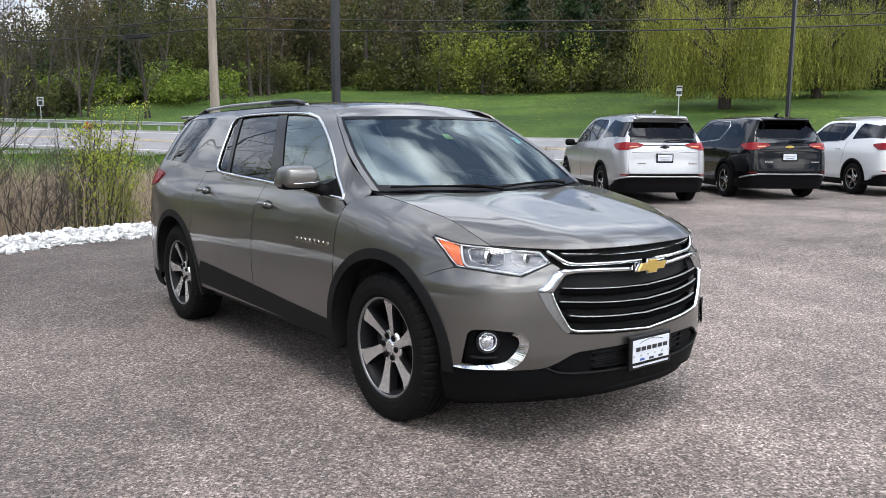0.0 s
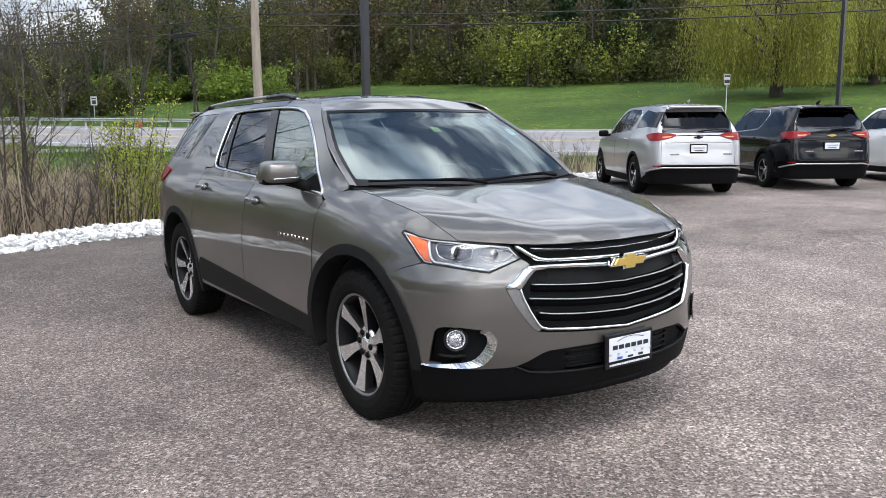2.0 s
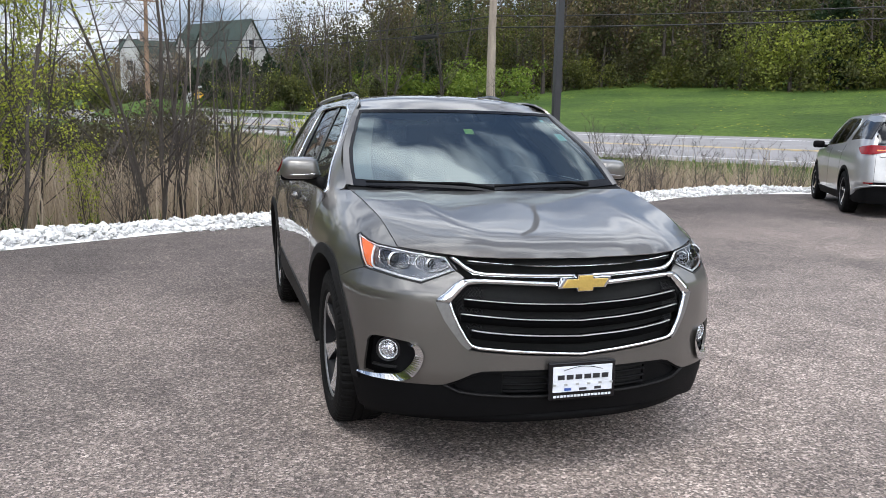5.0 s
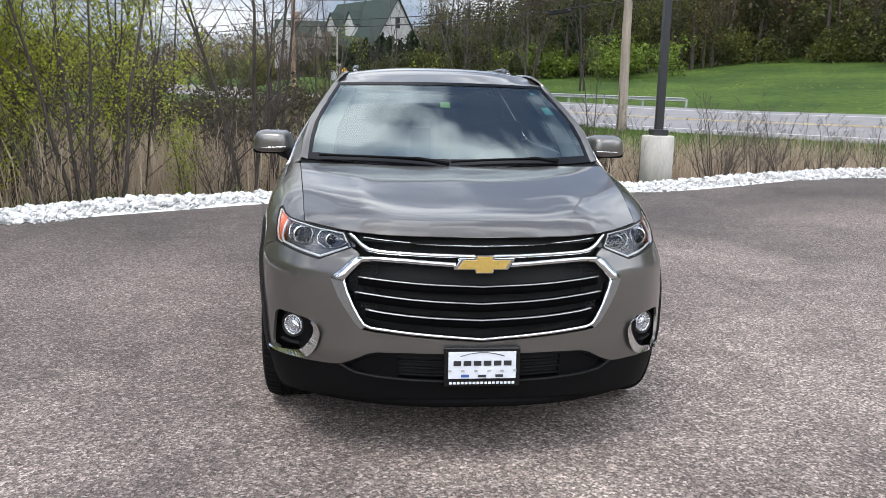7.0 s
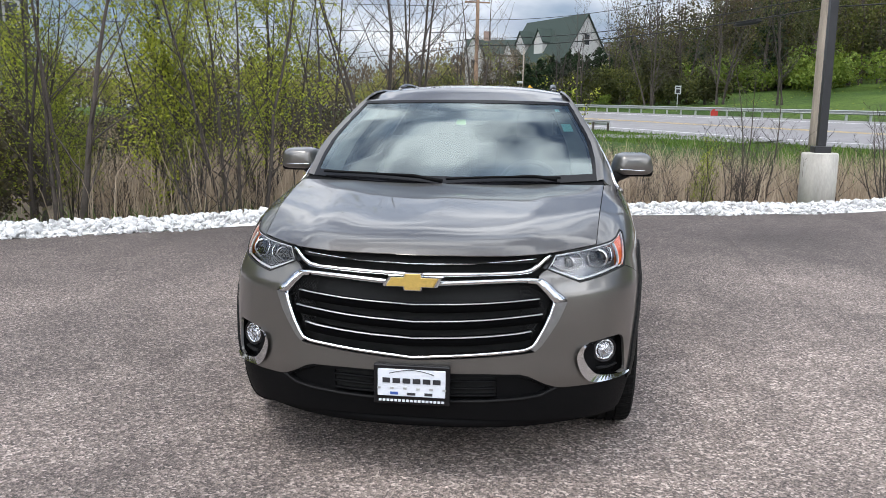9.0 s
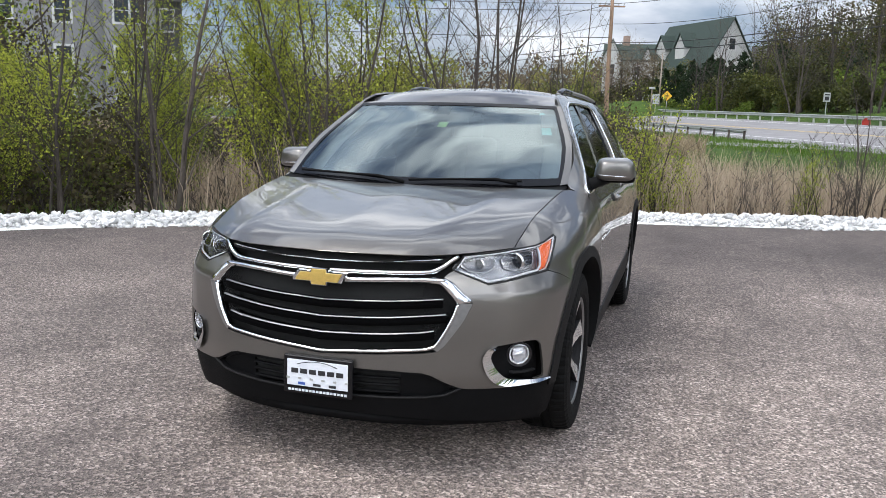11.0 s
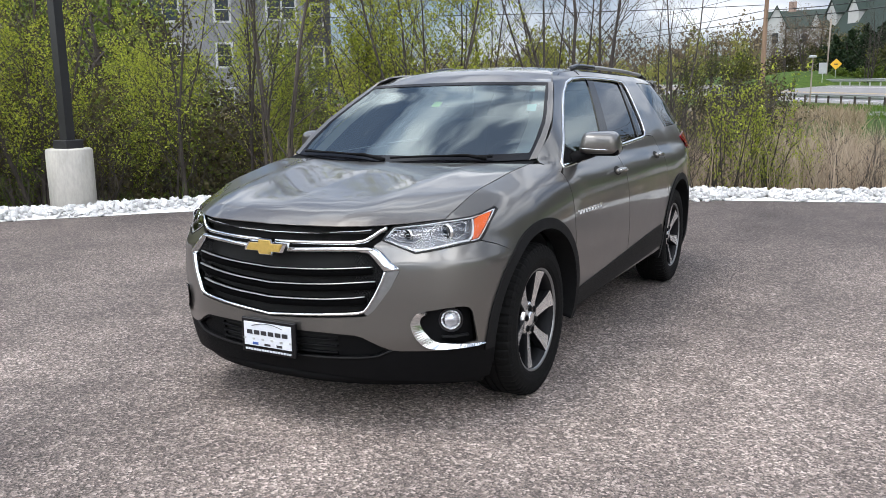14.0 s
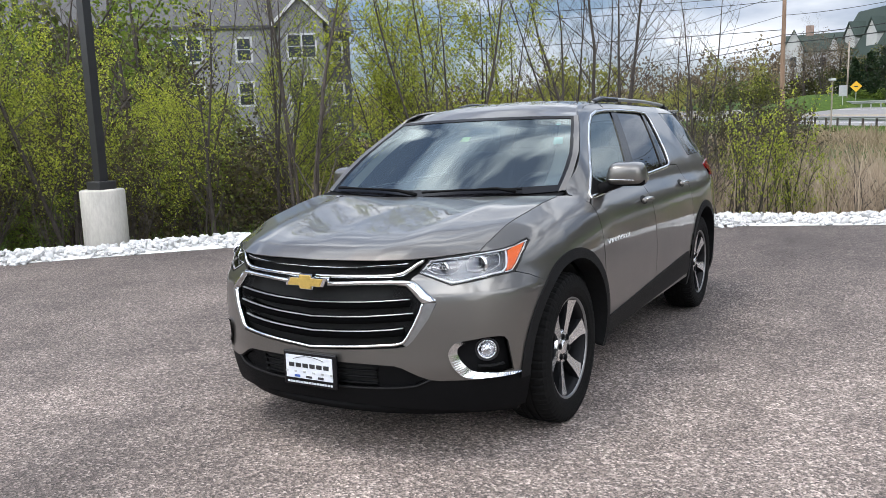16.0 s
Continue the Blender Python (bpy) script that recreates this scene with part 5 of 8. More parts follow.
# head lamps, fog lamps
for sd in (-1, 1):
    cen = np.array(LAMP).mean(0)
    hl = panel(W1, "head_lamp", [(p[0] + (p[0] - cen[0]) * .01, p[1]) for p in LAMP], M_LAMPBACK, SUV, side=sd, lift=-.030, flange=0, step=.03, label="clear head lamp with projector and amber marker")
    for ch_, dp in (([(.795, .890), (.85, .878), (.93, .884), (.975, .900), (1.000, .940), (.985, .950), (.90, .948), (.82, .943), (.790, .925)], -.024), ([(.600, .900), (.635, .882), (.700, .872), (.745, .890), (.760, .915), (.745, .938), (.69, .940), (.625, .932), (.598, .915)], -.024)):
        panel(W1, "chamber", ch_, M_CHAMBER, hl, side=sd, lift=dp, flange=.012, step=.02, label="smoked chrome lamp chamber")
        rail_on(W1, "chamber_rim", ch_, round_section(.005, .008, 6), M_RIMBRIGHT, hl, side=sd, closed=True, lift=dp + .004)
    amb = [(1.010, .872), (1.050, .880), (1.128, .938), (1.212, .988), (1.125, .972), (1.062, .958), (1.045, .930)]
    panel(W1, "amber_marker", amb, M_AMBER, hl, side=sd, lift=-.012, flange=.02, step=.03, label="amber side marker")
    rail_on(W1, "light_strip", [(.585, .886), (.712, .841), (.83, .856), (.92, .867), (.985, .872), (1.010, .890), (1.030, .930), (1.044, .958)], round_section(.011, .012, 8), M_WHITELENS, hl, side=sd, lift=-.008, label="white light strip")
    rail_on(W1, "light_strip", [(1.222, .990), (1.125, .975), (1.038, .964), (.865, .957), (.752, .949), (.680, .945), (.618, .939), (.580, .900)], round_section(.007, .010, 8), M_WHITELENS, hl, side=sd, lift=-.008)
    rail_on(W1, "light_strip", [(1.000, .868), (1.046, .874), (1.128, .934), (1.218, .988)], round_section(.006, .010, 8), M_WHITELENS, hl, side=sd, lift=-.008)
    rail_on(W1, "lamp_rim", LAMP, round_section(.009, .008, 8), M_LINER, hl, side=sd, closed=True, lift=-.002)
    for (sx_, zz, rr) in ((.885, .912, .029), (.685, .906, .021)):
        p = W1.points(np.array([sx_ * sd]), np.array([zz]), -.027)[0]
        m = Matrix.Translation(p) @ Matrix.Rotation(radians(-20 * sd), 4, "Z")
        v, f = lathe([(rr * 1.30, .0), (rr * 1.25, -.012), (rr * 1.1, -.014), (rr, -.006)], 28, "y")
        pj = part("projector", ([tuple(m @ Vector(q)) for q in v], f), M_RIMBRIGHT, hl, "round projector with a bright ring")
        v, f = lathe([(rr, -.006), (rr * .9, -.014), (rr * .6, -.021), (rr * .2, -.024), (0, -.024)], 28, "y")
        part("projector_lens", ([tuple(m @ Vector(q)) for q in v], f), M_GLOSSBLACK, pj, "dark glassy lens")
    panel(W1, "lens", LAMP, M_LENS, hl, side=sd, lift=.0, flange=.012, step=.025, label="clear lamp lens")
    # fog lamp in its black pocket
    pocket = panel(W1, "fog_pocket", [(p[0] + (p[0] - .86) * .05, p[1] + (p[1] - .51) * .05) for p in FOG_HOLE], M_PLASTIC, SUV, side=sd, lift=-.045, flange=0, step=.03, label="black fog lamp pocket")
    p = W1.points(np.array([.876 * sd]), np.array([.524]), -.036)[0]
    rot = Matrix.Rotation(radians(-28 * sd * -1), 4, "Z")
    m = Matrix.Translation(p) @ rot
    v, f = lathe([(.046, .04), (.046, -.004), (.042, -.010), (.037, -.006), (.033, .002), (.018, -.003), (.008, -.008), (0, -.008)], 28, "y")
    fl = part("fog_lamp", ([tuple(m @ Vector(q)) for q in v], f), M_FACET, pocket, "round fog lamp")
    v, f = lathe([(.038, -.005), (.028, -.012), (.012, -.016), (0, -.017)], 28, "y")
    part("lens", ([tuple(m @ Vector(q)) for q in v], f), M_LENS, fl)
    v, f = lathe([(.058, .05), (.058, -.004), (.053, -.010), (.048, -.008), (.046, .02)], 28, "y")
    part("fog_bezel", ([tuple(m @ Vector(q)) for q in v], f), M_GLOSSBLACK, pocket, "black ring round the fog lamp")
    rail_on(W1, "pocket_ledge", [(.965, .448), (.89, .446), (.83, .452)], round_section(.012, .02, 8), M_CLAD, pocket, side=sd, lift=-.03)
    blade_a = [(.757, .576), (.712, .572), (.690, .548), (.682, .515), (.708, .452), (.770, .408), (.905, .399), (.98, .398), (1.040, .403)]
    blade_b = [(.760, .563), (.738, .556), (.726, .541), (.726, .516), (.752, .472), (.802, .434), (.905, .417), (.98, .410), (1.041, .407)]
    blade_c = [(.764, .560), (.750, .552), (.742, .540), (.744, .516), (.768, .484), (.815, .446), (.905, .424), (.98, .414), (1.042, .409)]
    cols = [np.array(catmull(np.array(q), 6)) for q in (blade_a, blade_b, blade_c)]
    lf = np.interp(np.linspace(0, 1, len(cols[0])), [0, .15, .35, .62, .75, .9, 1], [-.03, -.05, -.05, -.045, -.018, -.004, 0])
    rows_ = [W1.points(c_[:, 0] * sd, c_[:, 1], l_) for c_, l_ in zip(cols, (.014, -.004 + .012 * np.linspace(0, 1, len(cols[0])) ** 2, lf - .012))]
    v = [tuple(p_) for rw in rows_ for p_ in rw]
    n_ = len(cols[0])
    f = [(k * n_ + i_, k * n_ + i_ + 1, (k + 1) * n_ + i_ + 1, (k + 1) * n_ + i_) for k in range(2) for i_ in range(n_ - 1)]
    bl = part("fog_trim", (v, f), M_CHROME, SUV, "mirror chrome blade under the fog lamp", smooth=False)

# dealer plate
plate = part("plate", box(0, -2.498, .427, .312, .022, .165, .006), M_GLOSSBLACK, SUV, "dealer plate in a black holder", smooth=False)
sheet_ = part("plate_sheet", box(0, -2.511, .436, .276, .004, .112, .0015), M_SIGNWHITE, plate, smooth=False)
for x_, z_, w_, h_, mt in ((-.07, .392, .032, .011, M_BLUEINK), (0, .391, .034, .010, M_INK), (.07, .392, .032, .011, M_INK)):
    part("print_bar", box(x_, -2.5145, z_, w_, .002, h_), mt, sheet_, smooth=False)
for k in range(6):
    x_ = -.102 + .041 * k
    part("print_bar", box(x_, -2.5145, .445, .031, .002, .020), M_INK, sheet_, smooth=False)
    part("print_bar", box(x_ + .3 * x_, -2.5145, .413, .014, .002, .008), M_GALV, sheet_, smooth=False)
part("print_arc", tube([(-.09 + .018 * k, -2.514, .474 + .016 * math.sin(math.pi * k / 10)) for k in range(11)], .0016, 4), M_INK, sheet_)
for k in range(17):
    part("print_bar", box(-.128 + .016 * k, -2.5105, .361, .011, .003, .009), M_SIGNWHITE, plate, smooth=False)

# hood
HB = np.array([0, .05, .12, .22, .36, .55, .75, .90, 1.0])
HC = np.array([.946, .988, 1.018, 1.040, 1.066, 1.098, 1.130, 1.152, 1.164])
hbd = np.linspace(0, 1, 200)


def soft_curve(xk, yk, sig=4):
    v = np.interp(hbd, xk, yk)
    g = np.exp(-0.5 * (np.arange(-24, 25) / sig) ** 2)
    g /= g.sum()
    w = np.pad(v, 24, mode="reflect", reflect_type="odd")
    return np.convolve(w, g, "valid")


HCs, HSs = soft_curve(HB, HC, 8), soft_curve(np.linspace(0, 1, 14), HOOD_ZS, 10)


def hood_point(a, b):
    u = abs(a)
    xf, xr = .728, .800
    yf = float(np.interp(u, [0, .30, .50, .66, .80, .92, 1.0], [-2.468, -2.456, -2.428, -2.375, -2.290, -2.200, -2.135]))
    yr = -1.335 - .125 * (1 - u * u)
    x = a * (xf + (xr - xf) * b)
    y = yf + (yr - yf) * b
    w = u ** 2.6
    z = float(np.interp(b, hbd, HCs)) * (1 - w) + float(np.interp(b, hbd, HSs)) * w
    zf = float(np.interp(u, [0, .50, .66, .74, .86, .94, 1.0], [.954, .955, .957, .958, .963, .968, HOOD_ZS[0] + .002]))
    z += (zf - (HCs[0] * (1 - w) + HSs[0] * w)) * max(0.0, 1 - b / .16) ** 1.6
    z += .007 * math.exp(-((u - .58 - .08 * b) / .10) ** 2) * min(1, b * 4) * (1 - .5 * b)
    z -= .003 * math.exp(-((u - .28) / .2) ** 2) * min(1, b * 3)
    if b < .04:
        z -= .0015 * (1 - b / .04) ** 2
    return (x, y, z)


sheet("hood", hood_point, np.linspace(-1, 1, 61), np.concatenate([np.linspace(0, .1, 9)[:-1], np.linspace(.1, 1, 40)]), M_PAINT, SUV, .004, "grey metallic hood reflecting the sky")
# dark bay beneath the gaps
part("engine_bay", surface(lambda a, b: tuple(np.array(hood_point(a * 1.03, b)) - (0, 0, .05)), np.linspace(-1, 1, 21), np.linspace(.02, 1, 12)), M_LINER, SUV)
# nose edge strip below the hood's lip
panel(W1, "nose_seal", nose[:4] + xz((.50, .915), (.0, .925)) + [(-p[0], p[1]) for p in reversed(xz((.50, .915)) + [])] + [(-p[0], p[1]) for p in reversed(nose[1:4])], M_LINER, SUV, lift=-.02, flange=0, step=.04)

# windscreen
LE = np.array([W1.points(np.array([Y(p[0])]), np.array([p[1]]))[0] for p in WS_EDGE])
lk = np.linspace(0, 1, len(LE))


def ws_point(a, b):
    u = abs(a)
    e = np.array([np.interp(b, lk, LE[:, i]) for i in range(3)])
    k = 1 - u * u
    bow_y = -.165 * k * (1 - b) - .055 * k * b
    lift_z = -.028 * k * (1 - b) + .012 * k * b
    return (a * (e[0] - .006), e[1] + bow_y, e[2] + lift_z)


ws = sheet("windscreen", ws_point, np.linspace(-1, 1, 41), np.linspace(0, 1, 25), M_GLASS, SUV, 0, "large raked windscreen reflecting clouds")
# black band round the glass, just inside it
v, f = [], []
for (us, vs) in ((np.linspace(-1, -.935, 3), np.linspace(0, 1, 14)), (np.linspace(.935, 1, 3), np.linspace(0, 1, 14)), (np.linspace(-.935, .935, 30), np.linspace(0, .075, 4)), (np.linspace(-.935, .935, 30), np.linspace(.94, 1, 3))):
    v, f = join((v, f), surface(lambda a, b: tuple(np.array(ws_point(a, b)) + (0, -.0018, .0024)), us, vs))
part("glass_band", (v, f), M_FRIT, ws, "black printed glass border")
for sg in (-1, 1):
    part("pillar_skin", surface(lambda a, b: tuple(np.array(ws_point(a * sg, b)) + (0, -.004, .005 - .004 * (a < .968))), np.array([.958, .962, .98, 1.004]), np.linspace(0, 1, 16)), M_PAINT, SUV, "painted windscreen pillar")
    part("pillar_trim", surface(lambda a, b: tuple(np.array(ws_point(a * sg, b)) + (0, .045, -.035)), np.linspace(.80, .93, 4), np.linspace(.08, 1, 12)), M_TRIMGREY, SUV, "light grey inner pillar trim")
for a0, a1, b0, b1, mt in ((-.04, .04, .565, .635, M_STICKG), (.80, .875, .50, .58, M_STICKT), (.80, .84, .80, .86, M_STICKT)):
    part("sticker", surface(lambda a, b: tuple(np.array(ws_point(a, b)) + (0, .004, -.003)), np.linspace(a0, a1, 4), np.linspace(b0, b1, 3)), mt, ws, "small windscreen sticker")
part("cowl", surface(lambda a, b: tuple(np.array(ws_point(a, .03)) + np.array((0, -.10 * (1 - b) + .03 * b, -.035 + .028 * b))), np.linspace(-1, 1, 31), np.linspace(0, 1, 4)), M_PLASTIC, SUV, "black cowl panel")
for a0, a1 in ((-.88, -.10), (-.02, .72)):
    pts = [np.array(ws_point(a0 + (a1 - a0) * k / 12, .030 + .022 * math.sin(math.pi * k / 12))) + (0, -.016, .014) for k in range(13)]
    wp = part("wiper", tube(pts, .007, 6), M_PLASTIC, SUV, "black wiper blade")
    piv = np.array(ws_point(a1 * .9 + .05, -.02)) + (0, -.03, .02)
    part("wiper_arm", tube([piv, (piv + pts[7]) / 2 + (0, -.008, .012), pts[6]], [.012, .009, .006], 6), M_PLASTIC, wp)

# roof
RY = [-.66, -.60, -.52, -.44, -.30, 0.0, .40, 1.2, 1.8, 2.2, 2.36]
RZ = [1.604, 1.632, 1.668, 1.693, 1.713, 1.733, 1.744, 1.744, 1.722, 1.690, 1.672]


def roof_point(a, y):
    zc = float(np.interp(y, RY, RZ))
    u = abs(a)
    ze = min(1.695, zc - .045) if y > -.5 else zc - .045 + .038 * smooth(-.5, -.66, y)
    ye = y + .07 * u * u * float(smooth(-.2, -.66, y))
    xe = W1.points(np.array([Y(ye)]), np.array([ze]))[0][0] - .004
    return (a * xe, ye, zc - (zc - ze) * u ** 2.6)


sheet("roof", roof_point, np.linspace(-1, 1, 41), np.concatenate([np.linspace(-.66, -.2, 18)[:-1], np.linspace(-.2, 2.36, 40)]), M_PAINT, SUV, .02, "grey metallic roof with raised rails")
part("headliner", surface(lambda a, y: tuple(np.array(roof_point(a * .93, y)) - (0, 0, .06)), np.linspace(-1, 1, 12), np.linspace(-.55, 2.3, 14)), M_TRIMGREY, SUV, "light grey headliner")
for sd in (-1, 1):
    ed = [np.array(roof_point(sd * .985, y)) for y in np.linspace(-.55, 2.3, 40)]
    part("roof_ditch", tube([e + (0, 0, -.004) for e in ed], .011, 6), M_PLASTIC, SUV, "black roof ditch moulding")
    ys = np.linspace(.02, 2.02, 41)
    pts = []
    for k, y in enumerate(ys):
        e = np.array(roof_point(sd * .93, y))
        tt = k / 40
        rise = .034 * min(1, tt / .10, (1 - tt) / .10) ** .6
        pts.append(e + (0, 0, rise + .002))
    rail = part("roof_rail", sweep([p.tolist() for p in pts], round_section(.036, .026, 10), [(0, 0, 1)] * 41), M_SATIN, SUV, "satin silver roof rail with black feet")
    part("rail_foot", sweep([(p - np.array((0, 0, .006))).tolist() for p in pts[:12]], round_section(.044, .040, 10), [(0, 0, 1)] * 12), M_GLOSSBLACK, rail, "black rail foot")
    part("rail_foot", sweep([(p - np.array((0, 0, .006))).tolist() for p in pts[-5:]], round_section(.044, .040, 10), [(0, 0, 1)] * 5), M_GLOSSBLACK, rail, "black rail foot")

# tail: gate, glass, rear bumper
gate = [(W1.rear_x(.695), .62), (W1.rear_x(.695), 1.20), (W1.rear_x(.66), 1.26), (Y(2.475), 1.42), (Y(2.41), 1.58), (Y(2.34), 1.66)]
L = W1.length
gate_full = gate + [(2 * L - p[0], p[1]) for p in reversed(gate)]


class Rear:
    """The same skin, with its far end folded on to the other side."""

    def points(self, s, z, lift=0.0):
        s = np.asarray(s, float)
        p = W1.points(np.where(s > L, 2 * L - s, s), z, lift)
        p[..., 0] = np.where(s > L, -p[..., 0], p[..., 0])
        return p
    normals = Wrap.normals


RW = Rear()
rg_ = [(W1.rear_x(.60), 1.28), (Y(2.50), 1.42), (Y(2.45), 1.56), (Y(2.43), 1.60)]
tail_gate = panel(RW, "tail_gate", gate_full, M_PAINT, SUV, holes=[rg_ + [(2 * L - p[0], p[1]) for p in reversed(rg_)]], step=.05)
panel(RW, "rear_glass", rg_ + [(2 * L - p[0], p[1]) for p in reversed(rg_)], M_PRIVACY, tail_gate, step=.06, lift=-.004, flange=0)
rb = yz((2.06, .33), (2.06, .20), (2.40, .20)) + [(W1.rear_x(.5), .20), (L, .20)]
rb2 = [(L, .61), (W1.rear_x(.70), .61), (W1.rear_x(.725), .36)] + yz((2.36, .345), (2.15, .335))
hh = rb + rb2
panel(RW, "rear_bumper", hh[:5] + [(2 * L - p[0], p[1]) for p in reversed(hh[:4])] + [(2 * L - p[0], p[1]) for p in reversed(hh[6:])] + hh[6:], M_PLASTIC, SUV, step=.05, label="black lower rear bumper")
part("spoiler", box(0, 2.40, 1.672, 1.06, .22, .03, .012), M_PAINT, SUV)

# mirrors
for sd in (-1, 1):
    bm = bmesh.new()
    bmesh.ops.create_uvsphere(bm, u_segments=32, v_segments=20, radius=1.0)
    for vv in bm.verts:
        x_, y_, z_ = vv.co
        e_ = lambda q, w: math.copysign(abs(q) ** w, q)
        x_, y_, z_ = e_(x_, .38) * .112, e_(y_, .55) * .105, e_(z_, .40) * .066
        y_ = min(y_, .060)
        x_ *= 1 - .13 * (z_ / .064)
        z_ -= .012 * (abs(y_) / .1) * (z_ > 0)
        vv.co = (x_, y_ + .9 * max(0, sd * x_) ** 2 * 3, z_)
    mir = part("mirror", bm, M_PAINT, SUV, "body-coloured door mirror with a chrome strip and black foot")
    mir.matrix_world = pose(sd * 1.000, -.735, 1.252, 0, 0, sd * 10)
    part("lower_shell", box(0, .008, -.047, .216, .150, .052, .020), M_PLASTIC, mir)
    part("chrome_strip", sweep([(sd * (-.10 + .021 * k), -.098 + .75 * max(0, -.10 + .021 * k) ** 2 * 6 + .02 * (k == 10), -.030 - .001 * k) for k in range(11)], round_section(.007, .016, 8), [(0, -1, 0)] * 11), M_CHROME, mir)
    part("mirror_glass", box(0, .062, .0, .185, .004, .100, .0015), M_CHROME, mir, smooth=False)
    foot = tube([(sd * .860, -.88, 1.152), (sd * .90, -.82, 1.178), (sd * .965, -.76, 1.200)], [.042, .032, .030], 10)
    part("mirror_foot", foot, M_PLASTIC, SUV)
    panel(W1, "mirror_sail", yz((-1.055, 1.148), (-.78, 1.160), (-.80, 1.20), (-.93, 1.245)), M_PLASTIC, SUV, side=sd, lift=-.004, flange=.008, step=.05)

# wheels
WHEEL = spoke_wheel("", .392, .262, .252, 6, M_RIM, M_RIMDARK)
WHEEL.parent = SUV
WHEEL.matrix_basis = pose(.826, HUBF, HUBZ + .004, 0, 0, 0)
for sx_, yy, turn, spin in ((.826, HUBR, 0, 25), (-.826, HUBF, 180, 9), (-.826, HUBR, 180, 40)):
    w2 = copy_thing(WHEEL, pose(sx_, yy, HUBZ + .004, 0, 0, turn) @ pose(0, 0, 0, spin, 0, 0))
    w2.parent = SUV

# underside and cabin
part("floor_pan", box(0, .05, .36, 1.66, 3.9, .22, .04), M_LINER, SUV)
part("bulkhead", box(0, -2.15, .55, 1.2, .35, .5, .05), M_LINER, SUV)
part("cabin_floor", box(0, .55, .55, 1.66, 3.3, .06), M_SEAT, SUV)
part("dashboard", surface(lambda a, b: (a * .80, -1.28 + b * .52 - .10 * (1 - a * a) * (1 - b), 1.105 + .05 * math.sin(b * 2.6) - .25 * max(0, b - .75) * 3), np.linspace(-1, 1, 20), np.linspace(0, 1, 12)), M_DASH, SUV, "dark dashboard")
v, f = tube([(.40 + .185 * math.cos(t), -.58 - .06 * math.sin(t), 1.075 + .172 * math.sin(t)) for t in np.linspace(0, 6.283, 29)[:-1]], .016, 8, closed=True)
v2, f2 = join((v, f), tube([(.22, -.58, 1.07), (.58, -.58, 1.07)], .018, 6), tube([(.40, -.58, 1.07), (.40, -.56, .92)], .018, 6), tube([(.40, -.60, 1.08), (.40, -.75, 1.02)], .05, 8))
part("steering_wheel", (v2, f2), M_DASH, SUV, "dark steering wheel")


def seat(px, py, w):
    st = part("seat", box(px, py, .80, w, .50, .16, .05), M_SEAT, SUV, "dark seat")
    part("backrest", box(px, py + .30, 1.08, w, .14, .62, .05, Matrix.Rotation(radians(-14), 4, "X")), M_SEAT, st)
    return st


def headrest(st, px, py):
    part("headrest", box(px, py + .40, 1.46, .25, .09, .19, .035, Matrix.Rotation(radians(-8), 4, "X")), M_SEAT, st)


for px in (-.40, .40):
    headrest(seat(px, -.20, .52), px, -.20)
    headrest(seat(px, .75, .52), px, .75)
    headrest(seat(px, 1.55, .50), px, 1.50)
part("rear_view_mirror", box(0, -.72, 1.50, .24, .035, .07, .015), M_DASH, SUV)
SUV.matrix_world = pose(0.0120, -0.0514, 0.0110, -0.800, -0.172, -0.287)   # it stands on the lot's slight fall
# ---- the three compact SUVs parked in a row ----
LVE = [0.10, 0.20, 0.30, 0.40, 0.55, 0.70, 0.80, 0.90, 0.98, 1.04, 1.10, 1.20, 1.30, 1.40, 1.50, 1.56, 1.60, 1.65]
E_SIDE = [.10, .07, .03, .012, .004, .0, .004, .012, .03, .06, .09, .135, .18, .235, .295, .34, .38, .45]
E_FRONT = [.10, .06, .02, .0, .0, .0, .02, .06, .14, .25, .4, .6, .7, .8, .9, .9, .9, .9]
E_FEND = [.10, .07, .03, .012, .004, .0, .006, .02, .05, .11, .20, .35, .45, .5, .55, .6, .6, .6]
E_REAR = [.12, .06, .03, .02, .0, .0, .004, .012, .03, .05, .07, .125, .19, .255, .32, .36, .40, .46]
E_TAIL = [.16, .10, .07, .05, .0, .02, .035, .045, .055, .07, .092, .15, .23, .31, .39, .42, .45, .48]
E_OUT = [(0, -2.30), (.3, -2.28), (.52, -2.20), (.70, -2.06), (.81, -1.88), (.87, -1.65), (.90, -1.3), (.915, -.8), (.92, 0), (.918, .8), (.912, 1.3), (.895, 1.7), (.865, 2.0), (.80, 2.20), (.66, 2.305), (.35, 2.345), (0, 2.352)]
W2 = Wrap(E_OUT, LVE, [(None, E_FRONT), (-2.1, E_FRONT), (-1.6, E_FEND), (-1.05, E_FEND), (-.75, E_SIDE), (1.6, E_SIDE), (2.05, E_REAR), (2.33, E_TAIL)])


class Folded:
    """A skin that goes on round the tail to the other side."""

    def __init__(self, w):
        self.w = w

    def points(self, s, z, lift=0.0):
        s = np.asarray(s, float)
        p = self.w.points(np.where(s > self.w.length, 2 * self.w.length - s, s), z, lift)
        p[..., 0] = np.where(s > self.w.length, -p[..., 0], p[..., 0])
        return p
    normals = Wrap.normals


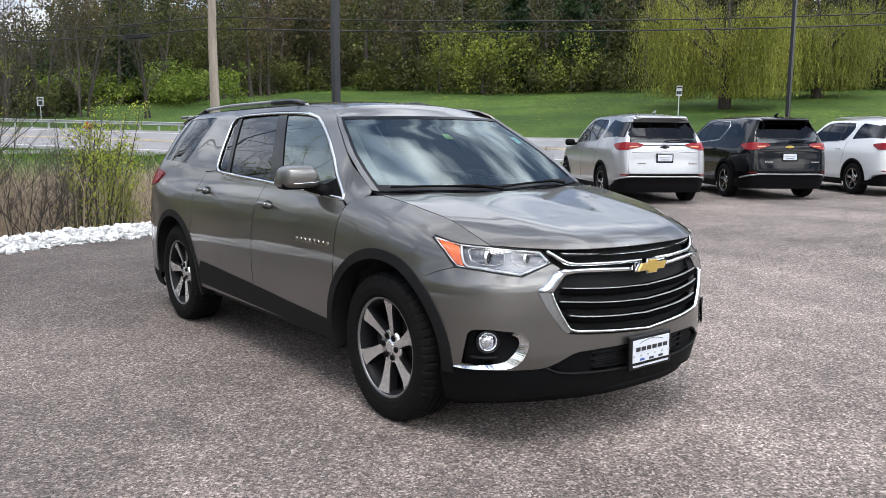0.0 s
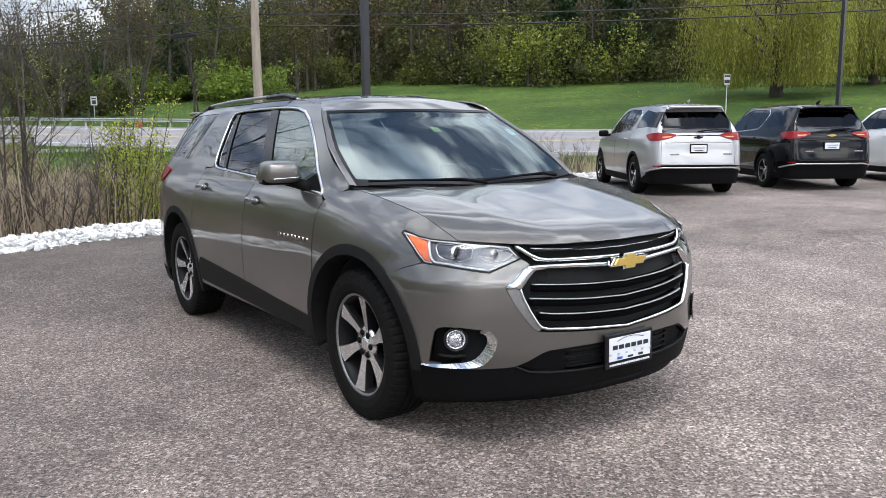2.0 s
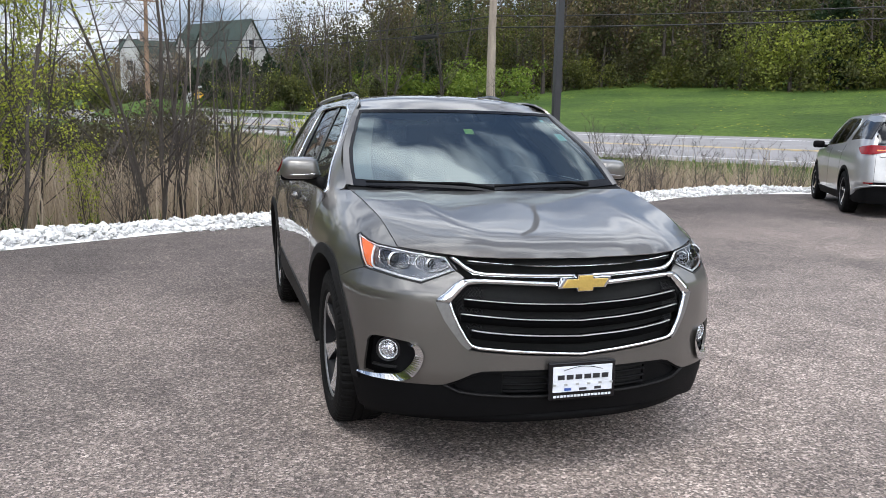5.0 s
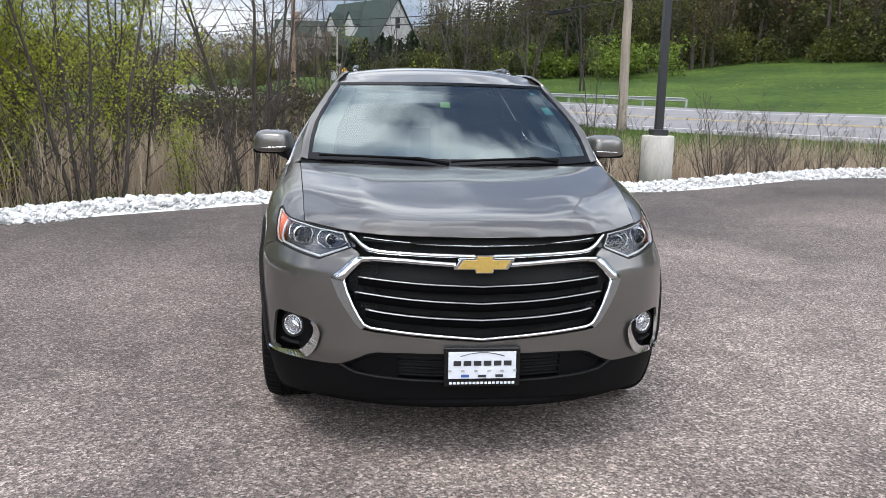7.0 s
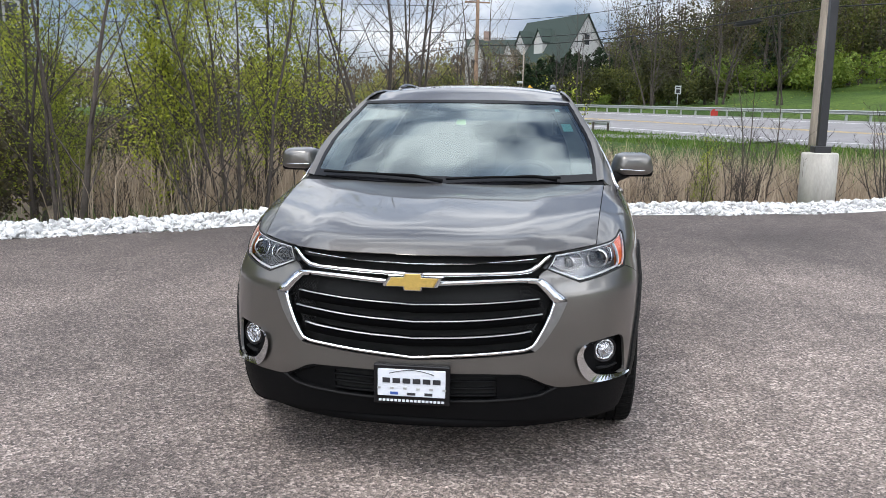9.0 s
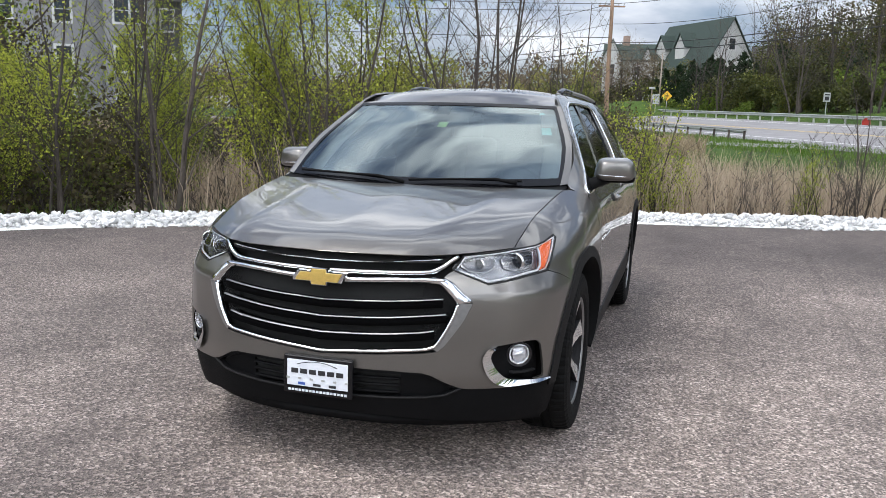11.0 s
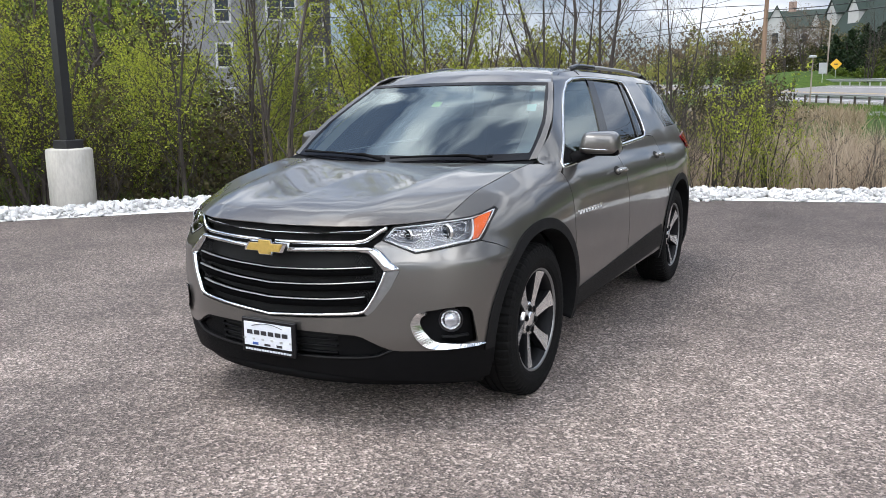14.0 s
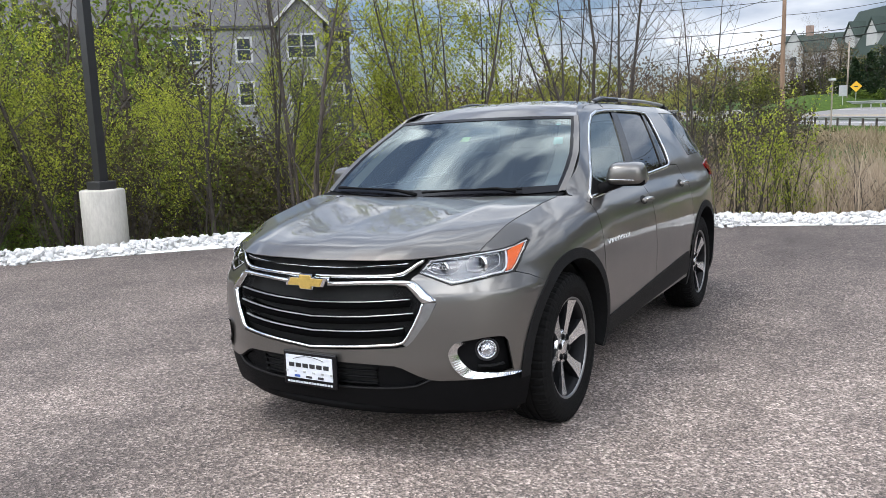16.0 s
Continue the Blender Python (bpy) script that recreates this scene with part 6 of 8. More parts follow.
def compact_suv(paint, label, m, bow_mat, rails, wheel_mat):
    car = thing("suv", label, "car", "parked compact SUVs")
    FY = W2.at_y
    L2 = W2.length
    FW = Folded(W2)
    hub, hf, hr, ra = .345, -1.3625, 1.3625, .43

    def pz(*pts):
        return [(FY(p[0]), p[1]) for p in pts]

    def both(half):
        return half + [(2 * L2 - p[0], p[1]) for p in reversed(half)]
    RX = W2.rear_x
    for sd in (-1, 1):
        side_glass = pz((-.62, 1.075), (0, 1.10), (.60, 1.13), (.84, 1.155), (.98, 1.30), (1.03, 1.43), (.9, 1.525), (.2, 1.545), (-.10, 1.52), (-.30, 1.42), (-.50, 1.24))
        body = pz((-.80, .30), (.92, .30)) + pz(*arc(hr, hub, ra, 184, -4, 18)) + pz((1.95, .36)) + [(RX(.80), .46), (RX(.66), .52), (RX(.66), 1.20)] + pz((2.15, 1.34), (2.09, 1.45), (2.00, 1.555), (1.2, 1.585), (.2, 1.59), (-.15, 1.575), (-.28, 1.53), (-.55, 1.30), (-.80, 1.09), (-.95, 1.02), (-.93, .6))
        d_glass = pz((1.10, 1.18), (1.60, 1.20), (1.90, 1.215), (1.86, 1.46), (1.25, 1.52), (1.17, 1.46))
        panel(W2, "body_side", body, paint, car, holes=[side_glass, d_glass], step=.05, side=sd)
        panel(W2, "side_glass", side_glass, M_PRIVACY, car, step=.08, side=sd, lift=-.006, flange=0, label="dark side glass")
        panel(W2, "rear_quarter_glass", d_glass, M_PRIVACY, car, step=.08, side=sd, lift=-.003, flange=0)
        panel(W2, "rear_pillar", pz((1.885, 1.205), (2.195, 1.20), (2.150, 1.36), (2.088, 1.475), (1.845, 1.475)), M_GLOSSBLACK, car, step=.06, side=sd, lift=.003, flange=.006, label="gloss black rear pillar")
        for y0 in (-.02, .62):
            panel(W2, "pillar", pz((y0, 1.09), (y0 + .06, 1.09), (y0 + .05, 1.55), (y0 - .02, 1.55)), M_GLOSSBLACK, car, step=.1, side=sd, lift=-.001, flange=.008)
        rail_on(W2, "window_trim", side_glass, round_section(.020, .012, 8), M_CHROME, car, side=sd, closed=True, step=.05, lift=.002)
        fen = pz(*arc(hf, hub, ra, 176, -4, 18)) + pz((-.935, .6), (-.955, 1.02), (-1.3, .99), (-1.7, .93), (-2.05, .87), (-2.22, .70), (-2.2, .35))
        panel(W2, "front_fender", fen, paint, car, step=.05, side=sd)
        for hy in (hf, hr):
            panel(W2, "arch_moulding", pz(*arc(hy, hub, ra + .004, 186, -6, 24)) + pz(*arc(hy, hub, ra - .05, -6, 186, 24)), M_PLASTIC, car, step=.05, side=sd, lift=.006, flange=.05)
            v, f = [], []
            for k in range(17):
                an = radians(195 - 210 * k / 16)
                v += [(sd * .86, hy + .40 * math.cos(an), hub + .40 * math.sin(an)), (sd * .48, hy + .40 * math.cos(an), hub + .40 * math.sin(an))]
            f = [(2 * k, 2 * k + 1, 2 * k + 3, 2 * k + 2) for k in range(16)] + [tuple(2 * k + 1 for k in range(17))]
            part("wheel_housing", (v, f), M_LINER, car)
        panel(W2, "sill", pz((-.93, .20), (.93, .20), (.93, .33), (-.93, .33)), M_PLASTIC, car, step=.08, side=sd, lift=.006)
        rail_on(W2, "shut_line", pz((-.03, .36), (.0, .7), (-.02, 1.08)), round_section(.007, .004, 6), M_LINER, car, side=sd, lift=.0)
        rail_on(W2, "shut_line", pz((.92, .66), (.98, .85), (.97, 1.12)), round_section(.007, .004, 6), M_LINER, car, side=sd, lift=.0)
        for hy, hz in ((-.22, .95), (.76, .98)):
            rail_on(W2, "door_handle", pz((hy - .09, hz), (hy, hz + .006), (hy + .09, hz)), round_section(.03, .025, 8), paint, car, side=sd, lift=.022)
        lamp = pz((1.93, 1.075), (2.07, 1.10)) + [(RX(.72), 1.118), (RX(.50), 1.105), (RX(.405), 1.085), (RX(.40), 1.055), (RX(.52), 1.010), (RX(.70), .975)] + pz((2.12, .975), (2.0, 1.03))
        tl = panel(W2, "tail_lamp", lamp, M_REDLENS, car, step=.04, side=sd, lift=.018, flange=.03, label="red wraparound tail lamp")
        panel(W2, "clear_strip", [(RX(.66), 1.046), (RX(.48), 1.050), (RX(.50), 1.034), (RX(.64), 1.026)], M_AMBER, tl, step=.04, side=sd, lift=.021, flange=.006, label="paler red lens strip")
        panel(W2, "reflector", [(RX(.78), .528), (RX(.66), .530), (RX(.66), .546), (RX(.78), .546)], M_REDLENS, car, step=.05, side=sd, lift=.012, flange=.012)
        # roof rails and mirror
        rp = [(sd * (.50 - .02 * abs(y_ - .7)), y_, 1.612 + .035 * min(1, (y_ + .15) / .2, (1.75 - y_) / .2) ** .6) for y_ in np.linspace(-.13, 1.73, 24)]
        if rails:
            part("roof_rail", tube(rp, .018, 8), M_GLOSSBLACK if rails == 1 else M_SATIN, car)
        part("mirror", box(sd * 1.0, -.62, 1.08, .20, .12, .13, .04), paint if paint is not M_SILVER else M_PLASTIC, car)
        part("mirror_foot", box(sd * .90, -.62, 1.05, .12, .06, .05, .015), M_PLASTIC, car)
    gate = [(RX(.655), .555), (RX(.655), 1.20), (FY(2.155), 1.34), (FY(2.095), 1.45), (FY(2.03), 1.545)]
    rglass = [(RX(.69), 1.105), (FY(2.215), 1.20), (FY(2.16), 1.36), (FY(2.10), 1.47)]
    tg = panel(FW, "tail_gate", both(gate), paint, car, holes=[both(rglass)], step=.05)
    panel(FW, "rear_glass", both(rglass), M_PRIVACY, tg, step=.08, lift=-.004, flange=0, label="dark rear glass")
    part("wiper", tube([(.02, 2.285, 1.125), (-.12, 2.275, 1.145), (-.34, 2.262, 1.16)], .011, 6), M_PLASTIC, tg)
    part("spoiler", box(0, 2.03, 1.562, .92, .16, .03, .012, Matrix.Rotation(radians(-10), 4, "X")), paint, car)
    bump_ = [(FY(1.80), .22), (RX(.70), .22), (RX(.3), .22), (L2, .22)]
    b2 = [(RX(.66), .55), (RX(.80), .455), (FY(1.95), .40), (FY(1.82), .34)]
    panel(FW, "rear_bumper", bump_ + [(2 * L2 - p[0], p[1]) for p in reversed(bump_[:-1])] + [(2 * L2 - p[0], p[1]) for p in reversed(b2)] + b2, M_PLASTIC, car, step=.06, lift=.0, label="black lower rear bumper")
    strip_ = [(FY(2.0), .425), (RX(.78), .475), (RX(.62), .505), (L2, .505)]
    ln = strip_ + [(2 * L2 - p[0], p[1]) for p in reversed(strip_[:-1])]
    rail_on(FW, "bumper_strip", ln, round_section(.030, .02, 8), M_SATIN, car, step=.05, lift=.010, label="satin silver bumper strip")
    rail_on(FW, "gate_crease", [(RX(.60), .94), (L2, .955), (2 * L2 - RX(.60), .94)], round_section(.018, .014, 6), paint, tg, step=.05, lift=.003)
    yp = float(FW.points(np.array([L2]), np.array([.84]))[0][1])
    pl = part("plate", box(0, yp + .012, .835, .315, .014, .165, .004), M_GLOSSBLACK, tg, smooth=False)
    part("plate_sheet", box(0, yp + .021, .84, .27, .004, .115), M_SIGNWHITE, pl, smooth=False)
    part("print_bar", box(0, yp + .0245, .848, .20, .002, .026), M_GALV, pl, smooth=False)
    part("print_bar", box(0, yp + .0245, .805, .16, .002, .012), M_INK, pl, smooth=False)
    bw = part("badge", bow_mesh(.72, -.012, .012, 0), bow_mat, tg, smooth=False)
    bw.matrix_basis = pose(0, float(FW.points(np.array([L2]), np.array([1.03]))[0][1]) + .012, 1.03, 0, 0, 180)
    rail_on(FW, "gate_bar", [(RX(.42), 1.058), (L2, 1.066), (2 * L2 - RX(.42), 1.058)], round_section(.016, .012, 6), M_GLOSSBLACK, tg, step=.05, lift=.004)
    for x_ in (-.52, .42):
        part("badge_block", box(x_, float(FW.points(np.array([RX(abs(x_))]), np.array([.72]))[0][1]) + .006, .74, .16, .006, .022), M_CHROME, tg, smooth=False)
    # hood, windscreen, roof
    def hood(a, b):
        return (a * (.66 + .09 * b), -2.20 + .30 * abs(a) ** 2.4 + b * (1.10 - .2 * abs(a) ** 2.4) - .10 * (1 - a * a) * b, .86 + .17 * b ** .7 + .05 * (1 - a * a) * (1 - b))
    sheet("hood", hood, np.linspace(-1, 1, 21), np.linspace(0, 1, 14), paint, car, .02)
    sheet("windscreen", lambda a, b: (a * (.74 - .20 * b), -1.02 - .10 * (1 - a * a) + .76 * b, 1.03 + .50 * b + .02 * (1 - a * a)), np.linspace(-1, 1, 15), np.linspace(0, 1, 10), M_GLASS, car, 0)
    sheet("roof", lambda a, y_: (a * float(W2.points(np.array([FY(y_)]), np.array([1.582]))[0][0]), y_, float(np.interp(y_, [-.30, -.1, .3, 1.0, 1.7, 2.08], [1.56, 1.615, 1.648, 1.652, 1.62, 1.575])) - .055 * abs(a) ** 2.6), np.linspace(-1, 1, 21), np.linspace(-.28, 2.05, 24), paint, car, .02)
    part("antenna", tube([(0, 1.62, 1.63), (0, 1.70, 1.665), (0, 1.76, 1.69)], [.03, .022, .004], 8), paint, car)
    nose_ = [(0.0, .25), (W2.at_x(.5), .25), (FY(-2.0), .28), (FY(-2.15), .70), (FY(-2.05), .865), (W2.at_x(.45), .86), (0.0, .86)]
    panel(W2, "front_bumper", nose_ + [(-p[0], p[1]) for p in reversed(nose_[1:-1])], M_PLASTIC, car, step=.06)
    # under and inside
    part("floor_pan", box(0, 0, .34, 1.5, 3.7, .2, .04), M_LINER, car)
    for px in (-.38, .38):
        st = part("seat", box(px, -.1, 1.0, .46, .14, .62, .05, Matrix.Rotation(radians(-12), 4, "X")), M_SEAT, car)
        part("headrest", box(px, .0, 1.37, .24, .09, .17, .03), M_SEAT, st)
    part("rear_seat", box(0, .85, 1.0, 1.25, .14, .55, .05, Matrix.Rotation(radians(-12), 4, "X")), M_SEAT, car)
    part("exhaust", tube([(.5, 2.0, .27), (.5, 2.22, .26)], .035, 10), M_GALV, car)
    wh = spoke_wheel("", .342, .222, .225, 5, wheel_mat, M_RIMDARK, blocks=18)
    wh.parent = car
    wh.matrix_basis = pose(.80, hf, hub)
    for sx_, yy, turn, spin in ((.80, hr, 0, 22), (-.80, hf, 180, 10), (-.80, hr, 180, 47)):
        w2 = copy_thing(wh, pose(sx_, yy, hub, 0, 0, turn) @ pose(0, 0, 0, spin, 0, 0))
        w2.parent = car
    car.matrix_world = m @ Matrix.Diagonal((1.03, 1.03, 1.045, 1))
    return car


compact_suv(M_SILVER, "silver compact SUV parked nose to the stone edging", pose(10.52, 6.48, 0.21, 0, 0, 148), M_GLOSSBLACK, 0, M_RIMBRIGHT)
compact_suv(M_BLACKP, "glossy black compact SUV parked nose to the stone edging", pose(13.63, 5.74, 0.21, 0, 0, 147), M_GOLD, 0, M_RIMBRIGHT)
compact_suv(M_WHITEP, "white compact SUV with silver roof rails parked in the row", pose(16.76, 4.54, 0.21, 0, 0, 147), M_GOLD, 2, M_RIMBRIGHT)


# ---- buildings ----
def slab(name, pts, depth_dir, material, parent, label=""):
    """A flat-sided solid from a polygon pushed along a direction."""
    bm = bmesh.new()
    a = [bm.verts.new(p) for p in pts]
    b = [bm.verts.new(Vector(p) + Vector(depth_dir)) for p in pts]
    bm.faces.new(a)
    bm.faces.new(list(reversed(b)))
    for i in range(len(a)):
        j = (i + 1) % len(a)
        bm.faces.new((a[i], b[i], b[j], a[j]))
    bmesh.ops.recalc_face_normals(bm, faces=bm.faces)
    return part(name, bm, material, parent, label, smooth=False)


def gabled(parent, x0, x1, y0, y1, eave, ridge, wall, roof, along="x", over=.35):
    """A block with a pitched roof; the ridge runs along x or y."""
    if along == "x":
        my = (y0 + y1) / 2
        slab("wall", [(x0, y0, 0), (x0, y1, 0), (x0, y1, eave), (x0, my, ridge), (x0, y0, eave)], (x1 - x0, 0, 0), wall, parent)
        k = (ridge - eave) / (my - y0)
        for sgn, ye in ((1, y0), (-1, y1)):
            e = ye - sgn * over
            slab("roof", [(x0 - over, e, eave - k * over + .02), (x0 - over, my, ridge + .02), (x0 - over, my, ridge + .22), (x0 - over, e, eave - k * over + .22)], (x1 - x0 + 2 * over, 0, 0), roof, parent)
    else:
        mx = (x0 + x1) / 2
        slab("wall", [(x0, y0, 0), (x1, y0, 0), (x1, y0, eave), (mx, y0, ridge), (x0, y0, eave)], (0, y1 - y0, 0), wall, parent)
        k = (ridge - eave) / (mx - x0)
        for sgn, xe in ((1, x0), (-1, x1)):
            e = xe - sgn * over
            slab("roof", [(e, y0 - over, eave - k * over + .02), (mx, y0 - over, ridge + .02), (mx, y0 - over, ridge + .22), (e, y0 - over, eave - k * over + .22)], (0, y1 - y0 + 2 * over, 0), roof, parent)


def sash_window(parent, x, y, z, w=1.0, h=1.5, double=False):
    """A window in a wall that faces -y."""
    n = 2 if double else 1
    wd = part("window", box(x, y - .03, z, w * n + .24, .09, h + .24, 0), M_TRIMW, parent, "white-framed sash window", smooth=False)
    for k in range(n):
        cx = x + (k - (n - 1) / 2) * (w + .06)
        for dz in (-h / 4, h / 4):
            part("pane", box(cx, y - .085, z + dz, w - .08, .02, h / 2 - .06), M_WINDOW, wd, smooth=False)
    return wd


def clapboards(parent, x0, x1, y, z0, z1, material, pitch=.30):
    """Weatherboards, each lapping over the one below."""
    z = z0
    while z < z1:
        v = [(x0, y - .045, z), (x1, y - .045, z), (x1, y - .012, z + pitch), (x0, y - .012, z + pitch), (x0, y + .02, z), (x1, y + .02, z)]
        part("clapboard", (v, [(0, 1, 2, 3), (4, 5, 1, 0)]), material, parent, smooth=False)
        z += pitch


# grey apartment house behind the thicket
apt = thing("apartment_building", "three-storey apartment house with grey clapboards and white windows", "building", m=pose(-37.9, 37.0, -.5, 0, 0, 40))
slab("wall", [(-16, 0, 0), (6.4, 0, 0), (6.4, 0, 9.6), (-16, 0, 9.6)], (0, 12, 0), M_SIDING, apt)
clapboards(apt, -16, 3.4, 0, .4, 9.5, M_SIDING)
clapboards(apt, 3.4, 6.4, -1.6, .4, 9.5, M_SIDING)
gabled(apt, 3.4, 6.4, -1.55, 6, 9.6, 11.2, M_SIDING, M_ROOF, "y")
gabled(apt, -16.4, 6.6, .1, 12, 9.6, 13.6, M_SIDING, M_ROOF, "x")
slab("wall", [(6.4, 3.0, 0), (8.4, 3.0, 0), (8.4, 3.0, 9.4), (6.4, 3.0, 9.4)], (0, 9, 0), M_ROOF, apt, "dark shingled wing")
gabled(apt, 6.7, 8.5, 2.95, 12, 9.4, 11.6, M_ROOF, M_ROOF, "x")
for zz in (2.0, 5.0, 8.0):
    sash_window(apt, 4.9, -1.6, zz, .90, 1.5, True)
    for xx in (-14, -10.6, -6.6, -2.8, 1.0):
        sash_window(apt, xx, 0, zz, .95, 1.5, xx in (-10.6, -2.8))
    sash_window(apt, 7.5, 3.0, zz, .8, 1.4)
slab("rake_board", [(3.0, -1.95, 9.30), (4.9, -1.95, 11.2), (6.8, -1.95, 9.30), (6.8, -1.95, 9.56), (4.9, -1.95, 11.46), (3.0, -1.95, 9.56)], (0, .08, 0), M_TRIMW, apt)

# white house with a green roof across the road
house = thing("house", "tall white clapboard house with a steep green roof and dormers", "building", m=pose(6.2, 131.0, 4.4, 0, 0, 35.6))
gabled(house, -5, 5, 0, 17, 5.3, 13.1, M_SIDINGW, M_ROOFG, "y")
for yy in (8.0, 13.5):
    gabled(house, -3.9, -.8, yy - 1.3, yy + 1.3, 9.3, 11.2, M_SIDINGW, M_ROOFG, "x", .25)
for xx in (-2.6, 2.6):
    for zz in (2.4, 5.6):
        sash_window(house, xx, 0, zz, 1.1, 1.7)
sash_window(house, 0, 0, 9.2, 1.1, 1.7)
wing_house = thing("house", "low white house with green roof, cross gable and brick chimney", "building", m=pose(-9.5, 139.0, 3.6, 0, 0, 4))
gabled(wing_house, -4.6, 5.5, 0, 8, 8.0, 10.8, M_SIDINGW, M_ROOFG, "x")
gabled(wing_house, -4.8, -1.8, -1.4, 5, 8.4, 11.3, M_SIDINGW, M_ROOFG, "y", .25)
gabled(wing_house, 1.8, 3.2, -.3, 4, 8.2, 10.2, M_SIDINGW, M_ROOFG, "y", .2)
sash_window(wing_house, -3.3, -1.4, 6.4, 1.0, 1.6)
for xx in (-3.3, 1.0, 3.6):
    sash_window(wing_house, xx, -1.4 if xx < 0 else 0, 3.0, 1.0, 1.7)
sash_window(wing_house, 1.0, 0, 6.2, 1.0, 1.5)
slab("chimney", [(-1.7, 3.6, 8), (-.5, 3.6, 8), (-.5, 3.6, 12.4), (-1.7, 3.6, 12.4)], (0, 1.1, 0), M_BRICK, wing_house, "brick chimney")
h2 = thing("house", "dark-roofed white house half hidden by trees", "building", m=pose(19, 141.0, 4.2, 0, 0, -4))
gabled(h2, -9, 9, 0, 10, 6.0, 10.2, M_SIDINGW, M_ROOF, "x")
for xx in (-6, -2, 2, 6):
    sash_window(h2, xx, 0, 3.2, 1.0, 1.7)
h3 = thing("house", "small pale house far behind the trees", "building", m=pose(-58, 150.0, 2.6, 0, 0, 20))
gabled(h3, -6, 6, 0, 9, 3.4, 7.0, M_SIDINGW, M_ROOF, "y")
sash_window(h3, 0, 0, 2.0, 1.2, 1.4)


# ---- road signs ----
def sign(x, y, z, tall, w, h, mat, label, category="road sign", shape="rect", yaw=20, bars=()):
    t = thing("road_sign", label, category, m=pose(x, y, z, 0, 0, yaw))
    part("post", box(0, .03, tall / 2, .06, .05, tall), M_GALV, t, smooth=False)
    n = {"rect": 4, "octagon": 8, "diamond": 4}[shape]
    if shape == "rect":
        part("plate", box(0, 0, tall - h / 2, w, .01, h), mat, t, smooth=False)
    else:
        r, a0 = w / 2, (math.pi / 8 if shape == "octagon" else 0)
        ring = [(r * math.cos(a0 + 2 * math.pi * k / n), -.005, tall - r + r * math.sin(a0 + 2 * math.pi * k / n)) for k in range(n)]
        slab("plate", ring, (0, .012, 0), mat, t)
    for (bx, bz, bw, bh) in bars:
        part("print_bar", box(bx, -.010, tall - h / 2 + bz, bw, .004, bh), M_INK, t, smooth=False)
    return t


sign(14.6, 66.9, 1.2, 1.0, .75, .75, M_SIGNRED, "small red roadside sign on a short post", shape="octagon", yaw=20, bars=())
sign(12.6, 74.5, 2.0, 2.4, .62, .80, M_GALV, "white speed sign beside the road", yaw=15, bars=((0, .22, .42, .12), (0, -.12, .36, .34)))
sign(-2.0, 99.5, 2.3, 2.9, 1.25, 1.25, M_SIGNYEL, "amber diamond warning sign by the road", shape="diamond", yaw=8, bars=((0, .0, .4, .12),))
sign(-15.2, 30.0, .2, 1.6, 1.05, .75, M_SIGNDARK, "dark red board on a leaning post", "sign board", yaw=-15)
sign(39.5, 26.6, 1.1, 3.4, .34, .62, M_GALV, "small dark and white roadside sign", yaw=-50, bars=((0, -.12, .30, .2), (0, .2, .30, .1)))
sign(-3.2, 97.0, 2.2, 2.5, .85, 1.2, M_GALV, "grey back of a road sign by the houses", yaw=12)
bird_post = thing("marker_post", "slim grey post with a small cap beside the road", "post", m=pose(-1.8, 58.6, .6))
part("post", box(0, 0, 1.65, .10, .10, 3.3, .01), M_WOOD_POLE, bird_post, smooth=False)
part("cap", box(0, 0, 3.36, .46, .34, .16, .03), M_GALV, bird_post, smooth=False)
lp_ = thing("street_lamp", "grey steel roadside post by the houses", "street lamp", m=pose(-3.0, 100.6, 1.8))
part("post", tube([(0, 0, 0), (.1, 0, 7.9)], [.11, .08], 10), M_WOOD_POLE, lp_)
# ---- plants ----
def stem_path(rnd, p, d, length, n, wander, rise):
    """A wandering line that starts at p along d."""
    pts = [np.array(p, float)]
    d = np.array(d, float)
    for i in range(n):
        d = d + np.array([rnd.gauss(0, wander), rnd.gauss(0, wander), rnd.gauss(0, wander * .5) + rise])
        d /= np.linalg.norm(d)
        pts.append(pts[-1] + d * length / n)
    return pts


def thin_tube(pts, r0, r1, sides):
    n = len(pts)
    return tube([tuple(p) for p in pts], [r0 + (r1 - r0) * i / (n - 1) for i in range(n)], sides, cap=False)


class Mesh:
    def __init__(self):
        self.v, self.f = [], []

    def add(self, vf):
        o = len(self.v)
        self.v += [tuple(x) for x in vf[0]]
        self.f += [tuple(i + o for i in q) for q in vf[1]]


def leaf_quads(points, size, rnd, jitter=.05, droop=0.0):
    """Small folded diamond leaves round the points."""
    n = len(points)
    if not n:
        return [], []
    g = np.random.RandomState(rnd.randrange(1 << 30))
    P = np.asarray(points, float) + g.normal(0, jitter, (n, 3))
    a = g.normal(0, 1, (n, 3))
    a[:, 2] -= droop
    a /= np.linalg.norm(a, axis=1, keepdims=True)
    b = np.cross(a, g.normal(0, 1, (n, 3)))
    b /= np.linalg.norm(b, axis=1, keepdims=True)
    s = size * g.uniform(.6, 1.35, (n, 1))
    c = np.cross(a, b)
    v = np.stack([P, P + a * s * .5 + b * s * .32 + c * s * .10, P + a * s, P + a * s * .5 - b * s * .32 + c * s * .10], 1).reshape(-1, 3)
    f = np.arange(4 * n).reshape(n, 4)
    return v.tolist(), f.tolist()


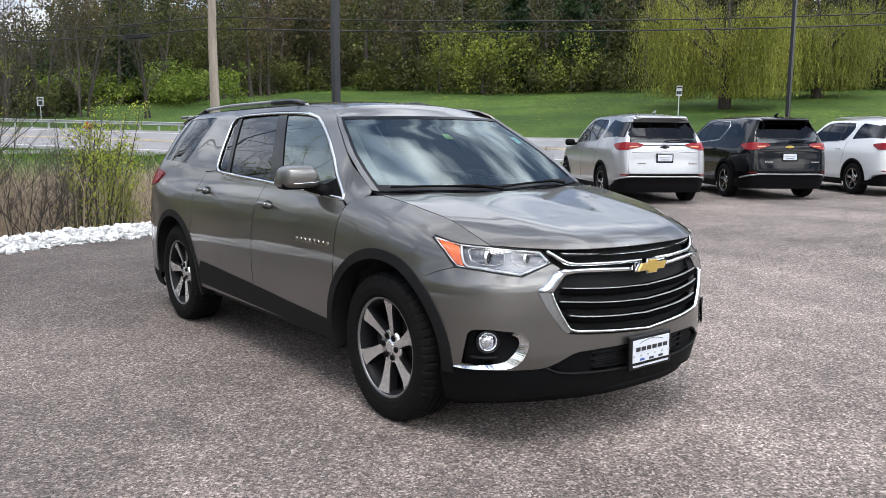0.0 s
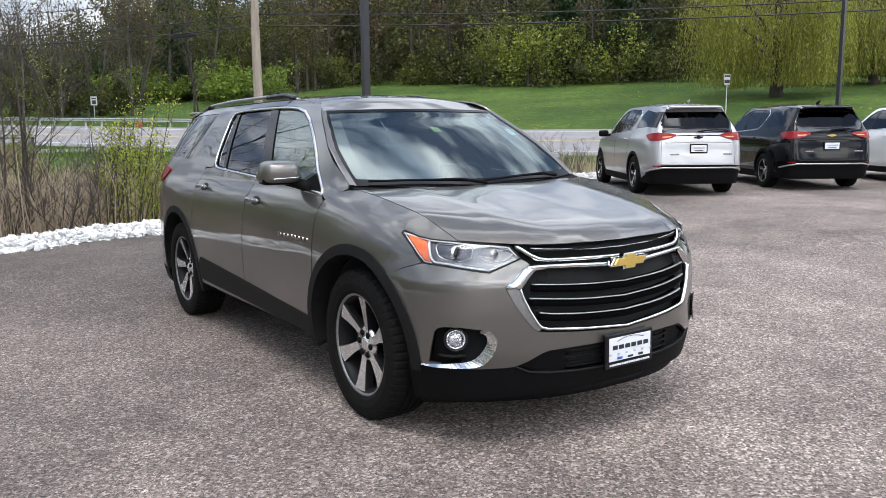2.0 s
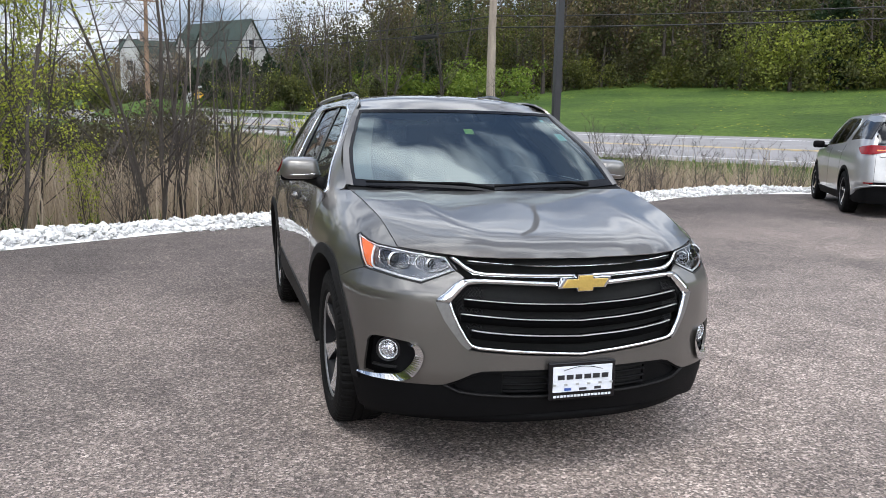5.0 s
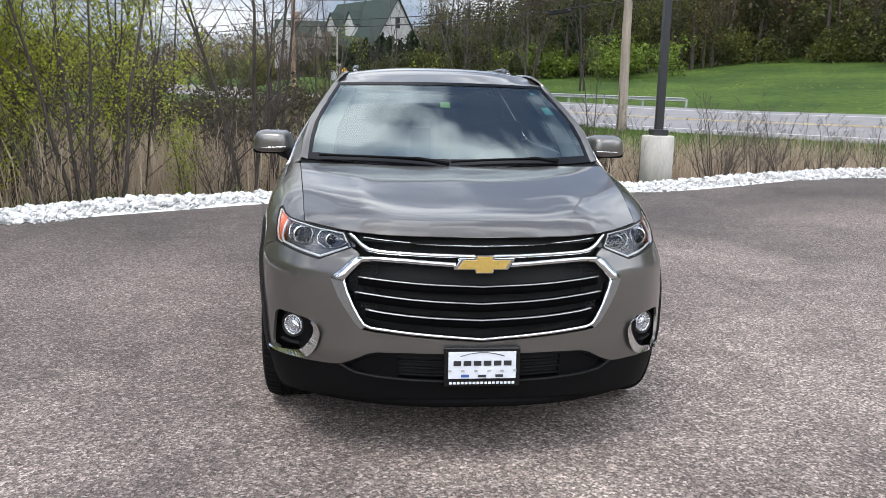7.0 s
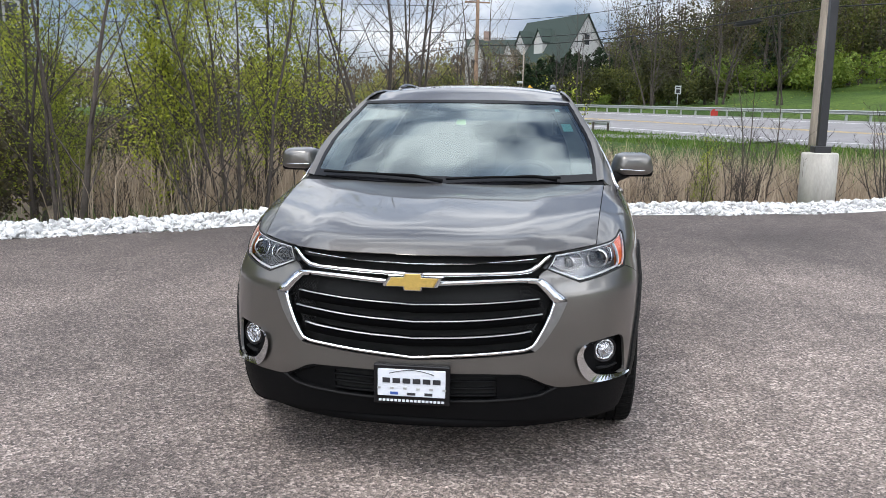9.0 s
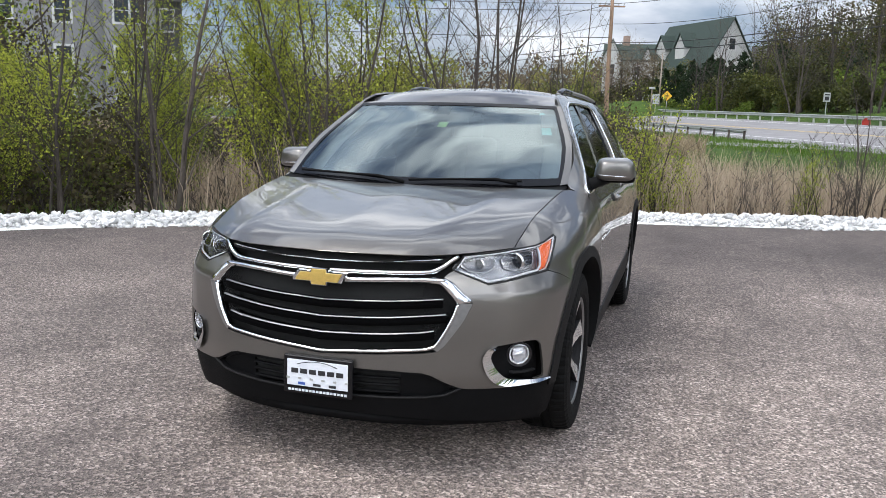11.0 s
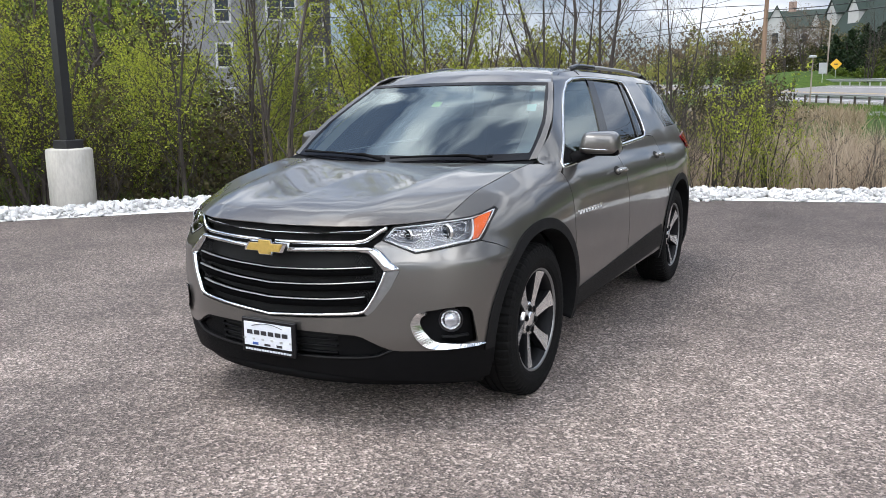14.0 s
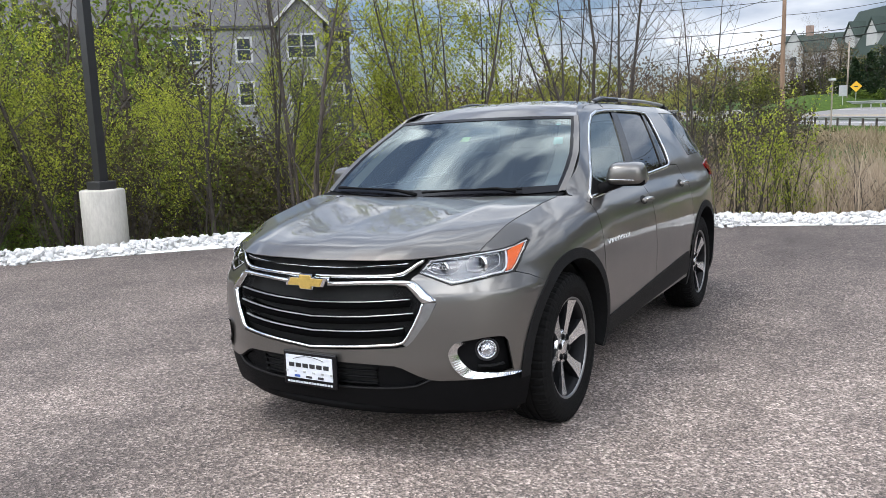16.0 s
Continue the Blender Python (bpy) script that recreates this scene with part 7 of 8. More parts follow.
def sapling(seed, tall, stems, lean, branch, twig, leaves, leaf_size, spread=.25, thick=.035, low=.12):
    """Wood and leaves of a clump of upright stems."""
    rnd = random.Random(seed)
    wood, twigs, tips = Mesh(), Mesh(), []
    for s in range(stems):
        an = rnd.random() * 6.283
        base = (spread * rnd.random() * math.cos(an), spread * rnd.random() * math.sin(an), -.15)
        ln = tall * (.62 + .38 * rnd.random())
        r = thick * (.55 + .6 * rnd.random())
        d = (lean * math.cos(an) * rnd.random(), lean * math.sin(an) * rnd.random(), 1)
        main = stem_path(rnd, base, d, ln, 9, .055, .02)
        wood.add(thin_tube(main, r, r * .16, 5))
        for b in range(branch):
            k = low + (1 - low) * (b + rnd.random()) / branch
            i = min(8, int(k * 9))
            p = main[i] + (main[i + 1] - main[i]) * (k * 9 - i)
            ba = rnd.random() * 6.283
            bl = ln * (.10 + .24 * (1 - k) ** .7 + .05 * rnd.random())
            br = stem_path(rnd, p, (math.cos(ba) * .75, math.sin(ba) * .75, .75), bl, 5, .13, .05)
            rb = max(.0035, r * (1 - k) * .42 + .002)
            (wood if leaves else twigs).add(thin_tube(br, rb, .0025, 3))
            for t in range(twig):
                kk = .2 + .8 * rnd.random()
                j = min(4, int(kk * 5))
                q = br[j] + (br[j + 1] - br[j]) * (kk * 5 - j)
                ta = rnd.random() * 6.283
                tw = stem_path(rnd, q, (math.cos(ta) * .7, math.sin(ta) * .7, .65), bl * (.2 + .3 * rnd.random()), 1, .18, .06)
                twigs.add(thin_tube(tw, .0032, .0018, 3))
                for lf in range(leaves):
                    h = rnd.random()
                    tips.append(tw[0] + (tw[-1] - tw[0]) * h)
            for lf in range(leaves):
                tips.append(br[1 + int(rnd.random() * 4.99)])
    return wood, twigs, leaf_quads(tips, leaf_size, rnd, .05)


def plant(name, label, category, group, seed, bark, leafmat, **kw):
    wood, twigs, leaf = sapling(seed, **kw)
    if leaf[0]:
        wood.add((twigs.v, twigs.f))
    t = thing(name, label, category, group)
    part("trunk", (wood.v, wood.f), bark, t, smooth=True)
    if leaf[0]:
        part("crown", leaf, leafmat, t, smooth=False)
    else:
        part("crown", (twigs.v, twigs.f), bark, t, "bare twigs")
    return t


def set_plant(proto, x, y, h, spin):
    m = Matrix.LocRotScale((x, y, float(height(x, y))), Euler((0, 0, spin)), None)
    ob = copy_thing(proto, m)
    ob.matrix_basis = m @ Matrix.Diagonal((h, h, h * 1.0, 1))
    return ob


BARE = [plant("bare_sapling", "leafless multi-stemmed sapling with fine grey twigs", "tree", "bare saplings", 100 + k, M_BARK, M_LEAF_B, tall=6.6, stems=st, lean=.30, branch=15, twig=6, leaves=0, leaf_size=.03, spread=.4, thick=.050) for k, st in enumerate((4, 3, 5, 3))]
BUD = [plant("budding_sapling", "slender sapling with the first yellow-green leaves", "tree", "budding saplings", 200 + k, M_BARK, M_LEAF, tall=6.2, stems=st, lean=.26, branch=14, twig=7, leaves=7, leaf_size=.046, spread=.4, thick=.036) for k, st in enumerate((3, 4, 2))]
LEAFY = [plant("leafy_sapling", "young tree in fresh lime-green leaf", "tree", "leafy saplings", 300 + k, M_BARK, M_LEAF, tall=6.0, stems=st, lean=.34, branch=18, twig=9, leaves=11, leaf_size=.056, spread=.5, thick=.036, low=.16) for k, st in enumerate((3, 4, 3))]
SHRUB = [plant("shrub", "low twiggy shrub with sparse green leaves", "shrub", "shrubs", 400 + k, M_BARK, M_LEAF_D, tall=2.3, stems=10, lean=.8, branch=9, twig=6, leaves=8, leaf_size=.055, spread=.35, thick=.018, low=.05) for k in range(3)]
TWIGGY = [plant("bare_shrub", "bare twiggy shrub beside the stone edging", "shrub", "bare shrubs", 500 + k, M_BARK, M_LEAF_B, tall=2.3, stems=8, lean=.70, branch=8, twig=5, leaves=0, leaf_size=.04, spread=.25, thick=.016, low=.1) for k in range(3)]
LIME = [plant("lime_shrub", "slim shrub in bright yellow-green leaf", "shrub", "lime shrubs", 600 + k, M_BARK, M_LEAF, tall=2.7, stems=7, lean=.42, branch=9, twig=5, leaves=5, leaf_size=.048, spread=.25, thick=.018, low=.1) for k in range(2)]
for group_ in (BARE, BUD, LEAFY, SHRUB, TWIGGY, LIME):
    for k, ob in enumerate(group_):
        ob.matrix_world = pose(-24 - 3 * k, 3 + 5 * (len(group_) + group_[0]["label"].count("e")) % 17, -.7)

rnd = random.Random(21)
KEY_BARE = [(-2.3, 7.9, .95), (-1.9, 8.4, 1.0), (.15, 10.3, .45), (-6.45, 5.45, 1.0), (-5.07, 9.9, 1.0), (-5.1, 14.5, 1.2), (-1.2, 10.4, .8), (4.6, 11.3, .55), (-9.6, 3.4, .9),
            (8.0, 94.4, 2.0), (11.7, 91.0, 2.3), (14.9, 85.5, 2.3), (17.9, 80.9, 2.4), (-5.8, 107.6, 1.7), (1.4, 96.5, 1.5), (4.2, 92.0, 2.1), (11.0, 81.5, 2.1), (22.0, 74.0, 2.2)]
for k, (x, y, h) in enumerate(KEY_BARE):
    set_plant(BARE[k % 4], x, y, h, rnd.random() * 6.28)
for k, (x, y, h) in enumerate([(-8.0, 4.6, 1.0), (-4.4, 7.1, 1.0), (-5.4, 8.0, 1.05), (-.9, 11.0, .6), (-7.5, 6.0, .95), (-10.6, 1.2, .95), (-6.0, 8.6, 1.1)]):
    set_plant(BUD[k % 3], x, y, h, rnd.random() * 6.28)
for k, (x, y, h) in enumerate([(-4.4, 8.6, .95), (-5.6, 7.9, .95), (-8.9, 4.4, .62), (-9.9, 3.6, .75), (-11.0, 2.6, .85), (-7.6, 7.2, .6), (-12.0, .9, .9), (-6.2, 7.4, .9)]):
    set_plant(LEAFY[k % 3], x, y, h, rnd.random() * 6.28)
for k, (x, y, h) in enumerate([(-.86, 8.6, .8), (-.64, 8.2, .7), (-.1, 8.8, .9), (3.8, 10.0, .85), (4.35, 10.6, .9), (6.8, 10.3, .95), (7.1, 10.9, .9), (8.9, 11.1, .9), (10.7, 10.7, .7), (11.7, 10.8, .7), (.9, 12.1, .95), (9.8, 11.9, .6), (2.6, 9.4, .5), (3.2, 10.8, .8), (5.3, 10.4, .6), (5.9, 11.4, .9), (7.9, 10.4, .7), (8.3, 11.6, .8), (9.5, 10.7, .75), (12.6, 11.2, .7), (1.9, 10.2, .8), (2.3, 11.6, .9), (-1.6, 8.9, .8), (-2.6, 7.4, .7), (-2.9, 8.6, .9)]):
    set_plant(TWIGGY[k % 3], x, y, h, rnd.random() * 6.28)
for k, (x, y, h) in enumerate([(.28, 8.75, .85), (.95, 9.3, .62), (.62, 9.5, .95), (1.25, 11.3, .6), (-3.2, 7.9, .7), (3.4, 9.9, .55)]):
    set_plant(LIME[k % 2], x, y, h, rnd.random() * 6.28)
# the thicket to the side of the lot
lo_t = float(cum[np.argmin(np.hypot(EDGE[:, 0] + 17, EDGE[:, 1] + 10))])
hi_t = float(cum[np.argmin(np.hypot(EDGE[:, 0] + 5.2, EDGE[:, 1] - 3.6))])
for k in range(76):
    p, nn = edge_at(lo_t + (hi_t - lo_t) * rnd.random() ** 1.2)
    off = 1.5 + 10.5 * rnd.random() ** 1.3
    x, y = p + nn * off
    kind = rnd.random()
    if kind < .50:
        set_plant(LEAFY[k % 3], x, y, (.48 + .28 * rnd.random()) * (1 + off * .012), rnd.random() * 6.28)
    elif kind < .66:
        set_plant(BUD[k % 3], x, y, .55 + .35 * rnd.random(), rnd.random() * 6.28)
    elif kind < .71:
        set_plant(BARE[k % 4], x, y, .75 + .35 * rnd.random(), rnd.random() * 6.28)
    else:
        set_plant((SHRUB + TWIGGY)[k % 6], x, y, .85 + .6 * rnd.random(), rnd.random() * 6.28)
for k in range(38):
    along_ = lo_t + (hi_t + 3.5 - lo_t) * rnd.random()
    p, nn = edge_at(along_)
    x, y = p + nn * (1.4 + 2.6 * rnd.random())
    set_plant((SHRUB + TWIGGY + TWIGGY)[k % 9] if along_ < hi_t - 3.2 else TWIGGY[k % 3], x, y, .5 + .55 * rnd.random(), rnd.random() * 6.28)

thick_brown, thick_green = [], []
for k in range(170):
    p, nn = edge_at(lo_t + (hi_t - .6 - lo_t) * rnd.random())
    x, y = p + nn * (2.4 + 8.5 * rnd.random())
    (thick_brown if k % 3 else thick_green).append((float(x), float(y)))
# soil and straw of the wet hollow
verts, faces = [], []
ns_, no_ = 90, 12
a0_, a1_ = lo_t - 8, hi
for i in range(ns_ + 1):
    p, nn = edge_at(a0_ + (a1_ - a0_) * i / ns_)
    for k in range(no_ + 1):
        o = .9 + 13.0 * k / no_
        x, y = p + nn * o
        q = (x - ROAD_P[0]) * ROAD_N[0] + (y - ROAD_P[1]) * ROAD_N[1]
        verts.append((x, y, float(height(x, y)) + (.03 if q < -8 and k < no_ else -.10)))
for i in range(ns_):
    for k in range(no_):
        a = i * (no_ + 1) + k
        faces.append((a, a + 1, a + no_ + 2, a + no_ + 1))
tagged(part("wetland", (verts, faces), M_DIRT), "brown wet hollow full of dead straw beyond the stones", "wetland", kind="structure")


def blades(name, label, category, pts, h, w, bend, mat, seed):
    """Many upright blades as one mesh."""
    g = np.random.RandomState(seed)
    n = len(pts)
    P = np.asarray(pts, float)
    a = g.uniform(0, 6.283, n)
    d = np.stack([np.cos(a), np.sin(a), np.zeros(n)], 1)
    lean = np.stack([g.normal(0, bend, n), g.normal(0, bend, n), np.ones(n)], 1)
    hh = h * g.uniform(.55, 1.2, (n, 1))
    ww = w * g.uniform(.6, 1.3, (n, 1))
    mid = P + lean * hh * .55
    top = mid + (lean + np.stack([g.normal(0, bend * 1.6, n), g.normal(0, bend * 1.6, n), np.zeros(n)], 1)) * hh * .45
    v = np.stack([P - d * ww, P + d * ww, mid + d * ww * .8, mid - d * ww * .8, top + d * ww * .2, top - d * ww * .2], 1).reshape(-1, 3)
    i = np.arange(n)[:, None] * 6
    f = np.concatenate([i + np.array([[0, 1, 2, 3]]), i + np.array([[3, 2, 4, 5]])], 0)
    return tagged(part(name, (v.tolist(), f.tolist()), mat, smooth=False), label, category, kind="stuff")


g = np.random.RandomState(8)
cand = np.stack([g.uniform(-13, 24, 110000), g.uniform(3, 34, 110000)], 1)
e = edge_distance(cand[:, 0], cand[:, 1])
q = (cand[:, 0] - ROAD_P[0]) * ROAD_N[0] + (cand[:, 1] - ROAD_P[1]) * ROAD_N[1]
ok = (e > 1.6) & (e < 13 + 2 * np.sin(cand[:, 0] * .5)) & (q < -9.5) & (cand[:, 0] > -9.5 + g.normal(0, 1.2, 110000)) & (cand[:, 1] + 5.4 > (2.4 - cand[:, 0]) * 1.36 + g.normal(0, .8, 110000))
thin = g.uniform(0, 1, 110000) < np.where(cand[:, 0] > 3, .62, 1.0) * np.clip((e - 1.2) / 2.2, .15, 1)
rp = cand[ok & thin][:30000]
rz = height(rp[:, 0], rp[:, 1])
blades("reeds", "dense stand of dry tan reeds in the hollow", "reeds", np.column_stack([rp, rz]), 1.24, .008, .14, M_REED, 3)
cand = np.stack([g.uniform(-34, 2, 40000), g.uniform(12, 46, 40000)], 1)
e = edge_distance(cand[:, 0], cand[:, 1])
q = (cand[:, 0] - ROAD_P[0]) * ROAD_N[0] + (cand[:, 1] - ROAD_P[1]) * ROAD_N[1]
rp = cand[(e > 6) & (q < -9.5)][:16000]
blades("dead_grass", "matted dead brown grass across the hollow", "grass", np.column_stack([rp, height(rp[:, 0], rp[:, 1])]), .80, .022, .30, M_STRAW, 13)
cand = np.stack([g.uniform(-20, 26, 60000), g.uniform(-12, 40, 60000)], 1)
e = edge_distance(cand[:, 0], cand[:, 1])
ok = (e > .95) & (e < 3.2) & (cand[:, 0] < -3 + g.normal(0, 1.5, 60000))
gp = cand[ok][:9000]
blades("grass_fringe", "long green grass fringe behind the stones", "grass", np.column_stack([gp, height(gp[:, 0], gp[:, 1])]), .30, .006, .35, M_GRASS, 5)
q = (cand[:, 0] - ROAD_P[0]) * ROAD_N[0] + (cand[:, 1] - ROAD_P[1]) * ROAD_N[1]
cand2 = np.stack([g.uniform(-14, 34, 60000), g.uniform(10, 60, 60000)], 1)
q = (cand2[:, 0] - ROAD_P[0]) * ROAD_N[0] + (cand2[:, 1] - ROAD_P[1]) * ROAD_N[1]
e = edge_distance(cand2[:, 0], cand2[:, 1])
gp = cand2[(q > -9.5) & (q < -.6) & (e > 2)][:15000]
blades("verge_grass", "green roadside grass beside the far road", "grass", np.column_stack([gp, height(gp[:, 0], gp[:, 1])]), .26, .014, .35, M_GRASS, 6)


# ---- woods, willow and far trees ----
def cloud(g, c, r, n, size, flat=.8):
    """Leaf quads in a lumpy crown of several clumps."""
    lumps = 9
    lc = g.normal(0, .42, (lumps, 3)) * r
    lr = g.uniform(.35, .62, lumps)
    k = g.randint(0, lumps, n)
    d = g.normal(0, 1, (n, 3))
    d /= np.linalg.norm(d, axis=1, keepdims=True)
    P = np.asarray(c) + lc[k] + d * (lr[k] * g.uniform(.35, 1.05, n) ** .6)[:, None] * r
    a = g.normal(0, 1, (n, 3))
    a /= np.linalg.norm(a, axis=1, keepdims=True)
    b = np.cross(a, g.normal(0, 1, (n, 3)))
    b /= np.linalg.norm(b, axis=1, keepdims=True)
    s = size * g.uniform(.5, 1.4, (n, 1))
    return np.stack([P - a * s - b * s * .6, P + a * s - b * s * .6, P + a * s * .7 + b * s * .6, P - a * s * .7 + b * s * .6], 1).reshape(-1, 3)


def woods(name, label, mat, places, seed, tall, wide, n, size, conifer=False, trunks=True, crown_low=.35, bark=None):
    g = np.random.RandomState(seed)
    rr = random.Random(seed)
    vs, wood = [], Mesh()
    for (x, y) in places:
        z = float(height(x, y))
        h = tall * g.uniform(.7, 1.2)
        if conifer:
            for k in range(12):
                t = k / 11
                vs.append(cloud(g, (x, y, z + h * (.12 + .86 * t)), np.array((wide * (1 - t) ** .8 + .25, wide * (1 - t) ** .8 + .25, h * .07)), int(n / 12), size))
        else:
            c0 = crown_low
            vs.append(cloud(g, (x, y, z + h * (c0 + 1) / 2), np.array((wide * g.uniform(.8, 1.2), wide * g.uniform(.8, 1.2), h * (1 - c0) * .55)), n, size))
        if trunks:
            main = stem_path(rr, (x, y, z - .3), (0, 0, 1), h * .92, 6, .05, .03)
            wood.add(thin_tube(main, .16 + .01 * h, .03, 5))
            for b in range(7):
                i = 2 + b % 4
                an = rr.random() * 6.283
                wood.add(thin_tube(stem_path(rr, main[i], (math.cos(an) * .7, math.sin(an) * .7, .7), h * .32, 3, .15, .05), .05, .012, 3))
    v = np.concatenate(vs)
    f = np.arange(len(v)).reshape(-1, 4)
    t = thing(name, label, "woods", kind="stuff")
    ob = part("foliage", (v.tolist(), f.tolist()), mat, t, smooth=False)
    ob["kind"] = "stuff"
    if wood.v:
        o2 = part("trunks", (wood.v, wood.f), bark or M_BARK, t)
        o2["kind"] = "stuff"
    return t


def belt(n, q0, q1, a0, a1, seed):
    g = np.random.RandomState(seed)
    out = []
    for k in range(n):
        qq, aa = g.uniform(q0, q1), g.uniform(a0, a1)
        p = ROAD_P + ROAD_D * aa + ROAD_N * qq
        out.append((p[0], p[1]))
    return out


woods("green_woods", "mixed green spring woods on the rise beyond the meadow", M_LEAF_F, belt(130, 62, 118, -48, 86, 1), 11, 15, 3.4, 900, .17, crown_low=.12)
woods("russet_woods", "brown and russet budding trees among the woods", M_LEAF_R, belt(115, 62, 122, -48, 86, 2), 12, 16, 3.2, 700, .145, crown_low=.15)
woods("edge_firs", "tall dark firs at the edge of the woods", M_NEEDLE, [(33.8, 126.5), (36.2, 123.5), (66.0, 70.5), (70.0, 64.0)], 16, 19, 3.4, 4200, .20, conifer=True)
woods("conifers", "dark conifers standing in the woods", M_NEEDLE, belt(30, 76, 124, -46, 76, 3), 13, 17, 2.9, 1000, .28, conifer=True)
woods("bare_woods", "pale bare trunks at the edge of the woods", M_LEAF_R, belt(46, 60, 78, -46, 60, 4), 14, 12, 2.4, 90, .13, bark=M_BARK2)
woods("wood_edge_bushes", "rounded green bushes along the edge of the woods", M_LEAF_F, belt(130, 56, 66, -48, 88, 5), 15, 4.6, 2.7, 620, .135, trunks=False, crown_low=.0)
woods("wood_understorey", "dim understorey filling the woods", M_LEAF_F, belt(120, 62, 96, -48, 86, 8), 26, 7.5, 3.6, 450, .22, trunks=False, crown_low=.0)
woods("light_bushes", "yellow-green bushes and small trees by the meadow", M_LEAF_O, belt(8, 55, 60, 12, 30, 6), 16, 7.5, 3.0, 1300, .13, trunks=True, crown_low=.02)
woods("wood_depth", "dense dark heart of the woods on the rise", M_LEAF_F, belt(130, 92, 130, -52, 90, 51), 51, 19, 4.6, 480, .36, trunks=False, crown_low=.0)
woods("corner_depth", "dense dark trees behind the road bend", M_LEAF_R, belt(46, 60, 82, 44, 112, 52), 52, 17, 4.2, 600, .26, trunks=False, crown_low=.0)
# trees round the houses and on the left horizon
g = np.random.RandomState(77)
woods("corner_woods", "olive trees where the meadow narrows beside the road", M_LEAF_F, belt(62, 36, 66, 52, 104, 31), 31, 13, 3.2, 1100, .12, crown_low=.08)
woods("corner_russet", "russet budding trees above the road bend", M_LEAF_R, belt(44, 38, 72, 52, 108, 32), 32, 13.5, 3.0, 900, .11, crown_low=.1)
woods("corner_brush", "green brush at the foot of the corner woods", M_LEAF_D, belt(46, 32, 42, 46, 100, 33), 33, 3.6, 2.4, 380, .15, trunks=False, crown_low=.0)
woods("house_trees", "dark olive trees between the road and the houses", M_NEEDLE, [(x, 116 + g.uniform(-8, 8)) for x in np.linspace(14, 48, 18)], 17, 8.0, 2.9, 480, .15, crown_low=.1)
woods("house_brush", "dark olive brush in front of the houses", M_LEAF_F, [(x, 108 + g.uniform(-10, 10)) for x in np.linspace(3, 44, 30)], 18, 4.2, 2.3, 620, .15, crown_low=.0)
woods("house_thicket", "low olive brush hiding the foot of the houses", M_LEAF_F, [(x, 116 + g.uniform(-5, 5)) for x in np.linspace(-20, 26, 30)], 41, 5.0, 2.2, 1200, .12, crown_low=.0)
woods("house_evergreens", "dark evergreens before the houses", M_NEEDLE, [(-2.6, 107.0), (-1.0, 110.7), (.8, 106.7), (2.5, 108.7), (4.1, 106.7), (5.6, 110.6), (7.0, 108.0), (3.2, 112.0), (9.0, 112.0), (11.5, 109.0)], 42, 6.0, 2.6, 2400, .13, conifer=True)
woods("house_russet", "brown budding trees before the low house", M_LEAF_BR, [(-8.5, 112.3), (-6.9, 116.4), (-4.8, 113.5), (-2.8, 118.6), (-11.0, 120.0), (-4.0, 121.0)], 44, 8.0, 2.4, 2600, .065, crown_low=.12)
woods("road_shrubs", "dark green shrubs along the far side of the road", M_LEAF_F, [(5.3, 92.6), (6.9, 94.6), (8.7, 92.4), (10.7, 90.3), (12.1, 88.1), (13.5, 86.9), (9.5, 96.0), (15.0, 84.5), (16.5, 82.0), (12.5, 92.0)], 45, 4.6, 2.0, 2200, .11, crown_low=.0)
woods("road_shrubs_low", "low green shrubs behind the guard rail", M_LEAF_D, [(-1.4, 101.5), (.6, 101.0), (2.1, 100.7), (6.9, 90.5), (4.2, 97.5)], 46, 1.9, 1.5, 900, .09, trunks=False, crown_low=.0)
woods("house_brush_low", "green brush along the road by the houses", M_LEAF_D, [(x, 100 + g.uniform(-5, 5)) for x in np.linspace(4, 36, 18)], 19, 2.8, 2.2, 330, .13, trunks=False, crown_low=0)
woods("far_trees", "hazy reddish-brown treeline on the horizon", M_LEAF_BR, [(x, 170 + g.uniform(-25, 25) - abs(x) * .2) for x in np.linspace(-160, -10, 90)], 20, 9, 5.0, 340, .26, crown_low=.05)
woods("far_green_trees", "pale green trees on the horizon", M_LEAF_B, [(x, 125 + g.uniform(-22, 22) - abs(x) * .2) for x in np.linspace(-110, -18, 26)], 22, 6.0, 3.4, 460, .18, crown_low=.05)
hollow = [(-17 * g.rand() - 1.5, 13 + 24 * g.rand()) for k in range(46)]
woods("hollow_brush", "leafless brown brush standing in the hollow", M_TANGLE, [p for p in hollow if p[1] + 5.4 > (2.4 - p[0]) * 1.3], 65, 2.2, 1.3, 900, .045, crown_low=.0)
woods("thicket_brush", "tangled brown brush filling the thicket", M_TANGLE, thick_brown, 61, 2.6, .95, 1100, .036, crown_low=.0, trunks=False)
woods("thicket_green", "low leafy brush in the thicket", M_LEAF_O, thick_green, 62, 2.7, .85, 1000, .036, crown_low=.0, trunks=False)
back_green, back_brown = [], []
for k in range(46):
    p, nn = edge_at(lo_t + (hi_t - lo_t) * rnd.random())
    x, y = p + nn * (8.0 + 7.0 * rnd.random())
    (back_green if k % 2 else back_brown).append((float(x), float(y)))
woods("thicket_back", "olive leafy trees at the back of the thicket", M_LEAF_O, back_green, 63, 4.6, 1.3, 1900, .042, crown_low=.0)
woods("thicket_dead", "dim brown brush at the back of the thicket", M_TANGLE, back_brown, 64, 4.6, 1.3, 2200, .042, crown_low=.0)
woods("apartment_trees", "leafing trees before the apartment house", M_LEAF_D, [(-20, 11.5), (-22, 15), (-18.8, 13.4), (-23, 13), (-21, 9.5)], 43, 8.0, 1.9, 1500, .065, crown_low=.05)
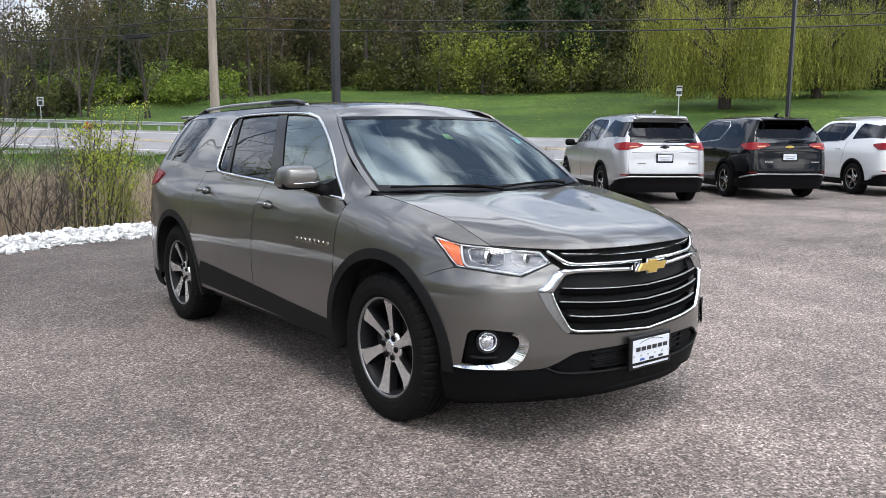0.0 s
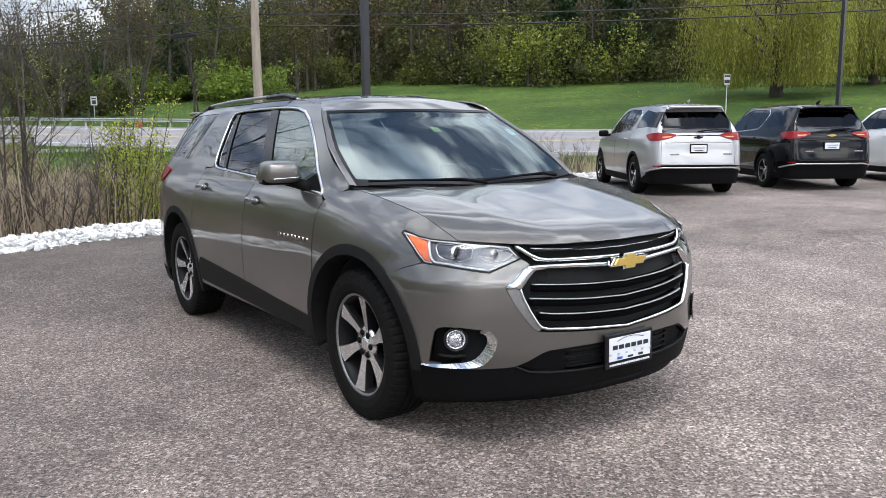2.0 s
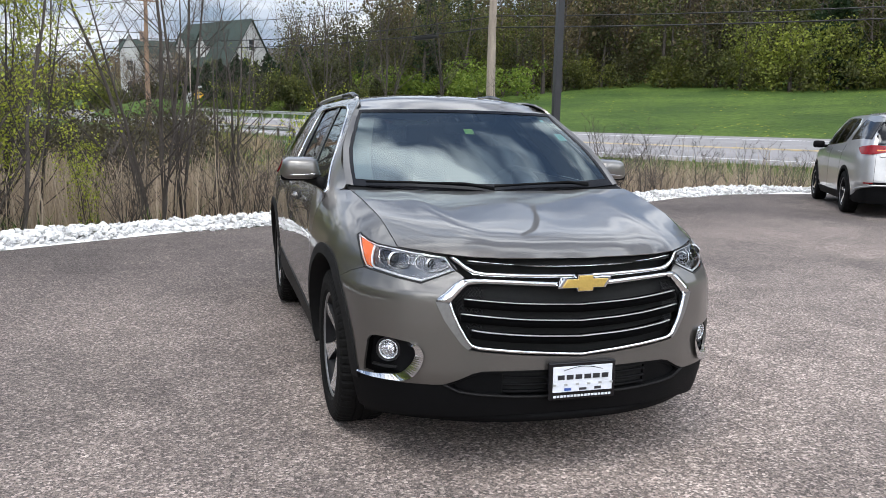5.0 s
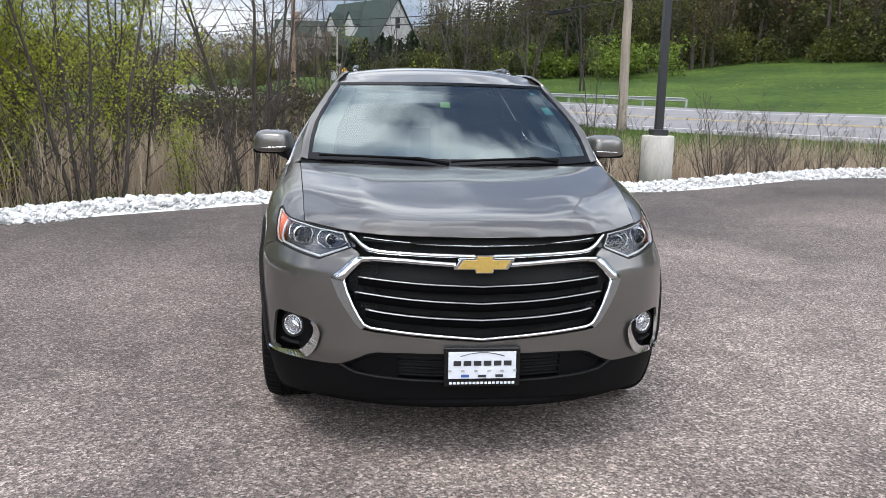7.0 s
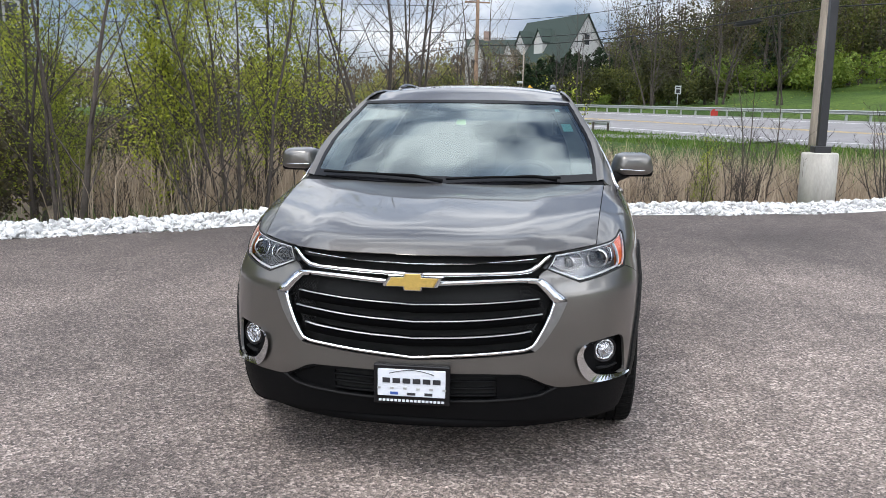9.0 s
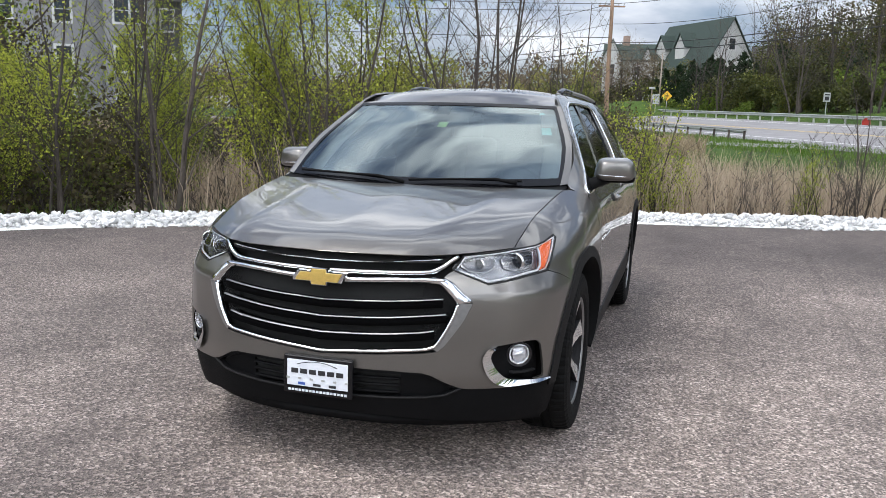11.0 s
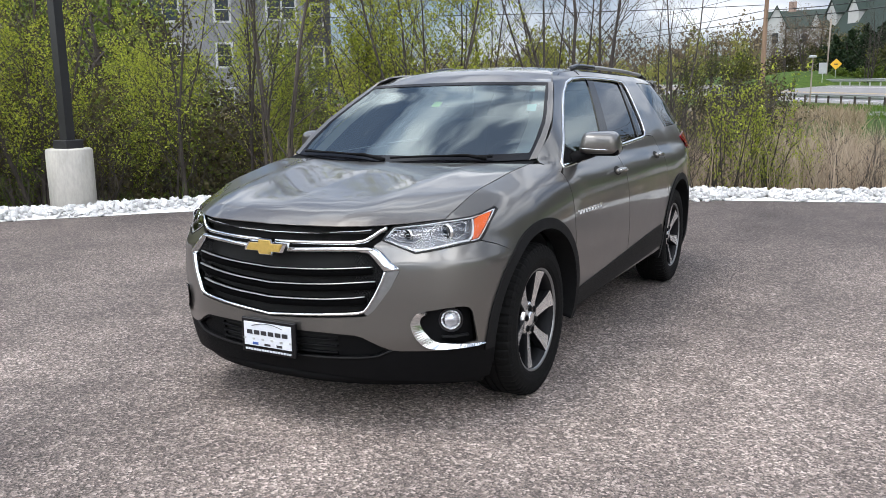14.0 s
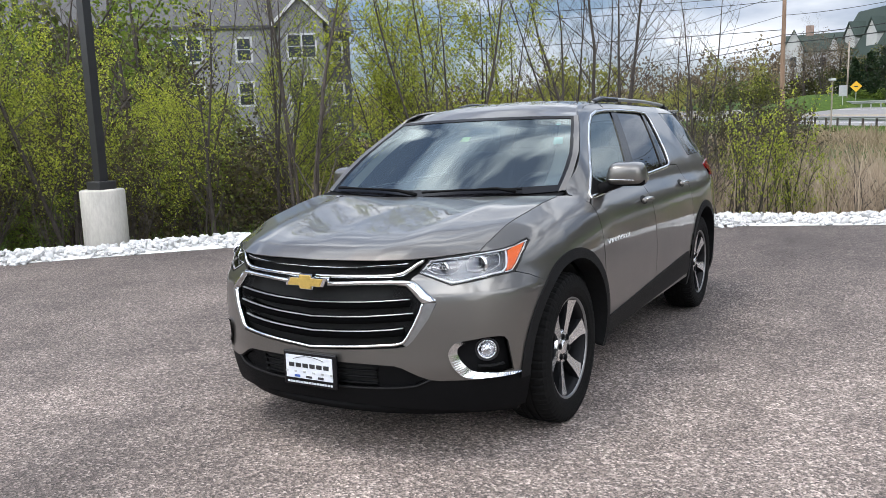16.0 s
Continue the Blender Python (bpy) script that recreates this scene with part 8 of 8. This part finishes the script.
woods("side_trees", "green trees behind the thicket", M_LEAF_F, [(-30 - g.uniform(0, 22), y) for y in np.linspace(-30, 26, 26)], 23, 9, 3.0, 520, .19)
woods("round_willow_bush", "rounded yellow-green willow bush across the hollow", M_WILLOW, [(-21.5, 60.0), (-24.0, 63.0)], 24, 5.5, 3.0, 1500, .13, trunks=True, crown_low=.05)
woods("far_ring", "far treeline closing the land on every side", M_LEAF_F, [(190 * math.sin(t), 190 * math.cos(t)) for t in np.linspace(1.25, 4.6, 90)], 25, 12, 6.5, 260, .5)


def conifer_tree(x, y, h, seed):
    t = thing("fir_tree", "tall dark fir tree near the road", "tree", "fir trees")
    g = np.random.RandomState(seed)
    z = float(height(x, y))
    v = np.concatenate([cloud(g, (x, y, z + h * (.10 + .88 * k / 15)), np.array((2.6 * (1 - k / 15) ** .85 + .2,) * 2 + (h * .045,)), 150, .17) for k in range(16)])
    part("trunk", tube([(x, y, z - .2), (x, y, z + h)], [.22, .03], 8), M_BARK, t)
    part("crown", (v.tolist(), np.arange(len(v)).reshape(-1, 4).tolist()), M_NEEDLE, t, smooth=False)


conifer_tree(26.5, 97.0, 16.0, 1)
conifer_tree(33.0, 101.0, 14.0, 2)


def willow(x, y, h, seed):
    t = thing("willow_tree", "large weeping willow in pale yellow-green leaf", "tree")
    rnd = random.Random(seed)
    g = np.random.RandomState(seed)
    z = float(height(x, y))
    wood, ends = Mesh(), []
    main = stem_path(rnd, (x, y, z - .3), (0, 0, 1), h * .36, 5, .05, .02)
    wood.add(thin_tube(main, .55, .34, 10))
    for b in range(11):
        an = 6.283 * b / 11 + rnd.random() * .4
        br = stem_path(rnd, main[3 + b % 3], (math.cos(an) * .8, math.sin(an) * .8, .75), h * (.5 + .25 * rnd.random()), 8, .12, -.01)
        wood.add(thin_tube(br, .20, .03, 6))
        for s in range(9):
            i = 3 + int(rnd.random() * 5)
            a2 = rnd.random() * 6.283
            sb = stem_path(rnd, br[i], (math.cos(a2), math.sin(a2), .5), h * .2, 4, .15, -.05)
            wood.add(thin_tube(sb, .04, .012, 4))
            ends += sb[1:] + [br[i]]
    strands = []
    for k in range(2300):
        p = ends[int(rnd.random() * len(ends))] + np.array([rnd.gauss(0, .5), rnd.gauss(0, .5), rnd.gauss(0, .3)])
        ln = min(p[2] - z - .8, h * (.18 + .48 * rnd.random()))
        if ln < .8:
            continue
        st = stem_path(rnd, p, (rnd.gauss(0, .12), rnd.gauss(0, .12), -1), ln, 5, .035, -.06)
        if k % 4 == 0:
            wood.add(thin_tube(st, .008, .004, 3))
        for i in range(5):
            for u in (0.0, .2, .4, .6, .8):
                strands.append((st[i] + (st[i + 1] - st[i]) * u, st[i + 1] - st[i]))
    part("trunk", (wood.v, wood.f), M_BARK, t)
    # narrow leaves lying along the hanging strands
    P = np.array([q[0] for q in strands])
    n_ = len(P)
    d = np.array([q[1] for q in strands])
    d = d / np.linalg.norm(d, axis=1, keepdims=True) + g.normal(0, .28, (n_, 3))
    w = np.cross(d, g.normal(0, 1, (n_, 3)))
    w /= np.linalg.norm(w, axis=1, keepdims=True)
    P = P + g.normal(0, .05, (n_, 3))
    ln_ = g.uniform(.16, .34, (n_, 1))
    v = np.stack([P, P + d * ln_ * .5 + w * .032, P + d * ln_, P + d * ln_ * .5 - w * .032], 1).reshape(-1, 3)
    part("crown", (v.tolist(), np.arange(4 * n_).reshape(n_, 4).tolist()), M_WILLOW, t, smooth=False)


willow(57.0, 35.0, 13.5, 5)
willow(70.0, 34.0, 11.5, 9)
